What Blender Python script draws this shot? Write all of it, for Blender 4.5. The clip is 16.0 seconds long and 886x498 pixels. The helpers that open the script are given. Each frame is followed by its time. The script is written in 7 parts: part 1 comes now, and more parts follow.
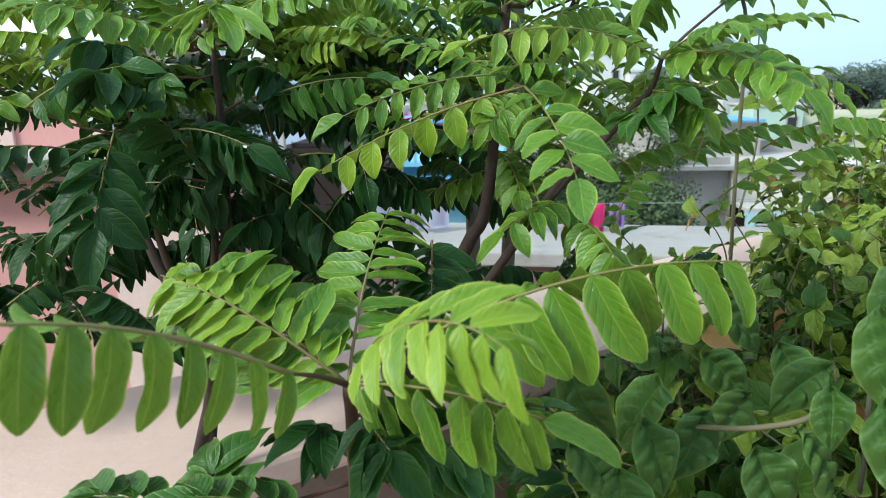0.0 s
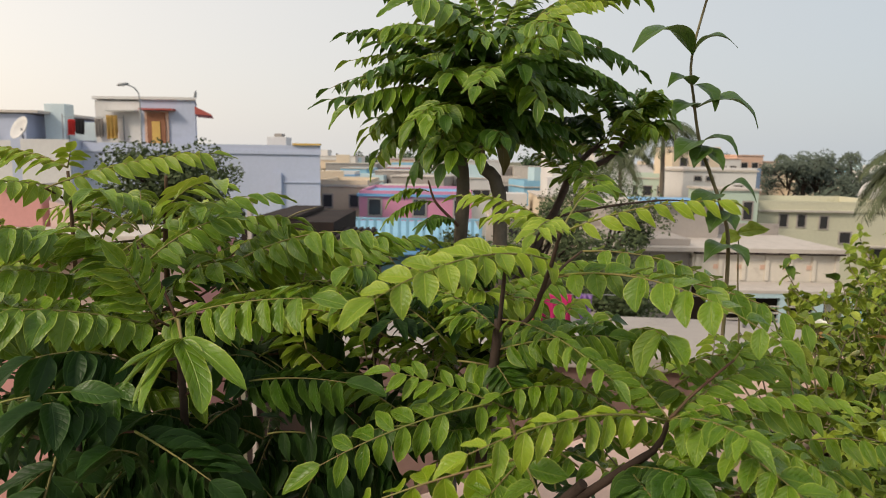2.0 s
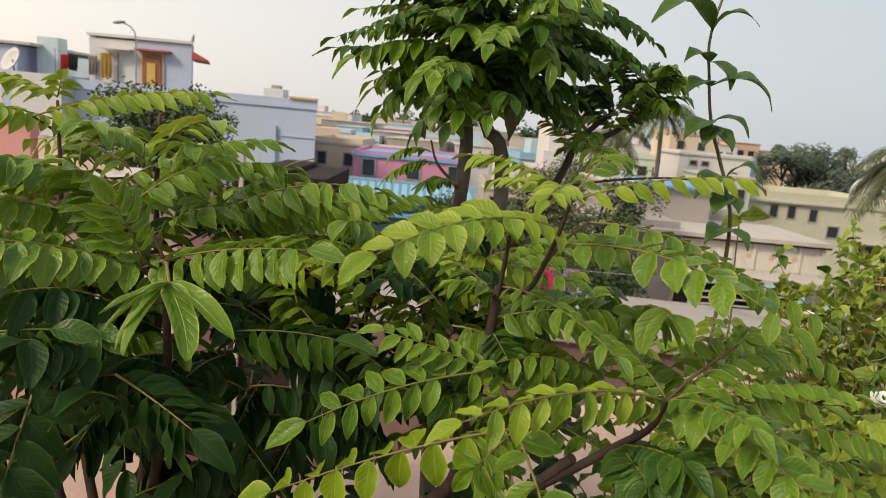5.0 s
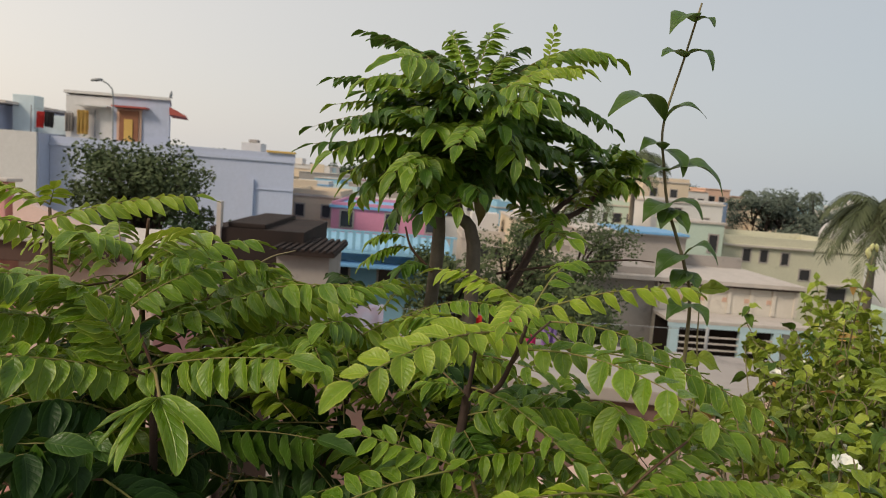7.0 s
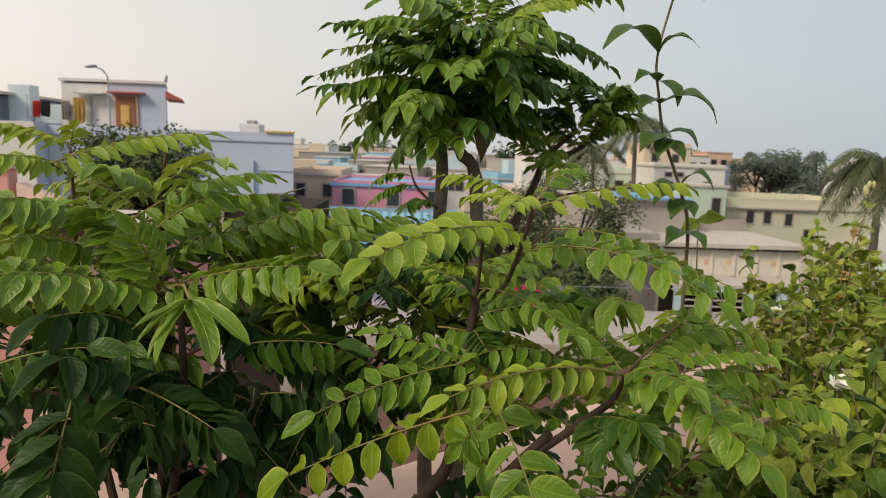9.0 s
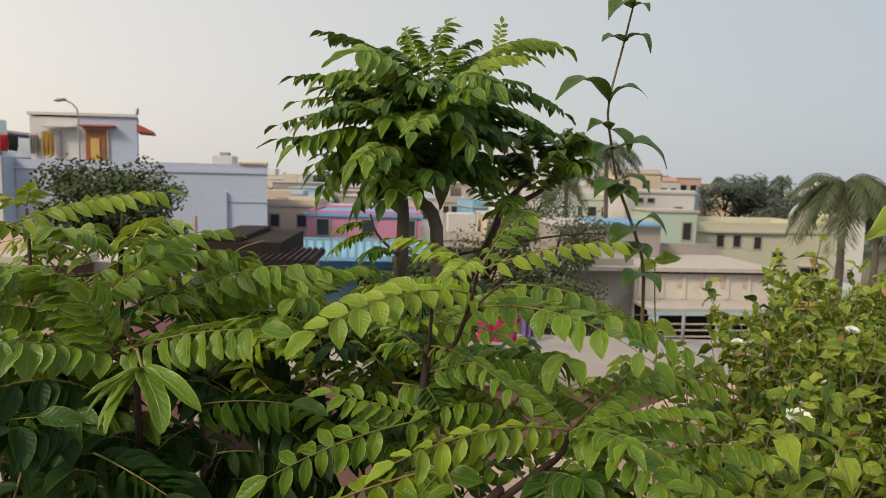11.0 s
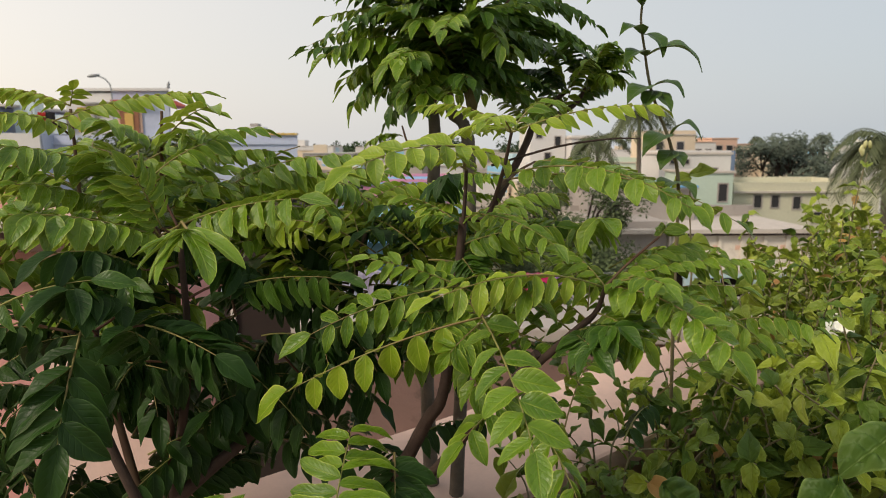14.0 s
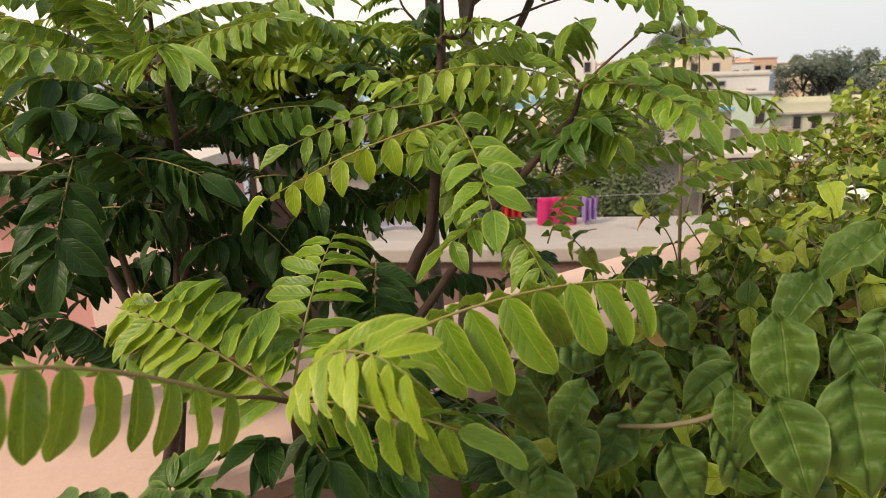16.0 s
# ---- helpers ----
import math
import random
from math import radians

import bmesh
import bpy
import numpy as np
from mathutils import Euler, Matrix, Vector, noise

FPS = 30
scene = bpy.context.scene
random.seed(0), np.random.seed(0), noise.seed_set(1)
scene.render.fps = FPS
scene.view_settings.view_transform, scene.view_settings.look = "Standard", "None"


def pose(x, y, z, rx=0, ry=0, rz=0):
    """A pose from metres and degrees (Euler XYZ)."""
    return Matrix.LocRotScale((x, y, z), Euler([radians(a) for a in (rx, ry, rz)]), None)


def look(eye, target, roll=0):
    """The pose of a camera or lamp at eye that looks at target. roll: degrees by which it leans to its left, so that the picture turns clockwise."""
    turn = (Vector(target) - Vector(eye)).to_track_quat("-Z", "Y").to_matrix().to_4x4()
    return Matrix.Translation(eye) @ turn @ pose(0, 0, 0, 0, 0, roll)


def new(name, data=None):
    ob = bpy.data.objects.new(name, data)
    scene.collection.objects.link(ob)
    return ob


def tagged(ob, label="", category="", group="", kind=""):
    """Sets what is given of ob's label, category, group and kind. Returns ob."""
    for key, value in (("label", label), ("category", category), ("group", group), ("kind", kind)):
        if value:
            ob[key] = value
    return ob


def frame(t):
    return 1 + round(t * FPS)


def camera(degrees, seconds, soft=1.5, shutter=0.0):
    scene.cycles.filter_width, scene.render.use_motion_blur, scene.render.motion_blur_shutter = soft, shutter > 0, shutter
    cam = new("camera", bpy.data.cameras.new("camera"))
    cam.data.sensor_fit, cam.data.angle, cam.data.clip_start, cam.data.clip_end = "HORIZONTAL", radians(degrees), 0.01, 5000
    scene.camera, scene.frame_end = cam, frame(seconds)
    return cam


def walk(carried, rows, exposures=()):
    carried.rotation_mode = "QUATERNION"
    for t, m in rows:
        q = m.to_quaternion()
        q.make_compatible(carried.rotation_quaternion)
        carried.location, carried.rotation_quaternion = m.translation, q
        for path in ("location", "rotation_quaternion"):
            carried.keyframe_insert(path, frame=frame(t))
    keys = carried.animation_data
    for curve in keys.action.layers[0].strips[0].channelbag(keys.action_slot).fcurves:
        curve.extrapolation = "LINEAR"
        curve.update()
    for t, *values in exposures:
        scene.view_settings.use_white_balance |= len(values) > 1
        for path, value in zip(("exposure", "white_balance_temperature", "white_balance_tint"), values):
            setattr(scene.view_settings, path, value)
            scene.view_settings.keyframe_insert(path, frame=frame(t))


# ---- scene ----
cam = camera(68.0, 16.0, soft=0.6)
PATH = [
    (0, (0.068, 0.098, 1.33), (-0.04, 2.037, 0.85), -1.1),
    (0.2, (0.066, 0.103, 1.348), (-0.022, 2.057, 0.933), -1.1),
    (0.5, (0.062, 0.101, 1.385), (0.077, 2.061, 0.99), -2.2),
    (1, (0.071, 0.113, 1.424), (0.111, 2.076, 1.044), -1.2),
    (1.5, (0.06, 0.146, 1.471), (0.066, 2.118, 1.139), -0.1),
    (2, (0.051, 0.17, 1.499), (0.045, 2.152, 1.228), 0.9),
    (2.5, (0.033, 0.172, 1.532), (-0.001, 2.161, 1.316), 2.3),
    (3, (0.036, 0.182, 1.534), (-0.049, 2.161, 1.261), 4.8),
    (3.5, (0.041, 0.185, 1.523), (-0.039, 2.162, 1.228), 4.1),
    (3.7, (0.048, 0.182, 1.494), (0.018, 2.148, 1.128), 4.8),
    (5.8, (0.04, 0.188, 1.491), (0.1, 2.152, 1.12), 4.5),
    (6, (0.042, 0.181, 1.49), (0.106, 2.146, 1.122), 3.8),
    (6.5, (0.045, 0.162, 1.542), (0.15, 2.148, 1.329), 4.0),
    (7, (0.044, 0.155, 1.539), (0.127, 2.141, 1.32), 4.4),
    (7.5, (0.042, 0.144, 1.532), (0.104, 2.129, 1.299), 3.9),
    (8, (0.04, 0.137, 1.512), (0.088, 2.118, 1.243), 2.9),
    (8.5, (0.037, 0.126, 1.495), (0.086, 2.105, 1.207), 2.3),
    (9, (0.043, 0.12, 1.493), (0.12, 2.096, 1.198), 2.1),
    (9.5, (0.047, 0.118, 1.506), (0.142, 2.1, 1.259), 2.7),
    (9.7, (0.049, 0.121, 1.524), (0.174, 2.106, 1.314), 2.2),
    (11.8, (0.074, 0.101, 1.506), (0.228, 2.084, 1.298), 1.1),
    (12, (0.078, 0.102, 1.498), (0.251, 2.082, 1.277), 1.5),
    (12.5, (0.082, 0.112, 1.492), (0.229, 2.094, 1.269), 1.7),
    (13, (0.081, 0.116, 1.487), (0.21, 2.099, 1.255), 1.0),
    (13.5, (0.079, 0.112, 1.48), (0.208, 2.093, 1.243), 0.7),
    (14, (0.059, 0.092, 1.444), (0.113, 2.068, 1.139), -0.1),
    (14.5, (0.064, 0.077, 1.467), (0.183, 2.059, 1.225), 0.4),
    (15, (0.072, 0.083, 1.487), (0.185, 2.069, 1.281), 0.1),
    (15.5, (0.088, 0.081, 1.421), (0.132, 2.049, 1.07), -1.5),
    (16, (0.096, 0.07, 1.354), (0.054, 2.007, 0.858), -2.3),
]

walk(cam, [(t, look(eye, target, roll)) for t, eye, target, roll in PATH],
     exposures=[(0.0, 0.85, 5000, -5), (0.6, 0.48, 6000, 0), (1.0, 0.42, 6450, 9), (1.4, 0.35, 6600, 12), (2.0, 0.22, 6600, 11), (2.5, 0.18, 6600, 10), (3.5, 0.12, 6600, 11), (5.9, 0.38, 6600, 11), (6.4, 0.13, 6600, 11), (7.5, 0.0, 6600, 11), (9.0, 0.14, 6600, 11), (12.0, 0.05, 6600, 11), (13.5, 0.12, 6600, 11), (14.5, 0.25, 6600, 11), (15.0, 0.13, 6600, 11), (15.4, 0.24, 6650, 11), (16.0, 0.66, 6950, 14)])
cam.data.dof.use_dof = True
cam.data.dof.focus_distance = 0.58
cam.data.dof.aperture_fstop = 16.0

# ---- sky and sun: hazy evening, the sun low on the left ----
world = bpy.data.worlds.new("evening_sky")
scene.world = world
world.use_nodes = True
wn, wl = world.node_tree.nodes, world.node_tree.links
wn.clear()
w_out = wn.new("ShaderNodeOutputWorld")
w_sky = wn.new("ShaderNodeTexSky")
w_sky.sky_type = "NISHITA"
w_sky.sun_disc = False
w_sky.sun_elevation = radians(14)
w_sky.sun_rotation = radians(-80)
w_sky.dust_density = 4.0
w_co = wn.new("ShaderNodeTexCoord")
w_sep = wn.new("ShaderNodeSeparateXYZ")
w_map = wn.new("ShaderNodeMapRange")
w_map.inputs["From Min"].default_value = -0.75
w_map.inputs["From Max"].default_value = 0.65
w_haze = wn.new("ShaderNodeMix")
w_haze.data_type = "RGBA"
w_haze.inputs["A"].default_value = (0.835, 0.785, 0.725, 1)
w_haze.inputs["B"].default_value = (0.50, 0.555, 0.60, 1)
w_bg1 = wn.new("ShaderNodeBackground")
w_bg2 = wn.new("ShaderNodeBackground")
w_bg1.inputs["Strength"].default_value = 0.85
w_bg2.inputs["Strength"].default_value = 0.03
w_add = wn.new("ShaderNodeAddShader")
wl.new(w_co.outputs["Generated"], w_sep.inputs[0])
wl.new(w_sep.outputs["X"], w_map.inputs["Value"])
wl.new(w_map.outputs["Result"], w_haze.inputs["Factor"])
wl.new(w_haze.outputs["Result"], w_bg1.inputs["Color"])
wl.new(w_sky.outputs["Color"], w_bg2.inputs["Color"])
wl.new(w_bg1.outputs[0], w_add.inputs[0])
wl.new(w_bg2.outputs[0], w_add.inputs[1])
wl.new(w_add.outputs[0], w_out.inputs["Surface"])

sun_data = bpy.data.lights.new("sun", "SUN")
sun_data.energy = 2.3
sun_data.angle = radians(14)
sun_data.color = (1.0, 0.87, 0.70)
sun = new("sun", sun_data)
sun.matrix_world = look((-6.5, -5, 6.5), (0, 0, 0))


# ---- materials ----
def nodes_of(name, rough=0.6, spec=0.4):
    m = bpy.data.materials.new(name)
    m.use_nodes = True
    nt = m.node_tree
    b = nt.nodes["Principled BSDF"]
    b.inputs["Roughness"].default_value = rough
    b.inputs["Specular IOR Level"].default_value = spec
    return m, nt, b


def math_node(nt, op, a, b=None, clamp=False):
    n = nt.nodes.new("ShaderNodeMath")
    n.operation, n.use_clamp = op, clamp
    for i, v in enumerate((a, b)):
        if v is None:
            continue
        if isinstance(v, (int, float)):
            n.inputs[i].default_value = v
        else:
            nt.links.new(v, n.inputs[i])
    return n.outputs[0]


def mix_node(nt, fac, a, b, blend="MIX"):
    n = nt.nodes.new("ShaderNodeMix")
    n.data_type, n.blend_type = "RGBA", blend
    for key, v in (("Factor", fac), ("A", a), ("B", b)):
        if isinstance(v, (int, float)):
            n.inputs[key].default_value = v
        elif isinstance(v, tuple):
            n.inputs[key].default_value = (*v, 1)
        else:
            nt.links.new(v, n.inputs[key])
    return n.outputs["Result"]


def noise_node(nt, co, scale, detail=4, rough=0.6):
    n = nt.nodes.new("ShaderNodeTexNoise")
    n.inputs["Scale"].default_value, n.inputs["Detail"].default_value = scale, detail
    n.inputs["Roughness"].default_value = rough
    nt.links.new(co, n.inputs["Vector"])
    return n.outputs["Fac"]


def ramp_node(nt, fac, lo, hi):
    n = nt.nodes.new("ShaderNodeMapRange")
    n.inputs["From Min"].default_value, n.inputs["From Max"].default_value = lo, hi
    nt.links.new(fac, n.inputs["Value"])
    return n.outputs["Result"]


def bump_node(nt, b, height, strength, dist):
    n = nt.nodes.new("ShaderNodeBump")
    n.inputs["Strength"].default_value, n.inputs["Distance"].default_value = strength, dist
    nt.links.new(height, n.inputs["Height"])
    nt.links.new(n.outputs["Normal"], b.inputs["Normal"])


def random_of(nt):
    """A number for each object and each loose piece."""
    o = nt.nodes.new("ShaderNodeObjectInfo").outputs["Random"]
    g = nt.nodes.new("ShaderNodeNewGeometry").outputs["Random Per Island"]
    return math_node(nt, "FRACT", math_node(nt, "ADD", o, g))


def leaf_material(name, dark, light, rim, veins=7.0, quilt=0.35, rough=0.33, through_light=0.24, lines=0.05, spec=0.45, pucker=0.035):
    """A leaf blade with midrib, side veins, a paler rim and light passing through."""
    m, nt, b = nodes_of(name, rough, spec)
    uv = nt.nodes.new("ShaderNodeUVMap").outputs[0]
    sep = nt.nodes.new("ShaderNodeSeparateXYZ")
    nt.links.new(uv, sep.inputs[0])
    u, v = sep.outputs["X"], sep.outputs["Y"]
    off = math_node(nt, "ABSOLUTE", math_node(nt, "SUBTRACT", v, 0.5))
    rnd = random_of(nt)
    shift = nt.nodes.new("ShaderNodeVectorMath")
    shift.operation = "ADD"
    nt.links.new(uv, shift.inputs[0])
    nt.links.new(math_node(nt, "MULTIPLY", rnd, 53.0), shift.inputs[1])
    spots = noise_node(nt, shift.outputs[0], 4.0, 5)
    specks = ramp_node(nt, noise_node(nt, shift.outputs[0], 17.0, 3), 0.68, 0.74)
    tone = math_node(nt, "ADD", math_node(nt, "MULTIPLY", rnd, 0.65), math_node(nt, "MULTIPLY", spots, 0.5), True)
    col = mix_node(nt, tone, dark, light)
    col = mix_node(nt, math_node(nt, "MULTIPLY", specks, 0.35), col, rim)
    margin = ramp_node(nt, math_node(nt, "ADD", off, math_node(nt, "MULTIPLY", math_node(nt, "SUBTRACT", spots, 0.5), 0.35)), 0.26, 0.50)
    col = mix_node(nt, math_node(nt, "MULTIPLY", margin, 0.16), col, rim)
    edge = ramp_node(nt, math_node(nt, "ADD", off, math_node(nt, "MULTIPLY", math_node(nt, "SUBTRACT", noise_node(nt, uv, 26.0, 2), 0.5), 0.05)), 0.448, 0.484)
    col = mix_node(nt, math_node(nt, "MULTIPLY", edge, 0.66), col, rim)
    rib = ramp_node(nt, off, 0.035, 0.012)
    col = mix_node(nt, math_node(nt, "MULTIPLY", rib, 0.34), col, rim)
    line = math_node(nt, "SINE", math_node(nt, "MULTIPLY", math_node(nt, "SUBTRACT", u, math_node(nt, "MULTIPLY", off, 0.55)), veins * 6.283))
    vein = ramp_node(nt, line, 0.80, 1.0)
    col = mix_node(nt, math_node(nt, "MULTIPLY", vein, lines), col, rim)
    nt.links.new(col, b.inputs["Base Color"])
    cells = nt.nodes.new("ShaderNodeTexVoronoi")
    cells.feature = "SMOOTH_F1"
    cells.inputs["Scale"].default_value = veins * 1.5
    nt.links.new(shift.outputs[0], cells.inputs["Vector"])
    blister = math_node(nt, "MULTIPLY", cells.outputs["Distance"], -6.0 * max(0.0, pucker - 0.03))
    puff = math_node(nt, "MULTIPLY", math_node(nt, "MULTIPLY", line, -pucker), ramp_node(nt, off, 0.0, 0.25))
    height = math_node(nt, "SUBTRACT", math_node(nt, "ADD", math_node(nt, "ADD", math_node(nt, "MULTIPLY", spots, 0.7), blister), puff), math_node(nt, "ADD", math_node(nt, "MULTIPLY", rib, 0.5), math_node(nt, "MULTIPLY", vein, lines * 3)))
    bump_node(nt, b, height, quilt, 0.003)
    nt.links.new(math_node(nt, "ADD", math_node(nt, "MULTIPLY", spots, 0.24), rough - 0.15), b.inputs["Roughness"])
    tr = nt.nodes.new("ShaderNodeBsdfTranslucent")
    nt.links.new(mix_node(nt, 0.35, col, rim), tr.inputs["Color"])
    ms = nt.nodes.new("ShaderNodeMixShader")
    ms.inputs[0].default_value = through_light
    nt.links.new(b.outputs[0], ms.inputs[1])
    nt.links.new(tr.outputs[0], ms.inputs[2])
    nt.links.new(ms.outputs[0], nt.nodes["Material Output"].inputs["Surface"])
    return m


leaf_young = leaf_material("leaf_young", (0.094, 0.190, 0.006), (0.245, 0.345, 0.014), (0.54, 0.57, 0.10), quilt=0.45, rough=0.34, spec=0.4)
leaf_mid = leaf_material("leaf_mid", (0.038, 0.110, 0.005), (0.142, 0.250, 0.012), (0.43, 0.51, 0.08), quilt=0.5, rough=0.32, spec=0.4)
# a darker leaf_mid; also carries the shade inside the crown
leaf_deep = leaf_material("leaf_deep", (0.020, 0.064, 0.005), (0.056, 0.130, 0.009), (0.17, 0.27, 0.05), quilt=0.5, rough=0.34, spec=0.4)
# darkened for the shade deep in the plants as well as for age
leaf_old_shaded = leaf_material("leaf_old_shaded", (0.010, 0.031, 0.006), (0.024, 0.064, 0.009), (0.065, 0.130, 0.030), quilt=0.4, rough=0.44, spec=0.2)
jasmine_leaf = leaf_material("jasmine_leaf", (0.062, 0.118, 0.008), (0.27, 0.345, 0.026), (0.36, 0.44, 0.08), 4.5, 0.8, 0.5, lines=0.04, through_light=0.14, spec=0.35, pucker=0.09)
# a darker green for near leaves, and for the shade low in the bush
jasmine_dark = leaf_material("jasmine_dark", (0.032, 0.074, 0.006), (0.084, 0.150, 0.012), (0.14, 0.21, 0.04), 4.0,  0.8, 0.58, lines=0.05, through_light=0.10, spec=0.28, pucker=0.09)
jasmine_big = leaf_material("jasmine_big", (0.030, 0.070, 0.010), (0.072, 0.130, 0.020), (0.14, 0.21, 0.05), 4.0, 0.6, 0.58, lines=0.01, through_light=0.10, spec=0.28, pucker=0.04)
jasmine_pale = leaf_material("jasmine_pale", (0.24, 0.32, 0.03), (0.38, 0.42, 0.06), (0.40, 0.46, 0.14), 4.5, 0.6, 0.5, through_light=0.14, spec=0.35, pucker=0.09)
climber_leaf = leaf_material("climber_leaf", (0.026, 0.070, 0.008), (0.060, 0.125, 0.014), (0.14, 0.20, 0.05), 4.5, 0.6, 0.42)
leaf_withered = leaf_material("leaf_withered", (0.060, 0.055, 0.012), (0.13, 0.10, 0.025), (0.16, 0.13, 0.05), 4.5, 0.6, 0.6)
leaf_sere = leaf_material("leaf_sere", (0.38, 0.26, 0.05), (0.45, 0.20, 0.09), (0.50, 0.36, 0.12), 4.5, 0.6, 0.6)


def rough_material(name, base, other, scale, fine, rough=0.75, bump=0.3, dist=0.004, spec=0.3, stain=None, stain_at=0.6, random_tone=0.0):
    """A surface with patches at a large scale, grain at a small one, and stains."""
    m, nt, b = nodes_of(name, rough, spec)
    co = nt.nodes.new("ShaderNodeTexCoord").outputs["Object"]
    big, small = noise_node(nt, co, scale, 5), noise_node(nt, co, fine, 6, 0.7)
    col = mix_node(nt, ramp_node(nt, big, 0.3, 0.7), base, other)
    col = mix_node(nt, math_node(nt, "MULTIPLY", ramp_node(nt, small, 0.35, 0.75), 0.35), col, tuple(0.7 * c for c in base))
    if stain:
        col = mix_node(nt, math_node(nt, "MULTIPLY", ramp_node(nt, noise_node(nt, co, scale * 2.3, 6, 0.7), stain_at, stain_at + 0.14), 0.75), col, stain)
    if random_tone:
        col = mix_node(nt, math_node(nt, "MULTIPLY", random_of(nt), random_tone), col, tuple(0.45 * c for c in base))
    nt.links.new(col, b.inputs["Base Color"])
    bump_node(nt, b, small, bump, dist)
    return m


bark_grey = rough_material("bark_grey", (0.10, 0.085, 0.07), (0.18, 0.15, 0.12), 30, 220, 0.9, 0.7, 0.002)
bark_dark = rough_material("bark_dark", (0.040, 0.026, 0.020), (0.075, 0.050, 0.040), 30, 220, 0.85, 0.6, 0.002)
twig_red = rough_material("twig_red", (0.11, 0.048, 0.034), (0.085, 0.065, 0.030), 25, 200, 0.7, 0.4, 0.001)
rachis_green = rough_material("rachis_green", (0.20, 0.22, 0.05), (0.22, 0.13, 0.07), 18, 200, 0.6, 0.2, 0.0006)
jasmine_twig = rough_material("jasmine_twig", (0.22, 0.18, 0.11), (0.13, 0.12, 0.055), 22, 200, 0.75, 0.4, 0.001)
petal_white = rough_material("petal_white", (0.82, 0.82, 0.76), (0.78, 0.77, 0.68), 40, 300, 0.55, 0.1, 0.0005)
cap_cream = rough_material("cap_cream", (0.68, 0.48, 0.40), (0.60, 0.41, 0.34), 5, 90, 0.85, 0.3, 0.002, 0.2, (0.34, 0.27, 0.22), 0.66)
face_brown = rough_material("face_brown", (0.20, 0.13, 0.10), (0.27, 0.19, 0.15), 4, 60, 0.9, 0.4, 0.004, 0.2, (0.10, 0.07, 0.06), 0.6)
floor_tile = rough_material("floor_tile", (0.42, 0.27, 0.20), (0.36, 0.22, 0.16), 3, 60, 0.8, 0.2, 0.002, 0.3, (0.2, 0.14, 0.11), 0.62)
clay = rough_material("clay", (0.36, 0.15, 0.08), (0.28, 0.12, 0.07), 9, 90, 0.85, 0.4, 0.002)
soil = rough_material("soil", (0.07, 0.05, 0.035), (0.11, 0.08, 0.055), 25, 120, 0.95, 1.0, 0.01)
pink_wall = rough_material("pink_wall", (0.60, 0.30, 0.275), (0.54, 0.265, 0.245), 1.2, 30, 0.85, 0.2, 0.004, 0.2, (0.42, 0.24, 0.20), 0.66)
pink_pale = rough_material("pink_pale", (0.68, 0.50, 0.44), (0.60, 0.42, 0.37), 2, 30, 0.85, 0.2, 0.004, 0.2)
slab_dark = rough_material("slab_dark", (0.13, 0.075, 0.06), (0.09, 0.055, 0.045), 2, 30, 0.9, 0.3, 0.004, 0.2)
slab_pale = rough_material("slab_pale", (0.58, 0.52, 0.47), (0.48, 0.43, 0.39), 2, 30, 0.85, 0.3, 0.004, 0.2, (0.25, 0.22, 0.2), 0.62)
old_wall = rough_material("old_wall", (0.21, 0.13, 0.115), (0.15, 0.10, 0.09), 1.6, 25, 0.9, 0.5, 0.01, 0.2, (0.06, 0.05, 0.045), 0.55)
blue_wall = rough_material("blue_wall", (0.48, 0.52, 0.65), (0.44, 0.48, 0.60), 0.25, 6, 0.85, 0.1, 0.01, 0.2, (0.33, 0.37, 0.46), 0.62)
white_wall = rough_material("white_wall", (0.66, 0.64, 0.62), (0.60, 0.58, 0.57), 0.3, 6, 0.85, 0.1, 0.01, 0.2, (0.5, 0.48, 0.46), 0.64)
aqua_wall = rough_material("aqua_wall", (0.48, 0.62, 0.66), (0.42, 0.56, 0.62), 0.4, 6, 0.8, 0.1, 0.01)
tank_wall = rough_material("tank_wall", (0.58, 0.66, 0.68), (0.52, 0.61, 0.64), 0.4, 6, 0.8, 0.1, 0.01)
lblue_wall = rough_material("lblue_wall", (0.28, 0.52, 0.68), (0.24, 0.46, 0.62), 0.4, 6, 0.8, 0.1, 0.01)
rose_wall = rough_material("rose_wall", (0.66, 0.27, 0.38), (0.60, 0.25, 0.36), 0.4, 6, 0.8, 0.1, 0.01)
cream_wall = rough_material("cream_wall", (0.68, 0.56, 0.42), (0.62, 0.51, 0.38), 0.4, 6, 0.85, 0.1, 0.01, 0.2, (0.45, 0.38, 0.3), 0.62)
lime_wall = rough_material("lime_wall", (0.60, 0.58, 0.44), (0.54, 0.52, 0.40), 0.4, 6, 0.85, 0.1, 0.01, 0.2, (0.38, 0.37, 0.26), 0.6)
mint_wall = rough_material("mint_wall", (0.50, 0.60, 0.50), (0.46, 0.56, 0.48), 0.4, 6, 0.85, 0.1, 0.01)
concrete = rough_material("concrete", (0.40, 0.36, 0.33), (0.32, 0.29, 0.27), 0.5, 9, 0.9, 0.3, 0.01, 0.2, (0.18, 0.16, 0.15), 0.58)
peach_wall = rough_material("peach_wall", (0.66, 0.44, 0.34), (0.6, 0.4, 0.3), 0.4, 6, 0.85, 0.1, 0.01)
rust_brown = rough_material("rust_brown", (0.042, 0.028, 0.024), (0.022, 0.018, 0.017), 0.8, 12, 0.9, 0.5, 0.02, 0.2, (0.03, 0.025, 0.02), 0.55)
sheet_blue = rough_material("sheet_blue", (0.16, 0.36, 0.62), (0.20, 0.42, 0.66), 0.5, 8, 0.5, 0.1, 0.01)
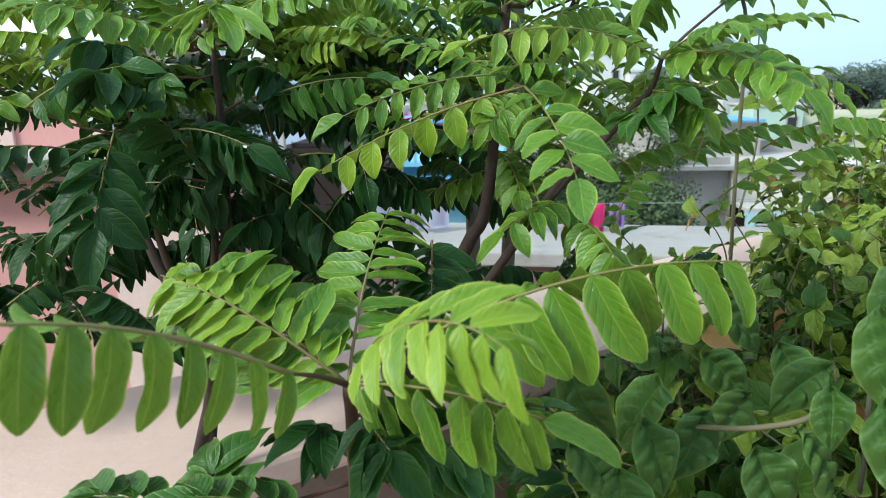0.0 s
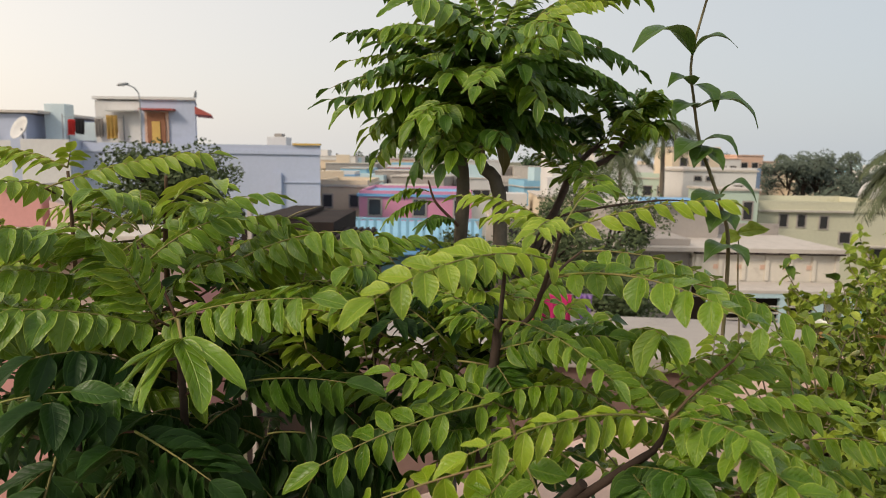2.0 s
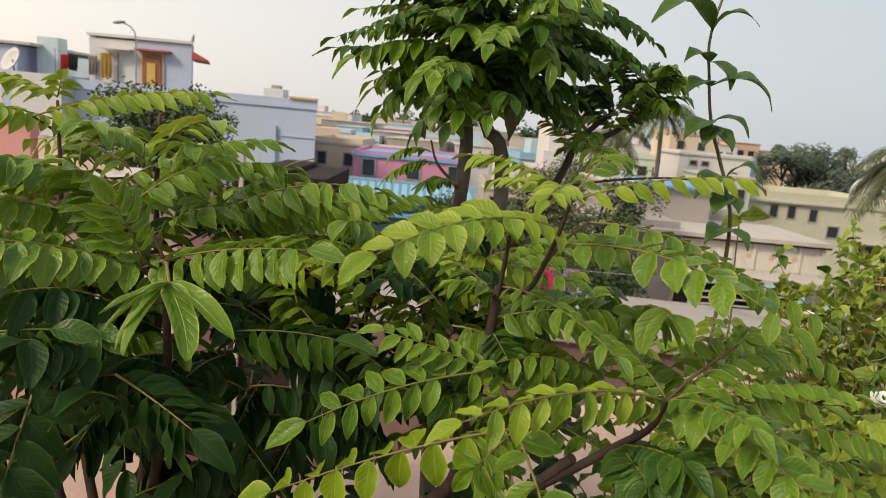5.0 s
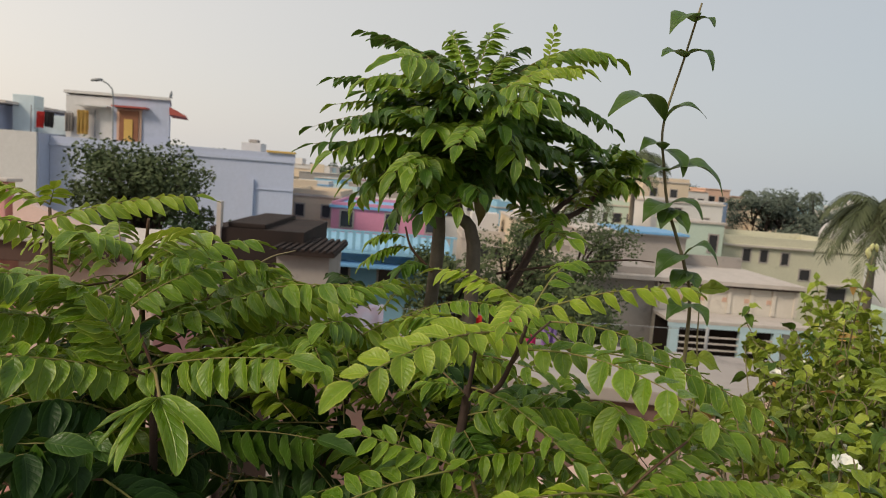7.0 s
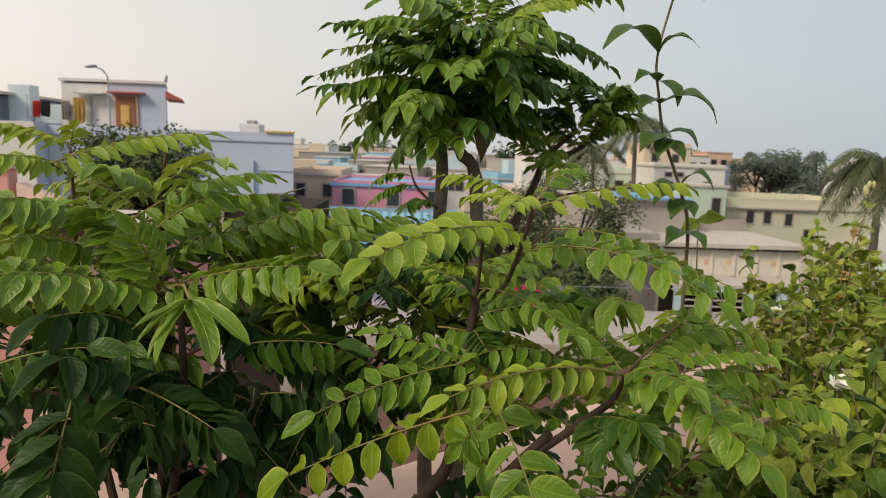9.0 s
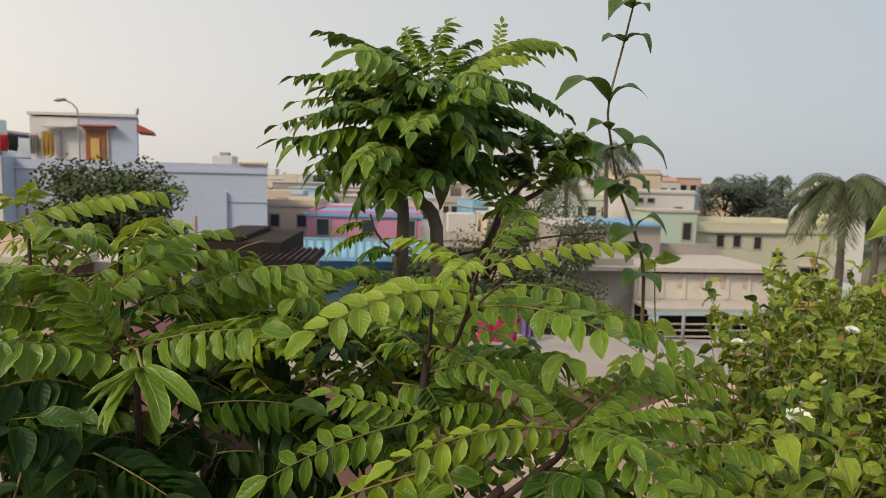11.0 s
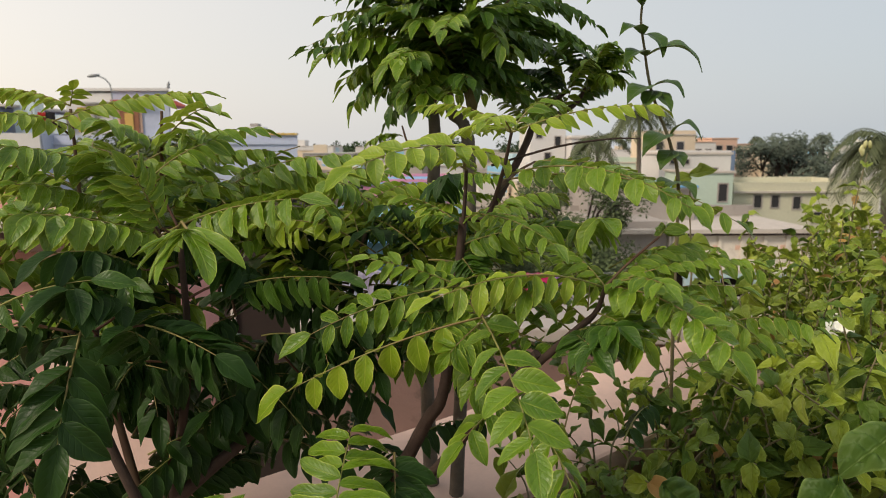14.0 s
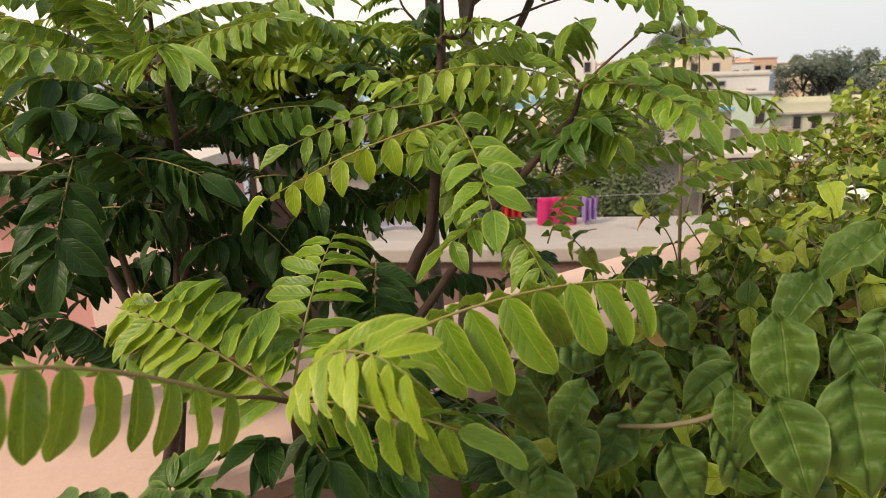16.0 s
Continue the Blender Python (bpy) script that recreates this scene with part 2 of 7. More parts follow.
red_tile = rough_material("red_tile", (0.42, 0.10, 0.08), (0.34, 0.08, 0.07), 1, 14, 0.7, 0.2, 0.01)
door_wood = rough_material("door_wood", (0.30, 0.13, 0.07), (0.22, 0.09, 0.05), 3, 30, 0.6, 0.2, 0.003)
grey_metal = rough_material("grey_metal", (0.32, 0.33, 0.34), (0.25, 0.26, 0.27), 3, 40, 0.5, 0.1, 0.002)
cloth_red = rough_material("cloth_red", (0.62, 0.05, 0.04), (0.5, 0.04, 0.04), 3, 60, 0.9, 0.3, 0.004)
cloth_black = rough_material("cloth_black", (0.03, 0.03, 0.035), (0.05, 0.045, 0.045), 3, 60, 0.9, 0.3, 0.004)
cloth_rose = rough_material("cloth_rose", (0.72, 0.05, 0.22), (0.60, 0.04, 0.20), 3, 60, 0.9, 0.3, 0.004)
cloth_violet = rough_material("cloth_violet", (0.42, 0.20, 0.50), (0.36, 0.30, 0.62), 6, 60, 0.9, 0.3, 0.004)
cloth_pale = rough_material("cloth_pale", (0.52, 0.56, 0.70), (0.62, 0.50, 0.60), 8, 60, 0.9, 0.3, 0.004)
cloth_yellow = rough_material("cloth_yellow", (0.62, 0.42, 0.12), (0.58, 0.36, 0.12), 3, 60, 0.9, 0.3, 0.004)
tarp_blue = rough_material("tarp_blue", (0.10, 0.30, 0.66), (0.12, 0.34, 0.7), 3, 40, 0.5, 0.2, 0.01)
ground_mat = rough_material("ground_mat", (0.20, 0.17, 0.12), (0.10, 0.12, 0.06), 0.05, 1.2, 0.95, 0.3, 0.05)
far_leaf = rough_material("far_leaf", (0.030, 0.060, 0.020), (0.060, 0.095, 0.030), 0.6, 6, 0.7, 0.1, 0.01, 0.3, random_tone=0.5)
olive_leaf = rough_material("olive_leaf", (0.060, 0.090, 0.030), (0.105, 0.130, 0.050), 0.9, 9, 0.7, 0.1, 0.01, 0.3, random_tone=0.5)
# foliage greyed and lightened to carry the distance haze
grove_leaf_hazed = rough_material("grove_leaf_hazed", (0.095, 0.122, 0.088), (0.130, 0.155, 0.115), 0.6, 6, 0.7, 0.1, 0.01, 0.3, random_tone=0.4)
bud_green = rough_material("bud_green", (0.50, 0.52, 0.22), (0.60, 0.58, 0.36), 40, 200, 0.55, 0.1, 0.0005)
hall_wall = rough_material("hall_wall", (0.70, 0.64, 0.55), (0.62, 0.57, 0.50), 0.5, 6, 0.85, 0.1, 0.01, 0.2, (0.44, 0.38, 0.32), 0.6)
slate_blue = rough_material("slate_blue", (0.14, 0.20, 0.31), (0.18, 0.24, 0.34), 0.5, 8, 0.6, 0.1, 0.01)
# palm green lightened a little for the haze before it
palm_leaf = rough_material("palm_leaf", (0.065, 0.088, 0.034), (0.110, 0.125, 0.055), 0.6, 6, 0.6, 0.1, 0.01, 0.4, random_tone=0.4)
window_dark, _nt, _b = nodes_of("window_dark", 0.15, 0.5)
_b.inputs["Base Color"].default_value = (0.035, 0.035, 0.04, 1)


# ---- building helpers ----
def part(name, bm, material, parent=None, label="", smooth=False):
    me = bpy.data.meshes.new(name)
    if smooth:
        for f in bm.faces:
            f.smooth = True
    bm.to_mesh(me)
    bm.free()
    for mt in material if isinstance(material, (list, tuple)) else (material,):
        me.materials.append(mt)
    ob = new(name, me)
    ob.parent = parent
    if label:
        ob["label"] = label
    return ob


def thing(name, label, category, at=(0, 0, 0), turn=0, group="", kind=""):
    ob = new(name)
    ob.matrix_world = pose(*at, 0, 0, turn)
    return tagged(ob, label, category, group, kind)


def add_box(bm, x0, x1, y0, y1, z0, z1, bevel=0.0):
    r = bmesh.ops.create_cube(bm, size=1)
    bmesh.ops.transform(bm, matrix=Matrix.LocRotScale(((x0 + x1) / 2, (y0 + y1) / 2, (z0 + z1) / 2), None, (x1 - x0, y1 - y0, z1 - z0)), verts=r["verts"])
    if bevel:
        edges = list({e for v in r["verts"] for e in v.link_edges})
        bmesh.ops.bevel(bm, geom=edges, offset=bevel, segments=2, affect="EDGES", profile=0.6)


def box(name, material, parent, x0, x1, y0, y1, z0, z1, bevel=0.0, label=""):
    bm = bmesh.new()
    add_box(bm, x0, x1, y0, y1, z0, z1, bevel)
    return part(name, bm, material, parent, label)


def prism(name, material, parent, foot, z0, z1, label=""):
    """An upright block on a footprint of corners, given in turn."""
    bm = bmesh.new()
    low, high = [[bm.verts.new((x, y, z)) for x, y in foot] for z in (z0, z1)]
    bm.faces.new(high)
    bm.faces.new(list(reversed(low)))
    for k in range(len(foot)):
        j = (k + 1) % len(foot)
        bm.faces.new((low[k], low[j], high[j], high[k]))
    bmesh.ops.recalc_face_normals(bm, faces=bm.faces)
    return part(name, bm, material, parent, label)


def tube(bm, points, radii, sides=8, mat=0, uneven=0.0):
    """A tapered tube along points."""
    pts = [Vector(p) for p in points]
    rings = []
    side = Vector((1, 0, 0))
    for i, p in enumerate(pts):
        t = (pts[min(i + 1, len(pts) - 1)] - pts[max(i - 1, 0)]).normalized()
        side = (side - t * side.dot(t))
        if side.length < 1e-4:
            side = t.orthogonal()
        side.normalize()
        up = t.cross(side)
        ring = []
        for k in range(sides):
            a = 2 * math.pi * k / sides
            r = radii[i] * (1 + uneven * (random.random() - 0.5))
            ring.append(bm.verts.new(p + (side * math.cos(a) + up * math.sin(a)) * r))
        rings.append(ring)
    for a, b in zip(rings, rings[1:]):
        for k in range(sides):
            f = bm.faces.new((a[k], a[(k + 1) % sides], b[(k + 1) % sides], b[k]))
            f.material_index, f.smooth = mat, True
    for ring, flip in ((rings[0], True), (rings[-1], False)):
        f = bm.faces.new(list(reversed(ring)) if flip else ring)
        f.material_index = mat


def smooth_line(points, n):
    """Points along a smooth curve through the given ones."""
    p = [Vector(q) for q in points]
    p = [p[0] * 2 - p[1]] + p + [p[-1] * 2 - p[-2]]
    out = []
    for i in range(1, len(p) - 2):
        for k in range(n):
            t = k / n
            a, b, c, d = p[i - 1], p[i], p[i + 1], p[i + 2]
            out.append(0.5 * (2 * b + (c - a) * t + (2 * a - 5 * b + 4 * c - d) * t * t + (3 * b - a - 3 * c + d) * t ** 3))
    return out + [p[-2]]


def leaf_shape(width, point, curl, fold, wave, seed, nu=8, nv=4, quilt=0.0, blunt=0.0, sickle=0.0):
    """Rows of points of one leaf blade of length 1 along x, face up along z, with its uv."""
    rnd = random.Random(seed)
    phase = rnd.random() * 6
    rows = []
    for i in range(nu + 1):
        u = i / nu
        w = width * (math.sin(math.pi * u ** 0.82) ** 0.75) * (1 - point * max(0, u - 0.62) ** 1.2 * 1.6)
        if blunt:
            w = width * (1 - (1 - min(1, u / 0.42)) ** 2) ** 0.65 * (1 - max(0, (u - 0.42) / 0.58) ** blunt) ** 0.8
        if blunt > 4:
            w = width * (1 - (1 - min(1, u / 0.30)) ** 2) ** 0.6 * (1 - max(0, (u - 0.50) / 0.50) ** 3) ** 0.7
        if i == nu:
            w = width * (0.14 if blunt > 2 else 0.05)
        if i == 0:
            w = width * 0.08
        if 0 < i < nu:
            w *= 1 + 0.030 * math.sin(9 * u + phase) + 0.022 * math.sin(16 * u + 2 * phase)
        row = []
        for j in range(-nv // 2, nv // 2 + 1):
            v = 2 * j / nv
            z = wave * 0.8 * math.sin(14 * u + 3 * phase + (2 if v > 0 else 0)) * v * v * min(1, 5 * (1 - u)) + fold * abs(v) * w - curl * u * u + wave * math.sin(7 * u + phase + 2 * v) * abs(v) + 0.04 * curl
            z += quilt * abs(math.sin(u * 14 - abs(v) * 3)) * (1 - abs(v)) * min(1, abs(v) * 2) * min(1, 4 * (1 - u))
            row.append((Vector((u, v * w + 0.03 * math.sin(3 * u + phase) + sickle * (u * u - 0.3 * u), z)), (u, 0.5 + v / 2)))
        rows.append(row)
    return rows


def add_leaf(bm, uv, rows, m, mat=0):
    grid = [[bm.verts.new(m @ p) for p, _ in row] for row in rows]
    for i in range(len(rows) - 1):
        for j in range(len(rows[0]) - 1):
            idx = ((i, j), (i + 1, j), (i + 1, j + 1), (i, j + 1))
            f = bm.faces.new([grid[a][b] for a, b in idx])
            f.smooth, f.material_index = True, mat
            for lp, (a, b) in zip(f.loops, idx):
                lp[uv].uv = rows[a][b][1]


def leaf_mesh(name, rows, material):
    bm = bmesh.new()
    uv = bm.loops.layers.uv.new("UVMap")
    add_leaf(bm, uv, rows, Matrix.Identity(4))
    me = bpy.data.meshes.new(name)
    bm.to_mesh(me)
    bm.free()
    me.materials.append(material)
    return me


CURRY = [leaf_shape(0.205 + 0.012 * k, 0.80, 0.10 + 0.10 * (k % 3), 0.42 + 0.16 * (k % 2), 0.022, 40 + k, 12, blunt=1.35 + 0.12 * k, sickle=0.05 * (k - 2)) for k in range(5)]
ROUND = [leaf_shape(0.27 + 0.02 * k, 0.6, 0.08 + 0.09 * (k % 3), 0.28 + 0.12 * (k % 2), 0.022, 60 + k, 12, blunt=1.6) for k in range(4)]
OBLONG = [leaf_shape(0.162 + 0.010 * k, 0.6, 0.16 + 0.10 * (k % 3), 0.42 + 0.10 * (k % 2), 0.018, 70 + k, 13, blunt=4.5, sickle=0.07 * (k - 1.5)) for k in range(4)]
CURRY_MESH = {m.name: [leaf_mesh("leaflet", r, m) for r in CURRY + ROUND + OBLONG] for m in (leaf_young, leaf_mid, leaf_deep, leaf_old_shaded)}
LOOSE = {}
LIGHT = Vector((-0.60, -0.40, 0.70))  # leaf blades roll a little towards it


def leaf_pose(p, d, w, size):
    """The pose of a leaf at p that points along d, its width along w."""
    d = d.normalized()
    n = d.cross(w).normalized()
    w = n.cross(d)
    return Matrix(((d.x, w.x, n.x, p.x), (d.y, w.y, n.y, p.y), (d.z, w.z, n.z, p.z), (0, 0, 0, 1))) @ Matrix.Diagonal((size, size, size, 1))


def frond(tree, base, tip, arch, hang, pairs, leaf, material, face=(0, 0, 1), loose=True, lean=0.32, end_leaf=True, broad=False, oblong=False, far=None, tip_leaf=1.05):
    """A pinnate leaf: a thin arched stalk with leaflets in turn on both sides and one at its end."""
    base, tip, face = Vector(base), Vector(tip), Vector(face).normalized()
    rnd = random.Random(int(abs(base.x * 7919 + tip.x * 104729 + tip.z * 1299709) * 100))
    mid = (base + tip) / 2 + face * arch * 2 + Vector((rnd.uniform(-1, 1), rnd.uniform(-1, 1), 0)) * 0.006
    curve = [base * (1 - t) ** 2 + mid * 2 * t * (1 - t) + tip * t * t for t in (k / 14 for k in range(15))]
    loose = loose and LOOSE.get(tree.name, 0) < 300
    bm = bmesh.new()
    uv = bm.loops.layers.uv.new("UVMap")
    r0 = 0.00095 * (leaf / 0.03) ** 0.5
    last = max(3, min(14, round(14 * (1 - 0.9 * leaf / (tip - base).length)))) if end_leaf else 14
    tube(bm, curve[:last + 1], [r0 * (1 - 0.65 * k / last) for k in range(last + 1)], 5)
    spots = []
    for k in range(pairs * 2):
        t = 0.06 + (0.94 * last / 14 - 0.08) * k / (pairs * 2 - 1)
        q = t * 14
        i = min(int(q), 13)
        p = curve[i].lerp(curve[i + 1], q - i)
        tan = (curve[i + 1] - curve[i]).normalized()
        side = tan.cross(face).normalized() * (1 if k % 2 else -1)
        up = side.cross(tan)
        if up.dot(face) < 0:
            up = -up
        h = radians((far if far is not None and side.y > 0 else hang) + rnd.uniform(-13, 13))
        d = side * math.cos(h) - up * math.sin(h) + tan * (lean + 0.35 * t * (lean > 0) + rnd.uniform(-0.16, 0.16))
        if hang > 40:
            d += Vector((0, 0, -0.25))
        size = leaf * (0.58 + 0.44 * math.sin(math.pi * min(1, 0.15 + 0.75 * t))) * rnd.uniform(0.88, 1.1)
        shake = Vector((rnd.uniform(-.16, .16), rnd.uniform(-.16, .16), rnd.uniform(-.16, .16)))
        wid = max((tan + face * 0.30, tan - face * 0.30), key=lambda w: abs(d.cross(w).normalized().dot(LIGHT))) + shake
        if rnd.random() < 0.03:
            continue
        m = leaf_pose(p, d, wid, size)
        if (m.to_3x3() @ Vector((0, 0, 1))).dot(face) < 0:
            m = m @ Matrix.Diagonal((1, -1, -1, 1))
        spots.append(m)
    tan = (curve[-1] - curve[-2]).normalized()
    if end_leaf:
        tan = (curve[-1] - curve[last - 1]).normalized()
        spots.append(leaf_pose(curve[last] - tan * leaf * 0.06, tan - face * 0.10, tan.cross(face), leaf * tip_leaf))
    if (spots[-1].to_3x3() @ Vector((0, 0, 1))).dot(face) < 0:
        spots[-1] = spots[-1] @ Matrix.Diagonal((1, -1, -1, 1))
    shapes = range(9, 13) if oblong else range(5, 9) if broad else range(5)
    if not loose:
        for m in spots:
            add_leaf(bm, uv, (CURRY + ROUND + OBLONG)[rnd.choice(shapes)], m, 1)
    ob = part("frond", bm, (rachis_green, material), tree)
    ob.matrix_parent_inverse = tree.matrix_world.inverted()
    if loose:
        LOOSE[tree.name] = LOOSE.get(tree.name, 0) + len(spots)
        for m in spots:
            o = new("leaflet", CURRY_MESH[material.name][rnd.choice(shapes)])
            o.parent = ob
            o.matrix_basis = m
    return ob


def stem(tree, name, points, r0, r1, material, sides=8, steps=5):
    line = smooth_line(points, steps)
    bm = bmesh.new()
    tube(bm, line, [r0 + (r1 - r0) * k / (len(line) - 1) for k in range(len(line))], sides, 0, 0.14)
    ob = part(name, bm, material, tree)
    ob.matrix_parent_inverse = tree.matrix_world.inverted()
    return ob


# ---- the ground, far below the terrace ----
GROUND = -7.5
bm = bmesh.new()
bmesh.ops.create_grid(bm, x_segments=40, y_segments=40, size=2200)
bmesh.ops.translate(bm, verts=bm.verts, vec=(0, 900, GROUND))
tagged(part("ground", bm, ground_mat), "dusty brown and green ground of the town", "ground", kind="structure")

# ---- our terrace: floor, parapet with a pale cap ----
CAP_TURN = 36.87
terrace = thing("terrace_floor", "terracotta coloured roof terrace floor", "floor", (-0.2, 1.03, 0), CAP_TURN, kind="structure")
box("slab", floor_tile, terrace, -4.0, 6.0, -5.0, -0.03, -0.25, 0.0)
box("house_wall", cream_wall, terrace, -4.0, 6.0, -5.0, -0.04, GROUND, -0.254)
parapet = thing("parapet", "brown plastered terrace parapet with a pale cream cap", "parapet", (-0.2, 1.03, 0), CAP_TURN, kind="structure")
box("wall_face", face_brown, parapet, -4.0, 6.0, -0.27, -0.015, 0.002, 0.905)
box("cap", cap_cream, parapet, -4.0, 6.0, -0.285, 0.0, 0.909, 0.95, 0.008, "pale cream plaster cap")

# ---- the pink house next door ----
pink = thing("pink_house", "salmon pink plastered house with a sunshade slab", "house", (0, 6.0, 0))
box("wall", pink_wall, pink, -10, -2.25, 0, 1.3, GROUND, 0.62)
box("roof", slab_pale, pink, -10, -2.25, 0.002, 1.3, 0.624, 0.74)
box("parapet_wall", pink_wall, pink, -10, -3.55, 0.01, 0.15, 0.835, 1.20, 0.01)
box("coping", slab_pale, pink, -10, -3.5, -0.04, 0.19, 1.204, 1.235, 0.012, "pale cement coping")
bm = bmesh.new()
ends = [[bm.verts.new((x, y, z)) for x, z in ((-3.49, 0.745), (-2.7, 0.745), (-2.7, 0.78), (-3.49, 1.08))] for y in (0.02, 0.16)]
bm.faces.new(ends[0])
bm.faces.new(list(reversed(ends[1])))
for k in range(4):
    bm.faces.new((ends[0][k], ends[1][k], ends[1][(k + 1) % 4], ends[0][(k + 1) % 4]))
bmesh.ops.recalc_face_normals(bm, faces=bm.faces)
part("sloping_wall", bm, pink_pale, pink, "pale pink sloping parapet end")
box("sunshade", slab_pale, pink, -10, -2.5, -0.42, -0.002, 0.755, 0.83, 0.012, "pale cement sunshade edge")
# dark box that paints the shadow below the sunshade slab
box("shade_band", slab_dark, pink, -10, -2.55, -0.36, -0.004, 0.58, 0.752, 0.01, "dark brown band for the shadow under the sunshade")
for x in (-8.6, -6.4, -4.35):
    box("pilaster", pink_pale, pink, x, x + 0.17, -0.03, 0.008, 0.836, 1.202, 0.008, "paler pilaster")
box("corner_pier", pink_pale, pink, -3.4, -2.24, -0.05, -0.004, GROUND, 0.576, 0.01, "paler pink corner pier")
box("conduit", pink_pale, pink, -4.9, -4.86, -0.04, -0.004, -2.0, 0.576, 0.0, "thin wall pipe")

# ---- the weathered house across the gap, with its roof ----
old = thing("weathered_house", "weathered brown house wall with a grey cement roof", "house", (-0.9, 5.0, 0), -6)
box("wall", old_wall, old, 0, 7, 0, 0.24, GROUND, 0.02, 0.01)
box("coping", concrete, old, -0.06, 7.06, -0.06, 0.24, 0.024, 0.13, 0.015, "grey cement coping")
box("roof", concrete, old, 0, 7, 0.244, 2.6, -0.35, -0.20)
box("back_wall", old_wall, old, 0, 7, 0.3, 2.5, GROUND, -0.354)


def garment(name, label, x0, x1, y, top, bottom, material, seed):
    """A cloth hung over a line, with folds."""
    rnd = random.Random(seed)
    bm = bmesh.new()
    n, k = 14, 8
    ph = rnd.random() * 6
    for back in (0, 1):
        rows = []
        for j in range(k + 1):
            v = j / k
            z = top - (top - bottom) * v * (0.8 if back else 1)
            rows.append([bm.verts.new((x0 + (x1 - x0) * i / n, y + 0.05 * back + 0.035 * (0.3 + v) * math.sin(9 * i / n * 2 + ph + v), z - 0.02 * math.sin(3 * i / n + ph) * v)) for i in range(n + 1)])
        for a, b in zip(rows, rows[1:]):
            for i in range(n):
                bm.faces.new((a[i], a[i + 1], b[i + 1], b[i]))
    bmesh.ops.solidify(bm, geom=bm.faces[:], thickness=0.008)
    return tagged(part(name, bm, material, smooth=True), label, "cloth", "washing on the line")


line_stand = thing("clothes_line", "grey steel posts with a thin washing line", "clothes line")
bm = bmesh.new()
tube(bm, [(-0.7, 7.0, -0.2), (-0.7, 7.0, 0.16)], [0.02, 0.02], 6)
part("post", bm, grey_metal, line_stand)
bm = bmesh.new()
tube(bm, [(3.2, 6.9, -0.2), (3.2, 6.9, 0.16)], [0.02, 0.02], 6)
part("post", bm, grey_metal, line_stand)
bm = bmesh.new()
tube(bm, smooth_line([(-0.7, 7.0, 0.13), (1.2, 7.02, 0.10), (3.2, 6.9, 0.13)], 6), [0.004] * 13, 4)
part("line", bm, grey_metal, line_stand)

garment("hung_cloth", "magenta cloth hung on the washing line", 0.98, 1.40, 7.0, 0.10, -0.26, cloth_rose, 1)
garment("hung_cloth", "red cloth hung on the washing line", 0.60, 0.80, 7.0, 0.10, -0.10, cloth_red, 2)
garment("hung_cloth", "violet printed cloth hung on the washing line", 1.46, 1.62, 7.0, 0.10, -0.16, cloth_violet, 3)
garment("hung_cloth", "pale blue printed cloth hung on the washing line", -1.15, -0.25, 7.0, 0.14, -0.16, cloth_pale, 4)


# ---- the town ----
def window(house, x, y, z, w, h, turn=0, name="window", deep=0.05, pane=None, frame_mat=None):
    """A framed window on a wall that faces -y (turn 0) or -x (turn 1), proud of the wall by its frame."""
    bm = bmesh.new()
    t = 0.08
    spans = ((-w / 2 - t, w / 2 + t, h / 2, h / 2 + t), (-w / 2 - t, w / 2 + t, -h / 2 - t, -h / 2), (-w / 2 - t, -w / 2, -h / 2, h / 2), (w / 2, w / 2 + t, -h / 2, h / 2))
    for a0, a1, c0, c1 in spans:
        if turn:
            add_box(bm, x - deep, x + 0.02, y + a0, y + a1, z + c0, z + c1)
        else:
            add_box(bm, x + a0, x + a1, y - deep, y + 0.02, z + c0, z + c1)
    ob = part(name, bm, frame_mat or concrete, house)
    bm = bmesh.new()
    if turn:
        add_box(bm, x - 0.012, x + 0.02, y - w / 2, y + w / 2, z - h / 2, z + h / 2)
    else:
        add_box(bm, x - w / 2, x + w / 2, y - 0.012, y + 0.02, z - h / 2, z + h / 2)
    part("pane", bm, pane or window_dark, ob)
    return ob


def house(label, x0, x1, y0, y1, top, walls, roof=None, rim=0.5, wins=(), turn=0, group=""):
    """A flat-roofed house with a parapet, a roof edge and windows, from the ground to top. Places are from its near left foot."""
    h = thing("house", label, "house", (x0, y0, 0), turn, group)
    w, d = x1 - x0, y1 - y0
    box("wall", walls, h, 0, w, 0, d, GROUND, top - rim)
    box("roof", roof or slab_pale, h, -0.12, w + 0.12, -0.12, d + 0.12, top - rim + 0.004, top - rim + 0.14)
    bm = bmesh.new()
    if rim > 0.2:
        z0 = top - rim + 0.144
        add_box(bm, 0, w, 0, 0.12, z0, top)
        add_box(bm, 0, w, d - 0.12, d, z0, top)
        add_box(bm, 0, 0.12, 0.122, d - 0.122, z0, top)
        add_box(bm, w - 0.12, w, 0.122, d - 0.122, z0, top)
        part("parapet_wall", bm, walls, h)
    else:
        bm.free()
    for wx, wz, ww, wh in wins:
        window(h, wx, 0, wz, ww, wh)
    return h


# the blue house with the roof room, dish, tank and washing
blue = thing("blue_house", "large pale blue plastered house with a roof room", "house", (0, 31, 0))
prism("wall", blue_wall, blue, ((-16.9, 0), (-5.83, 0), (-7.6, 9), (-16.9, 9)), GROUND, 1.60)
prism("roof_edge", blue_wall, blue, ((-16.95, -0.08), (-5.78, -0.08), (-7.55, 9), (-16.95, 9)), 1.604, 1.74)
box("parapet_wall", blue_wall, blue, -16.9, -5.83, 0, 0.14, 1.744, 2.03)
box("yellow_edge", cloth_yellow, blue, -7.1, -5.80, -0.12, 0.15, 2.034, 2.12, 0.0, "yellow painted parapet edge")
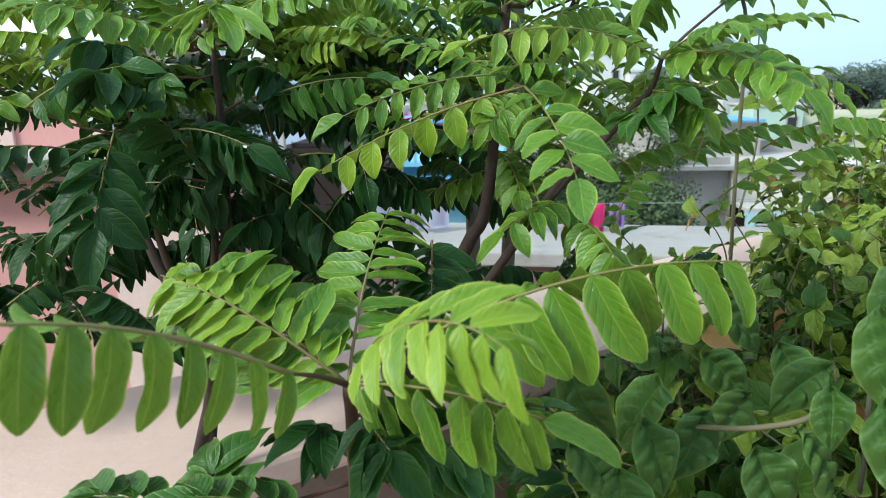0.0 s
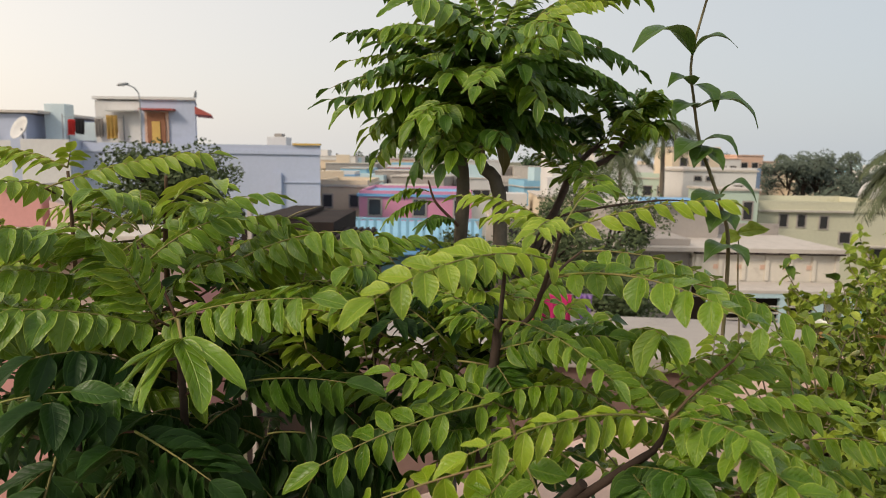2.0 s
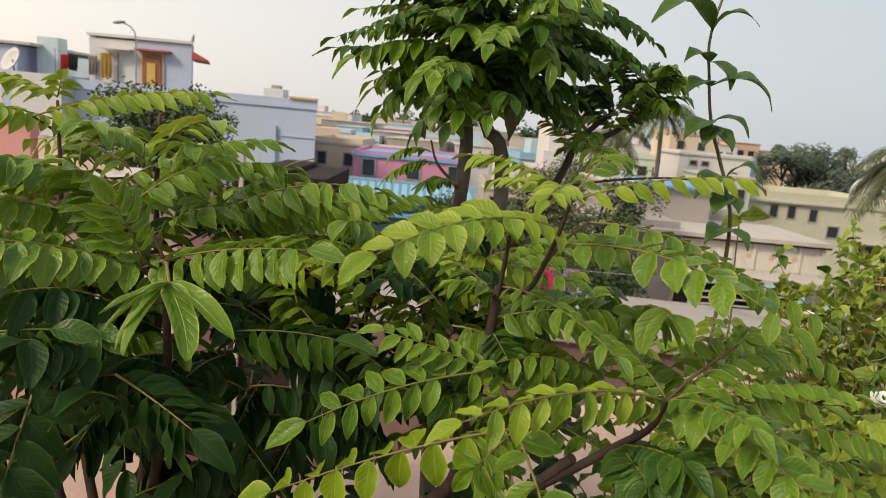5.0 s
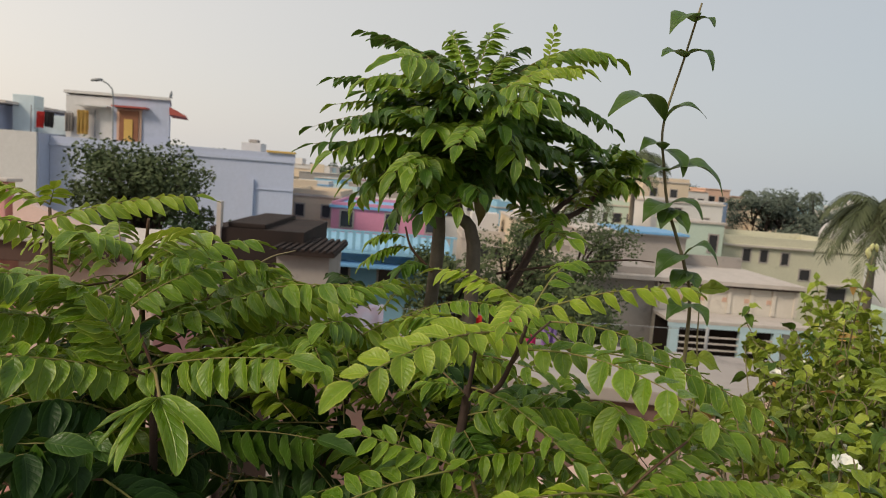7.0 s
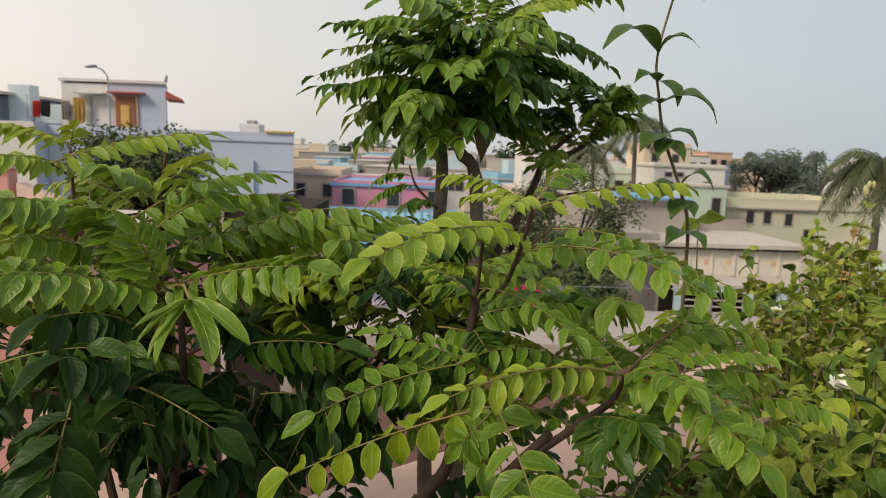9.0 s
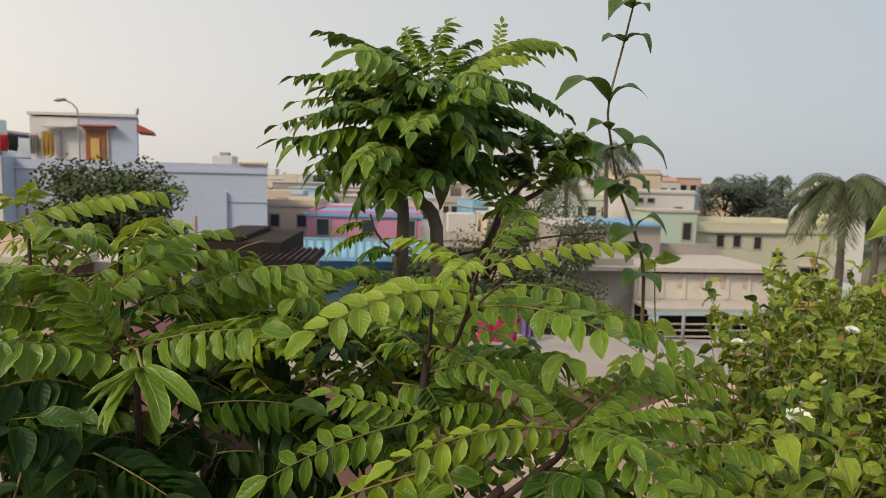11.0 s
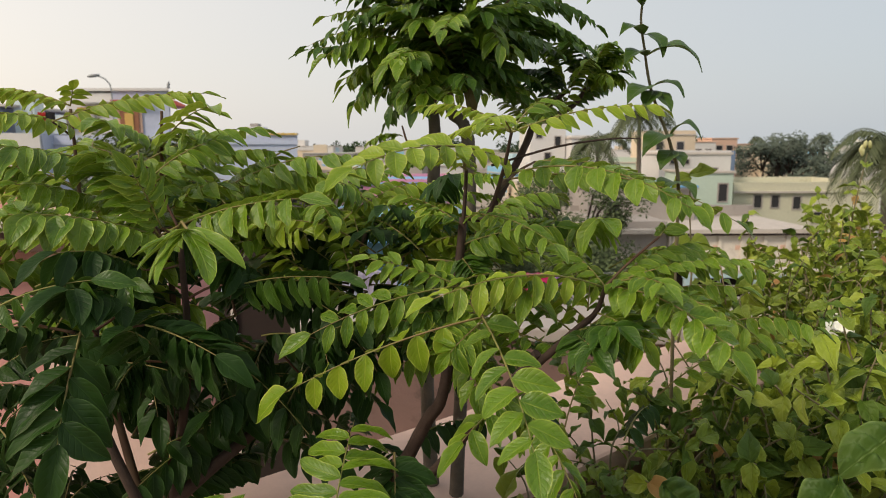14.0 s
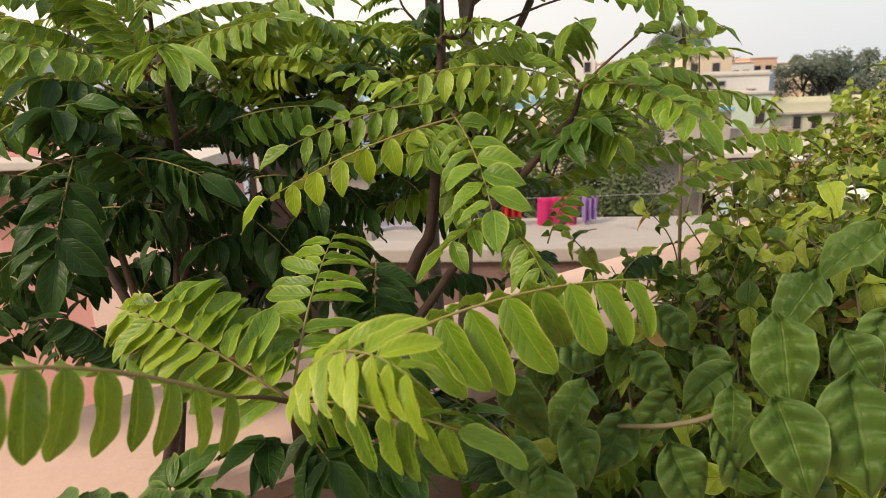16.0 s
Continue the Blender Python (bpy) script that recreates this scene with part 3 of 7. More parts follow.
box("pier", blue_wall, blue, -8.05, -7.62, -0.16, -0.004, GROUND, 0.75)
box("ledge", blue_wall, blue, -7.6, -5.9, -0.06, -0.004, 0.30, 0.34)
box("lower_wing", blue_wall, blue, -19.7, -16.92, -0.8, 8, GROUND, 2.10, 0.0)
box("white_panel", white_wall, blue, -19.2, -17.0, -0.9, -0.804, GROUND, 2.12, 0.0, "white wall panel")
box("left_wing", blue_wall, blue, -26.5, -19.72, 0.4, 8, GROUND, 3.30)
box("left_panel", white_wall, blue, -26.5, -21.4, 0.25, 0.396, GROUND, 3.34, 0.0, "white wall panel")
box("left_panel", white_wall, blue, -20.75, -19.8, -0.3, 0.39, GROUND, 2.06, 0.0, "white wall panel")
box("left_roof_edge", slab_pale, blue, -26.6, -19.0, 0.2, 8, 3.344, 3.46)
box("left_lintel", slab_dark, blue, -26.6, -21.5, -0.1, 0.24, 2.62, 2.85)
prism("roof_room", white_wall, blue, ((-16.63, 0.8), (-14.42, 0.7), (-14.42, 4.2), (-17.6, 4.2)), 1.75, 3.99, "white roof room wall")
prism("roof_room_front", blue_wall, blue, ((-14.418, 0.7), (-11.84, 0.7), (-13.1, 4.2), (-14.418, 4.2)), 1.75, 4.06, "pale lilac roof room wall")
prism("roof_room_slab", white_wall, blue, ((-16.7, 0.7), (-14.42, 0.58), (-11.78, 0.58), (-13.1, 4.3), (-17.6, 4.3)), 4.064, 4.19)
box("door_frame", peach_wall, blue, -14.22, -13.1, 0.62, 0.696, 1.76, 3.52)
box("door", door_wood, blue, -14.08, -13.22, 0.56, 0.616, 1.76, 3.45, 0.0, "brown wooden door")
box("door_curtain", cloth_yellow, blue, -13.85, -13.45, 0.52, 0.556, 1.9, 3.05, 0.02, "yellow patterned curtain")
box("lintel", red_tile, blue, -14.32, -12.76, 0.25, 0.69, 3.56, 3.64, 0.0, "reddish door lintel")
box("canopy", white_wall, blue, -15.9, -14.5, 0.2, 0.69, 3.5, 3.56)
bm = bmesh.new()
ends = [[bm.verts.new((x + dx, y, z)) for x, z in ((-11.83, 3.78), (-11.83, 3.42), (-11.06, 3.36), (-11.06, 3.42))] for y, dx in ((0.62, 0), (3.2, -0.8))]
bm.faces.new(ends[0])
bm.faces.new(list(reversed(ends[1])))
for k in range(4):
    bm.faces.new((ends[0][k], ends[1][k], ends[1][(k + 1) % 4], ends[0][(k + 1) % 4]))
bmesh.ops.recalc_face_normals(bm, faces=bm.faces)
part("awning", bm, red_tile, blue, "dull red tiled awning")
bm = bmesh.new()
tube(bm, [(-11.86, 0.8, 4.19), (-11.86, 0.8, 4.3), (-11.84, 0.8, 4.36), (-11.82, 0.8, 4.52)], [0.09, 0.05, 0.08, 0.02], 6)
part("finial", bm, grey_metal, blue)
box("tank_room", tank_wall, blue, -19.3, -18.3, 1.2, 2.0, 2.11, 3.85, 0.03, "pale aqua tank room")
box("tank_room", tank_wall, blue, -18.25, -16.9, 1.4, 2.2, 2.11, 3.0, 0.03, "pale aqua tank room")
box("roof_unit", white_wall, blue, -8.7, -7.75, 1.5, 2.6, 1.75, 2.45, 0.03)
box("roof_unit_lid", concrete, blue, -8.4, -8.0, 1.7, 2.3, 2.454, 2.62, 0.03)

lamp = thing("street_lamp", "grey street lamp with a curved arm", "street lamp")
bm = bmesh.new()
tube(bm, smooth_line([(-13.2, 29, GROUND), (-13.2, 29, 0), (-13.2, 29, 3.6), (-13.35, 29, 4.25), (-13.75, 29, 4.48)], 6), [0.03] * 25, 6)
part("pole", bm, grey_metal, lamp)
bm = bmesh.new()
bmesh.ops.create_uvsphere(bm, u_segments=10, v_segments=6, radius=1, matrix=pose(-13.9, 29, 4.47, 0, -8, 0) @ Matrix.Diagonal((0.28, 0.10, 0.07, 1)))
part("head", bm, grey_metal, lamp, "grey lamp head", True)

dish = thing("satellite_dish", "white satellite dish on a short bracket", "dish", (-19.5, 30.6, 2.62))
bm = bmesh.new()
bmesh.ops.create_uvsphere(bm, u_segments=16, v_segments=10, radius=0.75)
bmesh.ops.delete(bm, geom=[v for v in bm.verts if v.co.z > -0.35], context="VERTS")
bmesh.ops.translate(bm, verts=bm.verts, vec=(0, 0, 0.5))
bmesh.ops.scale(bm, verts=bm.verts, vec=(0.95, 0.95, 0.7))
bmesh.ops.rotate(bm, verts=bm.verts, cent=(0, 0, 0), matrix=Matrix.Rotation(radians(62), 3, "X") @ Matrix.Rotation(radians(-25), 3, "Y"))
bmesh.ops.solidify(bm, geom=bm.faces[:], thickness=0.02)
part("bowl", bm, white_wall, dish, smooth=True)
bm = bmesh.new()
tube(bm, [(0, 0.1, 0), (0, 0.25, -0.6)], [0.04, 0.04], 6)
part("bracket", bm, grey_metal, dish)

wash = thing("roof_washing_line", "two steel posts with a washing line on the blue roof", "clothes line", (0, 31.6, 0))
for x in (-18.1, -15.2):
    bm = bmesh.new()
    tube(bm, [(x, 0, 2.1), (x, 0, 3.35)], [0.03, 0.03], 6)
    part("post", bm, grey_metal, wash)
bm = bmesh.new()
tube(bm, [(-18.1, 0, 3.2), (-15.2, 0, 3.2)], [0.012, 0.012], 4)
part("line", bm, grey_metal, wash)
garment("hung_cloth", "red cloth drying on the roof", -17.84, -17.52, 31.6, 3.1, 2.35, cloth_red, 5)
garment("hung_cloth", "black cloth drying on the roof", -17.48, -17.07, 31.6, 3.1, 2.4, cloth_black, 6)
garment("hung_cloth", "grey cloth drying by the roof room", -16.58, -16.2, 31.6, 3.15, 2.3, concrete, 8)
garment("hung_cloth", "yellow cloth drying by the roof room", -15.9, -15.4, 31.35, 3.3, 2.2, cloth_yellow, 7)

# the dark old houses with tiled roofs
barn = thing("old_tiled_house", "dark rust-brown old house with a low tiled roof", "house", (0, 16, 0))
box("wall", rust_brown, barn, -4.9, -2.66, 0, 4, GROUND, -0.06)
box("wall_top", rust_brown, barn, -4.5, -3.6, 0.1, 3.9, -0.056, 0.06, 0.03)
lean = box("lean_roof", rust_brown, barn, -3.2, -1.75, -1.2, 1.5, -0.46, -0.36, 0.0, "sagging dark tiled lean-to roof")
for i in range(9):
    box("tile", rust_brown, lean, -3.15 + i * 0.16, -3.07 + i * 0.16, -1.22, 1.5, -0.356, -0.31)
box("lean_wall", concrete, barn, -3.1, -1.9, -0.9, 1.4, GROUND, -0.462)
box("pillar", slab_pale, barn, -4.72, -4.62, -0.1, 0.1, GROUND, 0.55)

house("cream painted house with small windows", -7.7, -4.7, 40, 47, 0.15, cream_wall, None, 0.4, [(0.6, -1.1, 0.5, 0.7), (2.2, -1.1, 0.5, 0.7)])
house("rose pink house with small dark windows", -4.4, 1.4, 34, 41, -0.15, rose_wall, sheet_blue, 0.3, [(0.8, -1.0, 0.6, 0.8), (3.1, -1.0, 0.6, 0.8), (5.2, -1.0, 0.6, 0.8)])
lb = house("light blue house with a railed balcony", -4.4, 1.4, 26, 32, -1.55, lblue_wall, lblue_wall, 0.1, [(1.5, -2.6, 0.7, 0.9), (3.4, -2.6, 0.7, 0.9)])
box("balcony_slab", lblue_wall, lb, -0.2, 6.0, -0.9, -0.004, -1.62, -1.5)
box("balcony_rail", lblue_wall, lb, -0.2, 6.0, -0.9, -0.82, -0.82, -0.74)
for i in range(20):
    box("baluster", lblue_wall, lb, -0.15 + i * 0.31, -0.03 + i * 0.31, -0.89, -0.83, -1.496, -0.824)
box("awning", sheet_blue, lb, 0.4, 5.6, -1.3, -0.1, -2.1, -2.02)

# the houses on the right
shed = house("grey cement house with a blue sheet roof", 9.0, 15.0, 36, 42, -0.75, concrete, None, 0.1, [(1.5, -1.8, 0.6, 0.6)])
box("sheet_roof", sheet_blue, shed, 2.3, 6.0, -0.4, 5, -0.74, -0.62)
house("pale mint green roof room with a dark doorway", 16.9, 19.9, 42, 46, 0.0, mint_wall, None, 0.2, [(2.35, -1.45, 0.55, 1.1)])
lime = house("long pale lime-yellow house with small windows", 20.9, 31.0, 44, 52, -0.9, lime_wall, lime_wall, 0.7, [(1.7, -2.2, 0.5, 0.8), (2.9, -2.2, 0.5, 0.8), (4.4, -2.3, 0.5, 0.8), (5.9, -3.3, 0.7, 0.7), (8.3, -4.5, 1.3, 0.9)])
box("ledge", slab_pale, lime, -0.1, 6.2, -0.25, -0.004, -1.62, -1.5)
box("sunshade", slab_pale, lime, 7.4, 9.2, -0.5, -0.004, -3.9, -3.8)
box("wing", mint_wall, lime, 9.4, 12.0, -2.0, 7, GROUND, -5.2)
hall = thing("cream_hall", "long cream house with pilasters and a flat roof", "house", (0, 32, 0))
box("wall", hall_wall, hall, 12.15, 19.3, 0, 9, GROUND, -2.75)
box("side_wall", concrete, hall, 8.6, 12.13, 0.3, 9, GROUND, -2.2, 0.0, "bare grey cement wall")
box("roof", slab_pale, hall, 8.4, 19.5, -0.35, 9.2, -2.746, -2.55)
box("roof_band", rust_brown, hall, 12.2, 19.45, -0.33, 0.2, -2.85, -2.752, 0.0, "dark brown roof band")
box("parapet_wall", concrete, hall, 8.5, 19.3, 6.0, 6.15, -2.546, -1.9)
for i in range(7):
    box("pilaster", hall_wall, hall, 12.3 + i * 1.14, 12.48 + i * 1.14, -0.09, -0.004, -4.15, -2.86)
for i in range(5):
    box("vent", peach_wall, hall, 13.2 + i * 1.14, 13.42 + i * 1.14, -0.04, -0.004, -3.6, -3.38, 0.0, "small peach vent block")
box("veranda_roof", slab_pale, hall, 12.0, 18.9, -2.4, -0.1, -4.34, -4.2, 0.0, "pale blue-grey veranda roof")
box("veranda_beam", aqua_wall, hall, 12.0, 18.9, -2.38, -2.2, -4.55, -4.344)
for x in (12.1, 15.4, 17.0, 18.4):
    box("column", aqua_wall, hall, x, x + 0.4, -2.36, -2.1, GROUND, -4.552, 0.0, "pale blue column")
box("veranda_wall", rust_brown, hall, 12.2, 18.8, -0.06, -0.004, GROUND, -4.36, 0.0, "dark veranda wall")
for i in range(3):
    box("rail", slab_pale, hall, 12.5, 17.0, -2.3, -2.24, -5.6 + i * 0.3, -5.53 + i * 0.3)
white_block = house("tall white block with small dark windows", 9.6, 12.8, 60, 67, 4.3, white_wall, None, 0.5, [(0.8, 2.6, 0.5, 0.6), (2.5, 2.0, 0.5, 0.8), (1.6, 0.6, 0.5, 0.7)])
box("roof_room", white_wall, white_block, 0.6, 2.0, 1, 3, 4.0, 5.1)
house("lower white house beside the tall block", 12.9, 16.4, 58, 64, 2.5, white_wall, slab_pale, 0.3, [(0.8, 1.5, 0.6, 0.7), (2.4, 1.3, 0.6, 0.7)])
house("cream house with a wide roof slab", 23.8, 28.8, 70, 76, 3.2, cream_wall, slab_pale, 0.5, [(1.2, 1.6, 0.7, 0.8), (3.4, 1.6, 0.7, 0.8)])
house("long whitewashed house with two vents", 17.9, 23.4, 50, 55, 1.2, white_wall, slab_pale, 0.3, [(1.1, 0.35, 0.5, 0.3), (2.0, 0.35, 0.5, 0.3), (4.2, -0.5, 0.6, 0.7)])
for k, (x, w, top) in enumerate(((36.5, 3.4, 2.2), (40.2, 3.6, 2.7), (44.2, 3.0, 1.9))):
    house("far white house with a reddish roof edge", x, x + w, 90 + 2 * k, 97, top, (white_wall, peach_wall, cream_wall)[k], peach_wall, 0.1, [(w * 0.3, top - 1.5, 0.8, 0.9), (w * 0.7, top - 1.5, 0.8, 0.9)], 0, "red-roofed far houses")
pole_tank = thing("water_tank_tower", "slate blue water tank column on a far roof", "water tank", (28.2, 60, 0))
box("column", slate_blue, pole_tank, -0.4, 0.3, 0, 0.7, GROUND, 1.1, 0.1)
vault = thing("white_vault", "white vaulted hall roof among the palms", "house", (32.3, 50, 0), -24)
bm = bmesh.new()
n = 14
for y in (0, 7):
    for i in range(n + 1):
        a = math.pi * i / n
        bm.verts.new((2.2 - 2.2 * math.cos(a), y, -1.0 + 1.7 * math.sin(a)))
bm.verts.ensure_lookup_table()
for i in range(n):
    bm.faces.new((bm.verts[i], bm.verts[i + 1], bm.verts[n + 2 + i], bm.verts[n + 1 + i]))
bm.faces.new([bm.verts[i] for i in range(n + 1)])
bm.faces.new([bm.verts[2 * n + 1 - i] for i in range(n + 1)])
part("vault", bm, white_wall, vault)
box("wall", white_wall, vault, 0.02, 4.38, 0.02, 6.98, GROUND, -1.002)

# the far houses, row behind row
far_rnd = random.Random(11)
# mostly pale wall paints, which also stand in for the distance haze
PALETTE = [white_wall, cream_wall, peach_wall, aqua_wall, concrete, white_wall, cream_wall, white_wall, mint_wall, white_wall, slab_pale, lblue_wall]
for i in range(64):
    row = i % 4
    y = (52, 75, 110, 160)[row] + far_rnd.uniform(-6, 10)
    x = y * (-0.34 + 1.12 * ((i // 4) + far_rnd.uniform(0.1, 0.9)) / 16)
    if row < 2 and 0.28 < x / y < 0.8:
        continue
    w = far_rnd.uniform(4.5, 9) * (1 + row * 0.25)
    top = (-0.6, -0.4, 0.1, 0.6)[row] + far_rnd.uniform(-1.0, 1.3)
    if x / y < 0.25 and row < 3:
        w, top = w * 0.7, top - (1.7, 1.2, 0.6)[row]
    wins = [(w * k / 4, top - 1.9, 0.9, 1.0) for k in (1, 2, 3) if far_rnd.random() < 0.75]
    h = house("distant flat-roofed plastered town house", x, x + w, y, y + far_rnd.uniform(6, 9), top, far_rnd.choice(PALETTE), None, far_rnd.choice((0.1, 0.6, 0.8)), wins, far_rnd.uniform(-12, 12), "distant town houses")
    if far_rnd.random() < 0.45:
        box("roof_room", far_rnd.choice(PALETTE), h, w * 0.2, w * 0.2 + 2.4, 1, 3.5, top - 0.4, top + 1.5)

for i in range(18):
    y = 48 + 6.5 * i + far_rnd.uniform(-2, 2)
    x = y * far_rnd.uniform(-0.22, -0.02)
    w = far_rnd.uniform(3.5, 6)
    top = -0.9 + 0.016 * (y - 45) + far_rnd.uniform(-0.9, 0.7)
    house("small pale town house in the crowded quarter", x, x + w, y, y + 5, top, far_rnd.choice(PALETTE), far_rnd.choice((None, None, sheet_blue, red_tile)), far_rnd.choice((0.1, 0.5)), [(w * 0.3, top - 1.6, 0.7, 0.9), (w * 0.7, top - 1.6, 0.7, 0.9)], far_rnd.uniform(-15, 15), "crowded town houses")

tarp = thing("tarpaulin", "bright blue tarpaulin over a low roof", "tarpaulin", (9.7, 14, 0), -15)
bm = bmesh.new()
bmesh.ops.create_grid(bm, x_segments=14, y_segments=10, size=1)
for v in bm.verts:
    v.co = Vector((v.co.x * 0.6, v.co.y * 0.9, -1.72 + 0.12 * math.sin(3 * v.co.x) * math.cos(4 * v.co.y) - 0.2 * abs(v.co.x)))
bmesh.ops.solidify(bm, geom=bm.faces[:], thickness=0.01)
part("sheet", bm, tarp_blue, tarp, smooth=True)
box("shed_wall", old_wall, tarp, -0.5, 0.5, -0.8, 0.8, GROUND, -2.06)


# ---- trees of the town ----
def leafy_tree(label, at, height, spread, seed, material, count=1500, leaf=0.22, low=0.35, group="", blobs=16):
    """Trunk, limbs and a crown of many small leaf sprays in uneven clumps."""
    rnd = random.Random(seed)
    t = thing("tree", label, "tree", at, 0, group)
    bm = bmesh.new()
    top = height * 0.7
    tube(bm, smooth_line([(0, 0, 0), (rnd.uniform(-.2, .2), 0, top * 0.5), (rnd.uniform(-.4, .4), 0, top)], 4), [height * 0.03 * (1 - k / 11) for k in range(9)], 7)
    centres = []
    for k in range(blobs):
        a, r = rnd.random() * 6.28, spread * math.sqrt(rnd.random())
        z = height * (low + (0.95 - low) * rnd.random() ** 0.8)
        r *= 1.15 - 0.75 * abs((z / height - low) / (1 - low) - 0.35)
        c = Vector((math.cos(a) * r, math.sin(a) * r, z))
        centres.append((c, spread * rnd.uniform(0.22, 0.42)))
        tube(bm, [(0, 0, min(z * 0.7, top * 0.9)), c * 0.6 + Vector((0, 0, z * 0.36)), c], [height * 0.010, height * 0.006, height * 0.002], 5)
    part("trunk", bm, bark_dark, t)
    verts, faces = [], []
    for k in range(count):
        c, r = centres[k % blobs]
        d = Vector((rnd.gauss(0, 1), rnd.gauss(0, 1), rnd.gauss(0, 0.8))).normalized() * r * rnd.random() ** 0.45
        p = c + d
        a = Vector((rnd.gauss(0, 1), rnd.gauss(0, 1), rnd.gauss(0, 0.6))).normalized() * leaf * rnd.uniform(0.6, 1.4)
        b = a.orthogonal().normalized() * leaf * 0.32
        n = len(verts)
        verts += [p - a * 0.5, p + b, p + a * 0.5, p - b]
        faces.append((n, n + 1, n + 2, n + 3))
    me = bpy.data.meshes.new("crown")
    me.from_pydata(verts, [], faces)
    me.materials.append(material)
    o = new("crown", me)
    o.parent = t
    return t


leafy_tree("dusty olive green tree before the blue house", (-8.0, 20, GROUND), 9.5, 2.25, 3, olive_leaf, 17000, 0.13, 0.45, blobs=44)
leafy_tree("dark shrubby tree beside the dark old house", (-5.9, 18.2, GROUND), 7.5, 1.6, 4, far_leaf, 7000, 0.11, 0.4, blobs=26)
for k, (x, y, hh, sp) in enumerate(((4.0, 28, 7.6, 2.6), (7.4, 30, 7.8, 2.6), (1.6, 24, 6.4, 2.0), (6.0, 22, 5.9, 2.0), (9.0, 44, 9.0, 3.0))):
    leafy_tree("dull green town tree between the houses", (x, y, GROUND), hh, sp, 20 + k, olive_leaf, 5000, 0.17, 0.4, "trees between the houses", 20)
for k in range(9):
    leafy_tree("grey-green tree of the far grove, paled for haze", (44 + 2.6 * k + far_rnd.uniform(-1, 1), 88 + far_rnd.uniform(-5, 5), GROUND), far_rnd.uniform(9, 11.5), 4.4, 40 + k, grove_leaf_hazed, 3600, 0.36, 0.2, "far grove", 16)
for k in range(16):
    leafy_tree("hazy far tree on the skyline", (-60 + 17 * k + far_rnd.uniform(-5, 5), 185 + far_rnd.uniform(-10, 30), GROUND), far_rnd.uniform(8.5, 12.5), 8, 70 + k, far_leaf, 900, 1.1, 0.2, "skyline trees", 14)


def palm(label, at, height, seed, fronds=17, length=3.2, droop=1.0, group=""):
    """A coconut palm: ringed leaning trunk and hanging feather fronds."""
    rnd = random.Random(seed)
    t = thing("palm_tree", label, "palm tree", at, 0, group)
    bm = bmesh.new()
    tube(bm, smooth_line([(0, 0, 0), (0.25, 0, height * 0.5), (0.1, 0, height)], 8), [0.22 - 0.09 * k / 16 + 0.012 * (k % 2) for k in range(17)], 8)
    part("trunk", bm, bark_grey, t)
    for k in range(fronds):
        a, rise = 2.4 * k, rnd.uniform(-0.35, 0.95)
        out = Vector((math.cos(a), math.sin(a), 0))
        L = length * rnd.uniform(0.8, 1.1)
        pts = [Vector((0.1, 0, height)) + out * (L * s * (1 - 0.18 * s)) + Vector((0, 0, L * (rise * s - droop * (0.75 + 0.3 * rise) * s * s))) for s in (j / 12 for j in range(13))]
        bm = bmesh.new()
        tube(bm, pts, [0.035 * (1 - 0.8 * j / 12) for j in range(13)], 4)
        side = out.cross(Vector((0, 0, 1)))
        for j in range(1, 34):
            q = j / 34 * 12
            i = min(int(q), 11)
            p = pts[i].lerp(pts[i + 1], q - i)
            tan = (pts[i + 1] - pts[i]).normalized()
            ll = L * 0.20 * (0.5 + math.sin(math.pi * j / 36))
            for sg in (-1, 1):
                e = p + (side * sg * 0.75 + tan * 0.5 + Vector((0, 0, -0.75 + rnd.uniform(-.2, .2)))) * ll
                f = bm.faces.new([bm.verts.new(v) for v in (p, (p + e) / 2 + tan * 0.05, e, (p + e) / 2 - tan * 0.05)])
        part("palm_frond", bm, palm_leaf, t)
    return t


palm("coconut palm with dry drooping fronds", (21.2, 30, GROUND), 9.3, 1, 26, 3.0, 1.15)
palm("coconut palm among the town houses", (27.6, 36, GROUND), 9.0, 2, 18, 3.0, 1.1)
for k, (x, y, hh) in enumerate(((14.8, 46, 11.4), (13.0, 50, 9.6), (66, 130, 10.6), (80, 132, 11.0), (88, 128, 10.4))):
    palm("far coconut palm above the roofs", (x, y, GROUND), hh, 5 + k, 13, 3.0, 1.0, "far coconut palms")

# ---- pots on the terrace ----
def clay_pot(at, radius, height):
    p = thing("clay_pot", "round terracotta pot filled with dark soil", "pot", at, 0, "pots along the parapet")
    bm = bmesh.new()
    prof = [(0.0, 0.0), (0.72, 0.0), (0.86, 0.5), (0.95, 0.86), (1.06, 0.87), (1.06, 1.0), (0.92, 1.0), (0.88, 0.84)]
    rings = [[bm.verts.new((radius * r * math.cos(a), radius * r * math.sin(a), height * z)) for a in (2 * math.pi * k / 28 for k in range(28))] for r, z in prof[1:]]
    for a, b in zip(rings, rings[1:]):
        for k in range(28):
            bm.faces.new((a[k], a[(k + 1) % 28], b[(k + 1) % 28], b[k]))
    bm.faces.new(list(reversed(rings[0])))
    part("body", bm, clay, p, smooth=True)
    bm = bmesh.new()
    bmesh.ops.create_circle(bm, cap_ends=True, segments=24, radius=radius * 0.885)
    bmesh.ops.translate(bm, verts=bm.verts, vec=(0, 0, height * 0.86))
    part("soil", bm, soil, p)
    return p


clay_pot((0.10, 0.86, 0), 0.17, 0.30)
clay_pot((-0.24, 0.62, 0), 0.17, 0.30)
clay_pot((0.02, 0.42, 0), 0.14, 0.26)
clay_pot((0.45, 0.85, 0), 0.19, 0.32)
clay_pot((0.86, 1.20, 0), 0.19, 0.32)
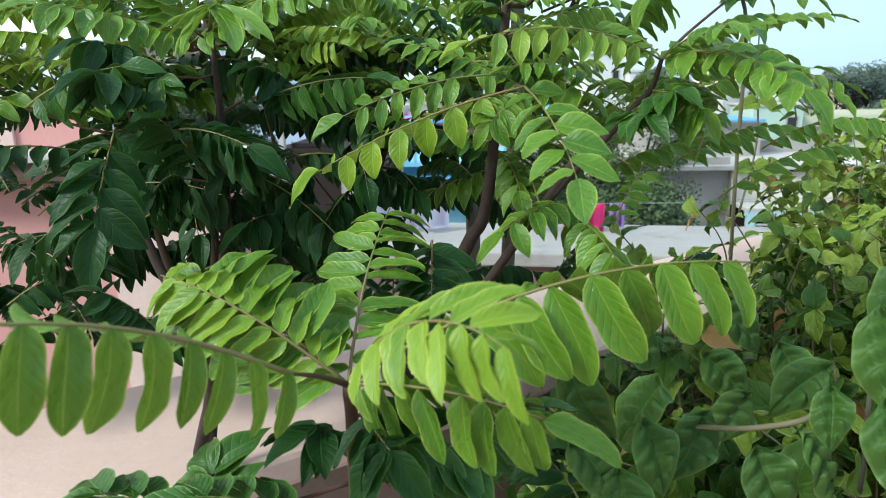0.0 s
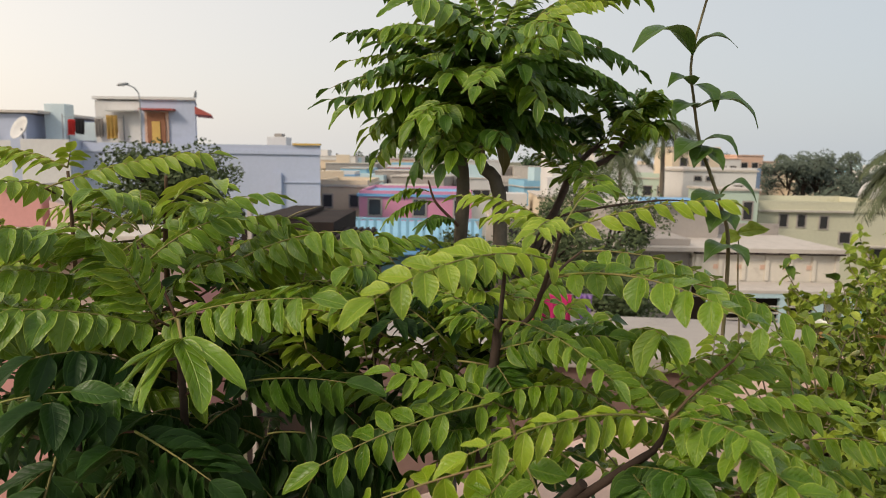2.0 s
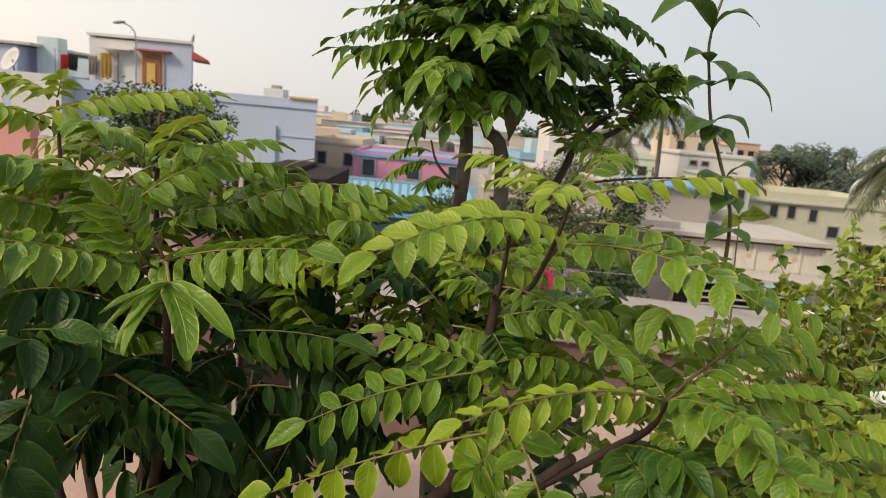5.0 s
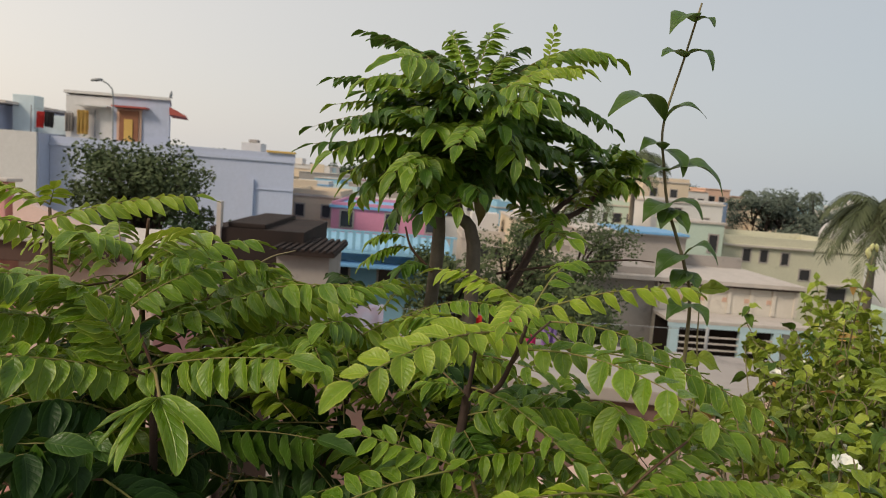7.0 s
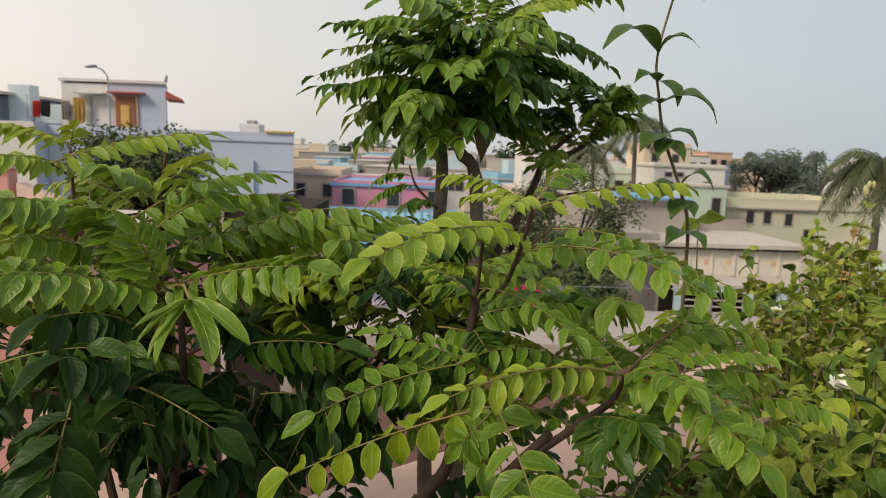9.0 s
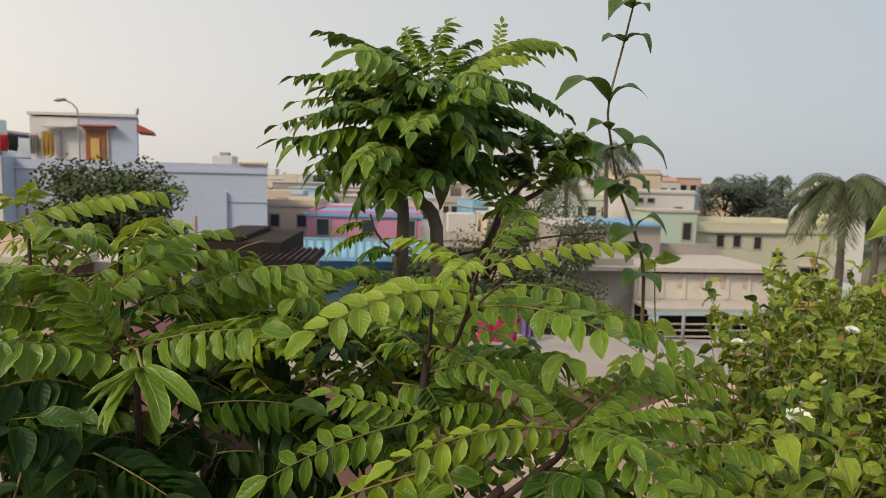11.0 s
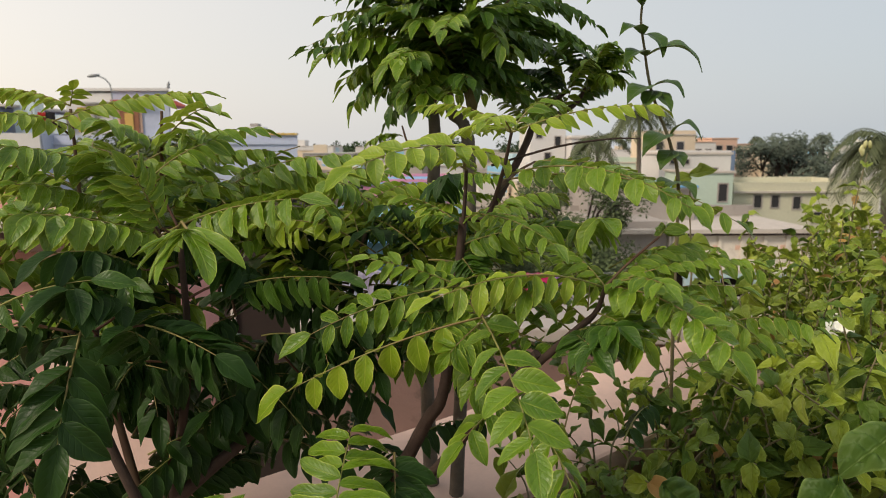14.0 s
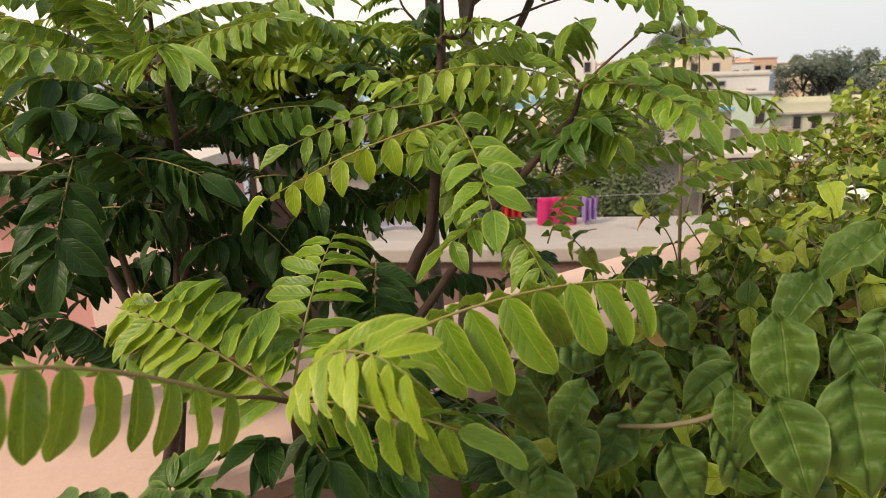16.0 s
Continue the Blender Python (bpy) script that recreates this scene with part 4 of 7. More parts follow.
clay_pot((1.30, 1.45, 0), 0.19, 0.32)

# ---- the curry leaf plants ----
stem_tree = thing("curry_plant", "young curry leaf plant with bright green fronds", "plant", (0.12, 0.84, 0.255), 0, "curry plants in pots")
left_tree = thing("curry_plant", "bushy dark green curry leaf plant", "plant", (-0.24, 0.62, 0.255), 0, "curry plants in pots")
sapling = thing("curry_plant", "small curry leaf plant with light green fronds", "plant", (0.02, 0.42, 0.22), 0, "curry plants in pots")
crown_tree = thing("curry_tree", "tall curry leaf tree with a dense round crown", "tree", (0.08, 0.90, 0.255), 0, "curry plants in pots")

stem(stem_tree, "trunk", [(0.120, 0.840, 0.250), (0.060, 0.800, 0.700), (-0.012, 0.730, 1.034), (0.034, 0.690, 1.135), (0.059, 0.665, 1.195), (0.073, 0.650, 1.224), (0.081, 0.630, 1.287), (0.090, 0.620, 1.388)], 0.0100, 0.0034, bark_dark, 10)
stem(stem_tree, "leader", [(0.090, 0.620, 1.388), (0.108, 0.610, 1.390), (0.118, 0.590, 1.426), (0.122, 0.574, 1.455)], 0.0022, 0.0012, bark_dark, 8)
stem(stem_tree, "branch", [(0.089, 0.622, 1.371), (0.091, 0.610, 1.411), (0.091, 0.600, 1.427)], 0.0018, 0.0011, bark_dark, 8)
stem(stem_tree, "branch", [(0.027, 0.700, 1.088), (0.072, 0.665, 1.154), (0.146, 0.585, 1.285)], 0.0052, 0.0036, bark_dark, 10)
stem(stem_tree, "branch", [(0.116, 0.617, 1.233), (0.169, 0.565, 1.307), (0.183, 0.555, 1.325), (0.188, 0.550, 1.345)], 0.0034, 0.0014, bark_dark, 8)
stem(stem_tree, "branch", [(0.188, 0.550, 1.345), (0.204, 0.555, 1.360), (0.229, 0.560, 1.380)], 0.0011, 0.0008, twig_red, 6)
stem(stem_tree, "branch", [(0.081, 0.630, 1.313), (0.094, 0.600, 1.328), (0.098, 0.530, 1.329)], 0.0018, 0.0011, twig_red, 6)
stem(left_tree, "trunk", [(-0.24, 0.62, 0.25), (-0.22, 0.66, 0.8), (-0.19, 0.70, 1.1), (-0.16, 0.68, 1.25), (-0.151, 0.655, 1.375)], 0.008, 0.0025, bark_dark)
stem(left_tree, "branch", [(-0.20, 0.69, 1.05), (-0.21, 0.78, 1.25), (-0.22, 0.80, 1.40), (-0.201, 0.763, 1.48)], 0.005, 0.0014, twig_red)
stem(left_tree, "branch", [(-0.20, 0.68, 1.05), (-0.28, 0.76, 1.25), (-0.295, 0.773, 1.483)], 0.005, 0.0014, twig_red)
stem(left_tree, "branch", [(-0.21, 0.67, 0.98), (-0.16, 0.60, 1.10), (-0.20, 0.60, 1.22), (-0.205, 0.61, 1.30)], 0.007, 0.002, bark_dark)
stem(left_tree, "branch", [(-0.19, 0.70, 1.1), (-0.05, 0.76, 1.22), (0.0, 0.74, 1.36)], 0.007, 0.002, bark_dark)
stem(sapling, "trunk", [(0.02, 0.42, 0.21), (0.0, 0.44, 0.7), (-0.002, 0.425, 1.0), (0.000, 0.415, 1.138), (0.002, 0.400, 1.185)], 0.007, 0.003, twig_red)
stem(crown_tree, "trunk", [(0.08, 0.90, 0.25), (0.10, 0.97, 0.9), (0.121, 1.000, 1.411), (0.094, 1.000, 1.496), (0.090, 1.000, 1.566), (0.100, 1.000, 1.622)], 0.0115, 0.005, bark_grey)
stem(crown_tree, "trunk", [(0.09, 0.93, 0.6), (0.06, 1.03, 1.1), (0.073, 1.020, 1.436), (0.069, 1.020, 1.516), (0.081, 1.020, 1.595)], 0.012, 0.005, bark_grey)
stem(crown_tree, "limb", [(0.12, 1.0, 1.30), (0.199, 1.060, 1.432), (0.227, 1.100, 1.483), (0.257, 1.120, 1.513), (0.280, 1.130, 1.530)], 0.0065, 0.003, bark_dark)
stem(crown_tree, "limb", [(0.227, 1.100, 1.483), (0.260, 1.110, 1.493), (0.296, 1.130, 1.513), (0.317, 1.140, 1.552)], 0.0055, 0.0025, bark_dark)
stem(crown_tree, "twig", [(0.067, 0.990, 1.417), (0.039, 0.980, 1.446), (0.029, 0.980, 1.473)], 0.0022, 0.0011, twig_red)
stem(crown_tree, "twig", [(0.15, 0.99, 1.42), (0.229, 0.94, 1.445), (0.30, 0.94, 1.455), (0.335, 0.94, 1.455)], 0.0018, 0.0008, bark_dark)
stem(crown_tree, "twig", [(0.155, 1.020, 1.619), (0.177, 1.030, 1.646), (0.193, 1.030, 1.678)], 0.0022, 0.0009, twig_red)

def hanging_frond(tree, base, tip, count, leaf, material):
    """A level frond whose leaflets hang from one side of the stalk; those of the other side point away and down."""
    base, tip = Vector(base), Vector(tip)
    along = (tip - base).normalized()
    away = Vector((-along.y, along.x, 0)).normalized()
    if away.y < 0:
        away = -away
    rnd = random.Random(77)
    bm = bmesh.new()
    line = [base.lerp(tip, k / 10) + Vector((0, 0, 0.010 * math.sin(math.pi * k / 10))) for k in range(11)]
    tube(bm, line, [0.0012 * (1 - 0.06 * k) for k in range(11)], 6)
    ob = part("frond", bm, rachis_green, tree)
    ob.matrix_parent_inverse = tree.matrix_world.inverted()
    for k in range(count):
        q = 10 * (0.03 + 0.94 * k / (count - 1))
        p = line[min(int(q), 9)].lerp(line[min(int(q), 9) + 1], q - int(q))
        size = leaf * (0.72 + 0.33 * math.sin(math.pi * min(1.0, 0.1 + 0.8 * k / count))) * rnd.uniform(0.94, 1.06)
        for d, wide, long in ((Vector((0, 0, -1)) - away * 0.22 + along * rnd.uniform(0.05, 0.22), along - away * 0.18, 1.0), (away * 0.95 + Vector((0, 0, -0.30)) + along * 0.35, along, 0.8)):
            o = new("leaflet", CURRY_MESH[material.name][9 + rnd.randrange(4)])
            o.parent = ob
            m = leaf_pose(p, d, wide + Vector((rnd.uniform(-.08, .08), rnd.uniform(-.08, .08), 0)), size * long)
            o.matrix_basis = m if (m.to_3x3() @ Vector((0, 0, 1))).y < 0 else m @ Matrix.Diagonal((1, -1, -1, 1))
    return ob


def spray(tree, base, back, ways, leaf, material):
    """The drooping end of a frond: a stalk and long leaflets that spread from its end."""
    bm = bmesh.new()
    tube(bm, [Vector(back), (Vector(base) + Vector(back)) / 2 + Vector((0, 0, 0.006)), Vector(base)], [0.0015, 0.0013, 0.001], 5)
    ob = part("frond", bm, rachis_green, tree)
    ob.matrix_parent_inverse = tree.matrix_world.inverted()
    for k, d in enumerate(ways):
        d = Vector(d)
        o = new("leaflet", CURRY_MESH[material.name][9 + k % 4])
        o.parent = ob
        m = leaf_pose(Vector(base), d, d.cross(Vector((-0.45 if d.x < -0.1 else 0.3, -0.35, 1))), leaf * d.length) @ Matrix.Diagonal((1, (0.42, 0.44, 0.46, 0.56, 0.86, 0.74)[k], 0.8, 1))
        o.matrix_basis = m if (m.to_3x3() @ Vector((0, 0, 1))).z > 0 else m @ Matrix.Diagonal((1, -1, -1, 1))
    return ob


spray(left_tree, (-0.111, 0.564, 1.386), (-0.151, 0.652, 1.376),
      [(-0.60, -0.36, -0.22), (-0.53, -0.48, -0.30), (-0.42, -0.60, -0.40), (-0.24, -0.72, -0.50), (0.54, -0.70, -0.48), (0.86, -0.34, -0.28)], 0.055, leaf_mid)
# the fronds, one after another
frond(stem_tree, (0.122, 0.574, 1.455), (0.254, 0.602, 1.472), 0.010, 25, 9, 0.0176, leaf_young, face=(0, -0.3, 0.95), lean=0.45)
frond(stem_tree, (0.122, 0.574, 1.455), (0.050, 0.610, 1.473), 0.010, 22, 9, 0.0163, leaf_young, lean=0.45)
frond(stem_tree, (0.122, 0.574, 1.455), (0.077, 0.690, 1.450), 0.008, 20, 8, 0.0167, leaf_young, lean=0.45)
frond(stem_tree, (0.122, 0.574, 1.455), (0.183, 0.680, 1.473), 0.016, 15, 7, 0.0180, leaf_mid, lean=0.45)
frond(stem_tree, (0.122, 0.574, 1.455), (0.092, 0.500, 1.455), 0.010, 20, 7, 0.0150, leaf_young, lean=0.45)
frond(stem_tree, (0.124, 0.600, 1.433), (0.008, 0.468, 1.427), 0.016, 28, 9, 0.0207, leaf_young, face=(0.1, -0.3, 0.95), lean=0.35, far=5, broad=True)
frond(stem_tree, (0.154, 0.660, 1.432), (0.300, 0.630, 1.379), 0.020, 22, 9, 0.0211, leaf_mid, face=(0, -0.4, 0.9), broad=True, lean=0.3)
frond(stem_tree, (0.121, 0.600, 1.423), (0.248, 0.500, 1.390), 0.024, 32, 9, 0.0211, leaf_mid, face=(0, -0.45, 0.9), broad=True, lean=0.3, far=10)
frond(stem_tree, (0.127, 0.620, 1.419), (0.318, 0.600, 1.377), 0.022, 26, 10, 0.0211, leaf_mid, face=(0, -0.4, 0.9), broad=True, lean=0.35)
frond(stem_tree, (0.090, 0.620, 1.388), (0.154, 0.500, 1.372), 0.014, 18, 8, 0.0167, leaf_mid, face=(0, -0.4, 0.9), lean=0.4)
frond(stem_tree, (0.188, 0.550, 1.344), (0.041, 0.470, 1.345), 0.018, 58, 9, 0.0205, leaf_young, face=(0, -0.15, 0.98), lean=0.25, far=12)
frond(stem_tree, (0.102, 0.600, 1.328), (0.001, 0.587, 1.362), 0.008, 12, 9, 0.0176, leaf_mid, face=(0, -0.5, 0.85), lean=0.5)
frond(stem_tree, (0.098, 0.530, 1.329), (0.117, 0.400, 1.275), 0.008, 8, 6, 0.0262, leaf_mid, face=(0, -0.85, 0.5), broad=True)
frond(stem_tree, (0.098, 0.530, 1.329), (-0.062, 0.534, 1.262), 0.010, 58, 7, 0.0270, leaf_young, face=(0.1, -0.45, 0.9), lean=0.12, far=20, broad=True, tip_leaf=1.35)
frond(stem_tree, (0.084, 0.590, 1.338), (-0.042, 0.545, 1.302), 0.010, 40, 8, 0.0230, leaf_mid, face=(0, -0.5, 0.85), lean=0.3, far=10, tip_leaf=1.25)
frond(stem_tree, (0.099, 0.540, 1.323), (0.064, 0.520, 1.291), 0.008, 16, 7, 0.0194, leaf_mid, face=(0, -0.85, 0.5))
frond(stem_tree, (0.188, 0.550, 1.345), (0.251, 0.450, 1.311), 0.018, 28, 9, 0.0211, leaf_mid, face=(0, -0.5, 0.85), broad=True, lean=0.35, far=10)
frond(stem_tree, (0.188, 0.550, 1.345), (0.291, 0.500, 1.308), 0.018, 24, 10, 0.0194, leaf_mid, face=(0, -0.5, 0.85), lean=0.4)
frond(stem_tree, (0.188, 0.550, 1.345), (0.294, 0.520, 1.365), 0.010, 14, 11, 0.0158, leaf_mid, lean=0.5)
frond(stem_tree, (0.229, 0.560, 1.380), (0.246, 0.570, 1.388), 0.004, 18, 6, 0.0150, leaf_mid, lean=0.45)
frond(stem_tree, (0.188, 0.550, 1.345), (0.274, 0.580, 1.371), 0.010, 20, 9, 0.0167, leaf_mid, lean=0.45)
frond(stem_tree, (0.188, 0.550, 1.345), (0.153, 0.600, 1.369), 0.008, 20, 7, 0.0167, leaf_mid, lean=0.45)
frond(stem_tree, (0.188, 0.550, 1.345), (0.212, 0.470, 1.356), 0.010, 22, 7, 0.0176, leaf_mid, face=(0, -0.4, 0.9), lean=0.4)
frond(stem_tree, (0.169, 0.565, 1.307), (0.195, 0.500, 1.322), 0.010, 25, 7, 0.0246, leaf_deep, face=(0, -0.6, 0.8))
frond(stem_tree, (0.169, 0.565, 1.307), (0.178, 0.500, 1.304), 0.010, 20, 7, 0.0246, leaf_deep, face=(0, -0.85, 0.5))
frond(stem_tree, (0.183, 0.555, 1.325), (0.221, 0.520, 1.294), 0.012, 20, 7, 0.0238, leaf_mid, face=(0, -0.8, 0.6))
frond(stem_tree, (0.087, 0.625, 1.357), (0.111, 0.600, 1.324), 0.006, 14, 8, 0.0185, leaf_deep, face=(0, -0.85, 0.5))
frond(stem_tree, (0.086, 0.625, 1.343), (0.140, 0.640, 1.358), 0.010, 20, 7, 0.0211, leaf_deep)
frond(stem_tree, (0.087, 0.625, 1.361), (0.159, 0.680, 1.369), 0.012, 22, 8, 0.0211, leaf_deep)
frond(stem_tree, (0.089, 0.620, 1.381), (0.040, 0.620, 1.380), 0.010, 25, 7, 0.0185, leaf_mid, lean=0.45)
frond(stem_tree, (0.089, 0.620, 1.381), (0.015, 0.680, 1.397), 0.012, 25, 8, 0.0194, leaf_mid, lean=0.45)
frond(stem_tree, (0.091, 0.600, 1.427), (0.022, 0.620, 1.427), 0.012, 25, 8, 0.0185, leaf_mid, lean=0.45)
frond(stem_tree, (0.091, 0.600, 1.427), (0.062, 0.520, 1.435), 0.010, 25, 7, 0.0176, leaf_young, lean=0.45)
frond(stem_tree, (0.081, 0.630, 1.313), (0.025, 0.600, 1.328), 0.010, 25, 7, 0.0229, leaf_deep)
frond(stem_tree, (0.081, 0.630, 1.313), (0.048, 0.580, 1.300), 0.010, 25, 7, 0.0229, leaf_deep)
frond(stem_tree, (0.088, 0.622, 1.365), (0.185, 0.600, 1.381), 0.010, 25, 9, 0.0215, leaf_mid, face=(0, -0.6, 0.8), lean=0.35)
frond(stem_tree, (0.087, 0.625, 1.357), (0.193, 0.660, 1.381), 0.010, 25, 8, 0.0215, leaf_deep, face=(0, -0.6, 0.8), lean=0.35)
stem(stem_tree, "twig", [(0.118, 0.589, 1.427), (0.121, 0.595, 1.434), (0.124, 0.600, 1.433)], 0.0014, 0.0009, twig_red, 6, 4)
stem(stem_tree, "twig", [(0.114, 0.600, 1.409), (0.134, 0.630, 1.424), (0.154, 0.660, 1.432)], 0.0014, 0.0009, twig_red, 6, 4)
stem(stem_tree, "twig", [(0.117, 0.593, 1.420), (0.119, 0.597, 1.425), (0.121, 0.600, 1.423)], 0.0014, 0.0009, twig_red, 6, 4)
stem(stem_tree, "twig", [(0.114, 0.599, 1.410), (0.121, 0.609, 1.418), (0.127, 0.620, 1.419)], 0.0014, 0.0009, twig_red, 6, 4)
stem(stem_tree, "twig", [(0.094, 0.599, 1.328), (0.098, 0.600, 1.332), (0.102, 0.600, 1.328)], 0.0014, 0.0009, twig_red, 6, 4)
frond(left_tree, (-0.17, 0.659, 1.369), (-0.259, 0.685, 1.435), 0.018, 12, 9, 0.028, leaf_mid, face=(0.4, -0.4, 0.8))
frond(left_tree, (-0.17, 0.659, 1.369), (-0.013, 0.593, 1.406), 0.012, 24, 10, 0.027, leaf_mid, face=(0, -0.55, 0.85), lean=0.1, broad=True)
frond(left_tree, (-0.17, 0.659, 1.369), (-0.281, 0.579, 1.393), 0.012, 18, 10, 0.03, leaf_mid, face=(0, -0.5, 0.85), lean=0.1, broad=True)
frond(left_tree, (-0.293, 0.734, 1.469), (-0.153, 0.823, 1.501), 0.01, 25, 12, 0.024, leaf_young, face=(0, -0.4, 0.9))
frond(left_tree, (-0.222, 0.8, 1.44), (-0.111, 0.656, 1.479), 0.012, 22, 7, 0.03, leaf_young)
frond(left_tree, (-0.222, 0.8, 1.44), (-0.237, 0.683, 1.468), 0.012, 25, 8, 0.028, leaf_mid, face=(0, -0.4, 0.9))
frond(left_tree, (-0.222, 0.8, 1.44), (-0.13, 0.657, 1.456), 0.01, 35, 7, 0.03, leaf_mid)
frond(left_tree, (-0.295, 0.773, 1.486), (-0.399, 0.791, 1.502), 0.008, 30, 7, 0.026, leaf_young)
frond(left_tree, (-0.295, 0.773, 1.486), (-0.281, 0.756, 1.508), 0.004, 20, 3, 0.018, leaf_young)
frond(left_tree, (-0.291, 0.77, 1.465), (-0.339, 0.689, 1.472), 0.008, 32, 8, 0.025, leaf_young, face=(0, -0.6, 0.8))
frond(left_tree, (-0.228, 0.707, 1.426), (-0.286, 0.606, 1.444), 0.01, 32, 8, 0.032, leaf_mid, face=(0, -0.6, 0.8))
frond(left_tree, (-0.182, 0.682, 1.375), (-0.226, 0.629, 1.446), 0.02, 22, 8, 0.033, leaf_mid)
frond(left_tree, (-0.195, 0.711, 1.366), (-0.109, 0.69, 1.408), 0.02, 22, 8, 0.031, leaf_mid)
frond(left_tree, (-0.211, 0.712, 1.384), (-0.279, 0.603, 1.415), 0.012, 25, 9, 0.028, leaf_mid, face=(0, -0.4, 0.9))
frond(left_tree, (-0.160, 0.640, 1.379), (-0.172, 0.600, 1.438), 0.008, 14, 6, 0.0225, leaf_mid, face=(0.2, -0.75, 0.6), lean=0.45)
frond(left_tree, (-0.174, 0.660, 1.419), (-0.107, 0.700, 1.452), 0.012, 22, 7, 0.0230, leaf_mid, face=(0, -0.6, 0.8), lean=0.4)
frond(left_tree, (-0.147, 0.766, 1.388), (-0.03, 0.734, 1.415), 0.016, 30, 9, 0.028, leaf_mid)
frond(left_tree, (-0.161, 0.808, 1.4), (-0.077, 0.795, 1.432), 0.012, 35, 7, 0.028, leaf_mid)
frond(left_tree, (-0.097, 0.85, 1.398), (0.02, 0.817, 1.415), 0.012, 35, 8, 0.027, leaf_mid)
frond(left_tree, (-0.134, 0.783, 1.358), (-0.038, 0.687, 1.365), 0.012, 32, 9, 0.024, leaf_young, face=(0, -0.6, 0.8))
frond(left_tree, (-0.209, 0.596, 1.304), (-0.196, 0.512, 1.203), 0.008, 12, 5, 0.046, leaf_old_shaded, face=(0.30, -0.75, 0.60), lean=0.60)
frond(left_tree, (-0.176, 0.603, 1.323), (-0.212, 0.525, 1.335), 0.014, 40, 7, 0.038, leaf_old_shaded)
frond(left_tree, (-0.179, 0.646, 1.342), (-0.228, 0.549, 1.361), 0.014, 45, 8, 0.036, leaf_old_shaded)
frond(left_tree, (-0.161, 0.634, 1.266), (-0.161, 0.541, 1.318), 0.01, 40, 5, 0.034, leaf_old_shaded)
frond(left_tree, (-0.170, 0.620, 1.301), (-0.066, 0.556, 1.276), 0.010, 50, 8, 0.036, leaf_old_shaded, face=(0, -0.5, 0.85), far=15, lean=0.35)
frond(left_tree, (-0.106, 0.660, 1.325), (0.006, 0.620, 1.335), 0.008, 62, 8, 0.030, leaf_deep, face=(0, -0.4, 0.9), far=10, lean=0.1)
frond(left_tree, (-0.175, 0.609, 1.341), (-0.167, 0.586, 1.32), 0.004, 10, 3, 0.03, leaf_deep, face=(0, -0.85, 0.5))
frond(left_tree, (-0.192, 0.681, 1.278), (-0.084, 0.615, 1.268), 0.01, 50, 7, 0.04, leaf_old_shaded, face=(0, -0.6, 0.8))
frond(left_tree, (-0.001, 0.758, 1.297), (-0.107, 0.645, 1.329), 0.01, 45, 8, 0.034, leaf_old_shaded, face=(0, -0.6, 0.8))
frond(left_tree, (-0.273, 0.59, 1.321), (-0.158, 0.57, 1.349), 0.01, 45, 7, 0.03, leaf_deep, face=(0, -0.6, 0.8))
frond(left_tree, (-0.155, 0.535, 1.15), (-0.205, 0.506, 1.204), 0.012, 75, 9, 0.022, leaf_old_shaded)
frond(left_tree, (-0.128, 0.727, 1.281), (-0.161, 0.63, 1.237), 0.014, 60, 8, 0.034, leaf_old_shaded, loose=False)
frond(left_tree, (-0.1, 0.742, 1.253), (-0.109, 0.643, 1.2), 0.014, 60, 8, 0.034, leaf_old_shaded, loose=False)
frond(left_tree, (-0.05, 0.724, 1.281), (-0.016, 0.624, 1.228), 0.014, 60, 8, 0.034, leaf_old_shaded, loose=False)
frond(left_tree, (-0.151, 0.773, 1.318), (-0.042, 0.676, 1.294), 0.014, 60, 8, 0.034, leaf_old_shaded, loose=False)
frond(left_tree, (-0.144, 0.703, 1.254), (-0.18, 0.621, 1.309), 0.014, 60, 8, 0.034, leaf_old_shaded, loose=False)
frond(left_tree, (-0.084, 0.791, 1.314), (-0.002, 0.694, 1.289), 0.014, 60, 8, 0.034, leaf_old_shaded, loose=False)
frond(left_tree, (-0.107, 0.695, 1.211), (-0.139, 0.604, 1.208), 0.014, 60, 8, 0.034, leaf_old_shaded, loose=False)
frond(left_tree, (-0.05, 0.718, 1.237), (-0.074, 0.62, 1.19), 0.014, 60, 8, 0.034, leaf_old_shaded, loose=False)
frond(left_tree, (-0.164, 0.689, 1.291), (-0.199, 0.597, 1.279), 0.014, 60, 8, 0.034, leaf_old_shaded, loose=False)
frond(left_tree, (-0.203, 0.76, 1.356), (-0.088, 0.662, 1.328), 0.014, 60, 8, 0.034, leaf_old_shaded, loose=False)
frond(left_tree, (-0.019, 0.739, 1.253), (0.031, 0.642, 1.22), 0.014, 60, 8, 0.034, leaf_old_shaded, loose=False)
frond(left_tree, (-0.193, 0.664, 1.256), (-0.189, 0.569, 1.234), 0.014, 60, 8, 0.034, leaf_old_shaded, loose=False)
frond(left_tree, (-0.079, 0.709, 1.308), (-0.124, 0.626, 1.35), 0.014, 60, 8, 0.034, leaf_old_shaded, loose=False)
frond(left_tree, (-0.035, 0.75, 1.311), (-0.114, 0.734, 1.328), 0.008, 30, 7, 0.024, leaf_young)
frond(left_tree, (-0.027, 0.767, 1.299), (-0.094, 0.777, 1.339), 0.008, 30, 7, 0.024, leaf_young)
frond(sapling, (0.002, 0.400, 1.185), (0.007, 0.545, 1.249), 0.010, 8, 12, 0.037, leaf_mid, face=(0, -0.75, 0.65), oblong=True, lean=0.10, end_leaf=False)
hanging_frond(sapling, (-0.011, 0.350, 1.214), (-0.095, 0.262, 1.267), 10, 0.034, leaf_mid)
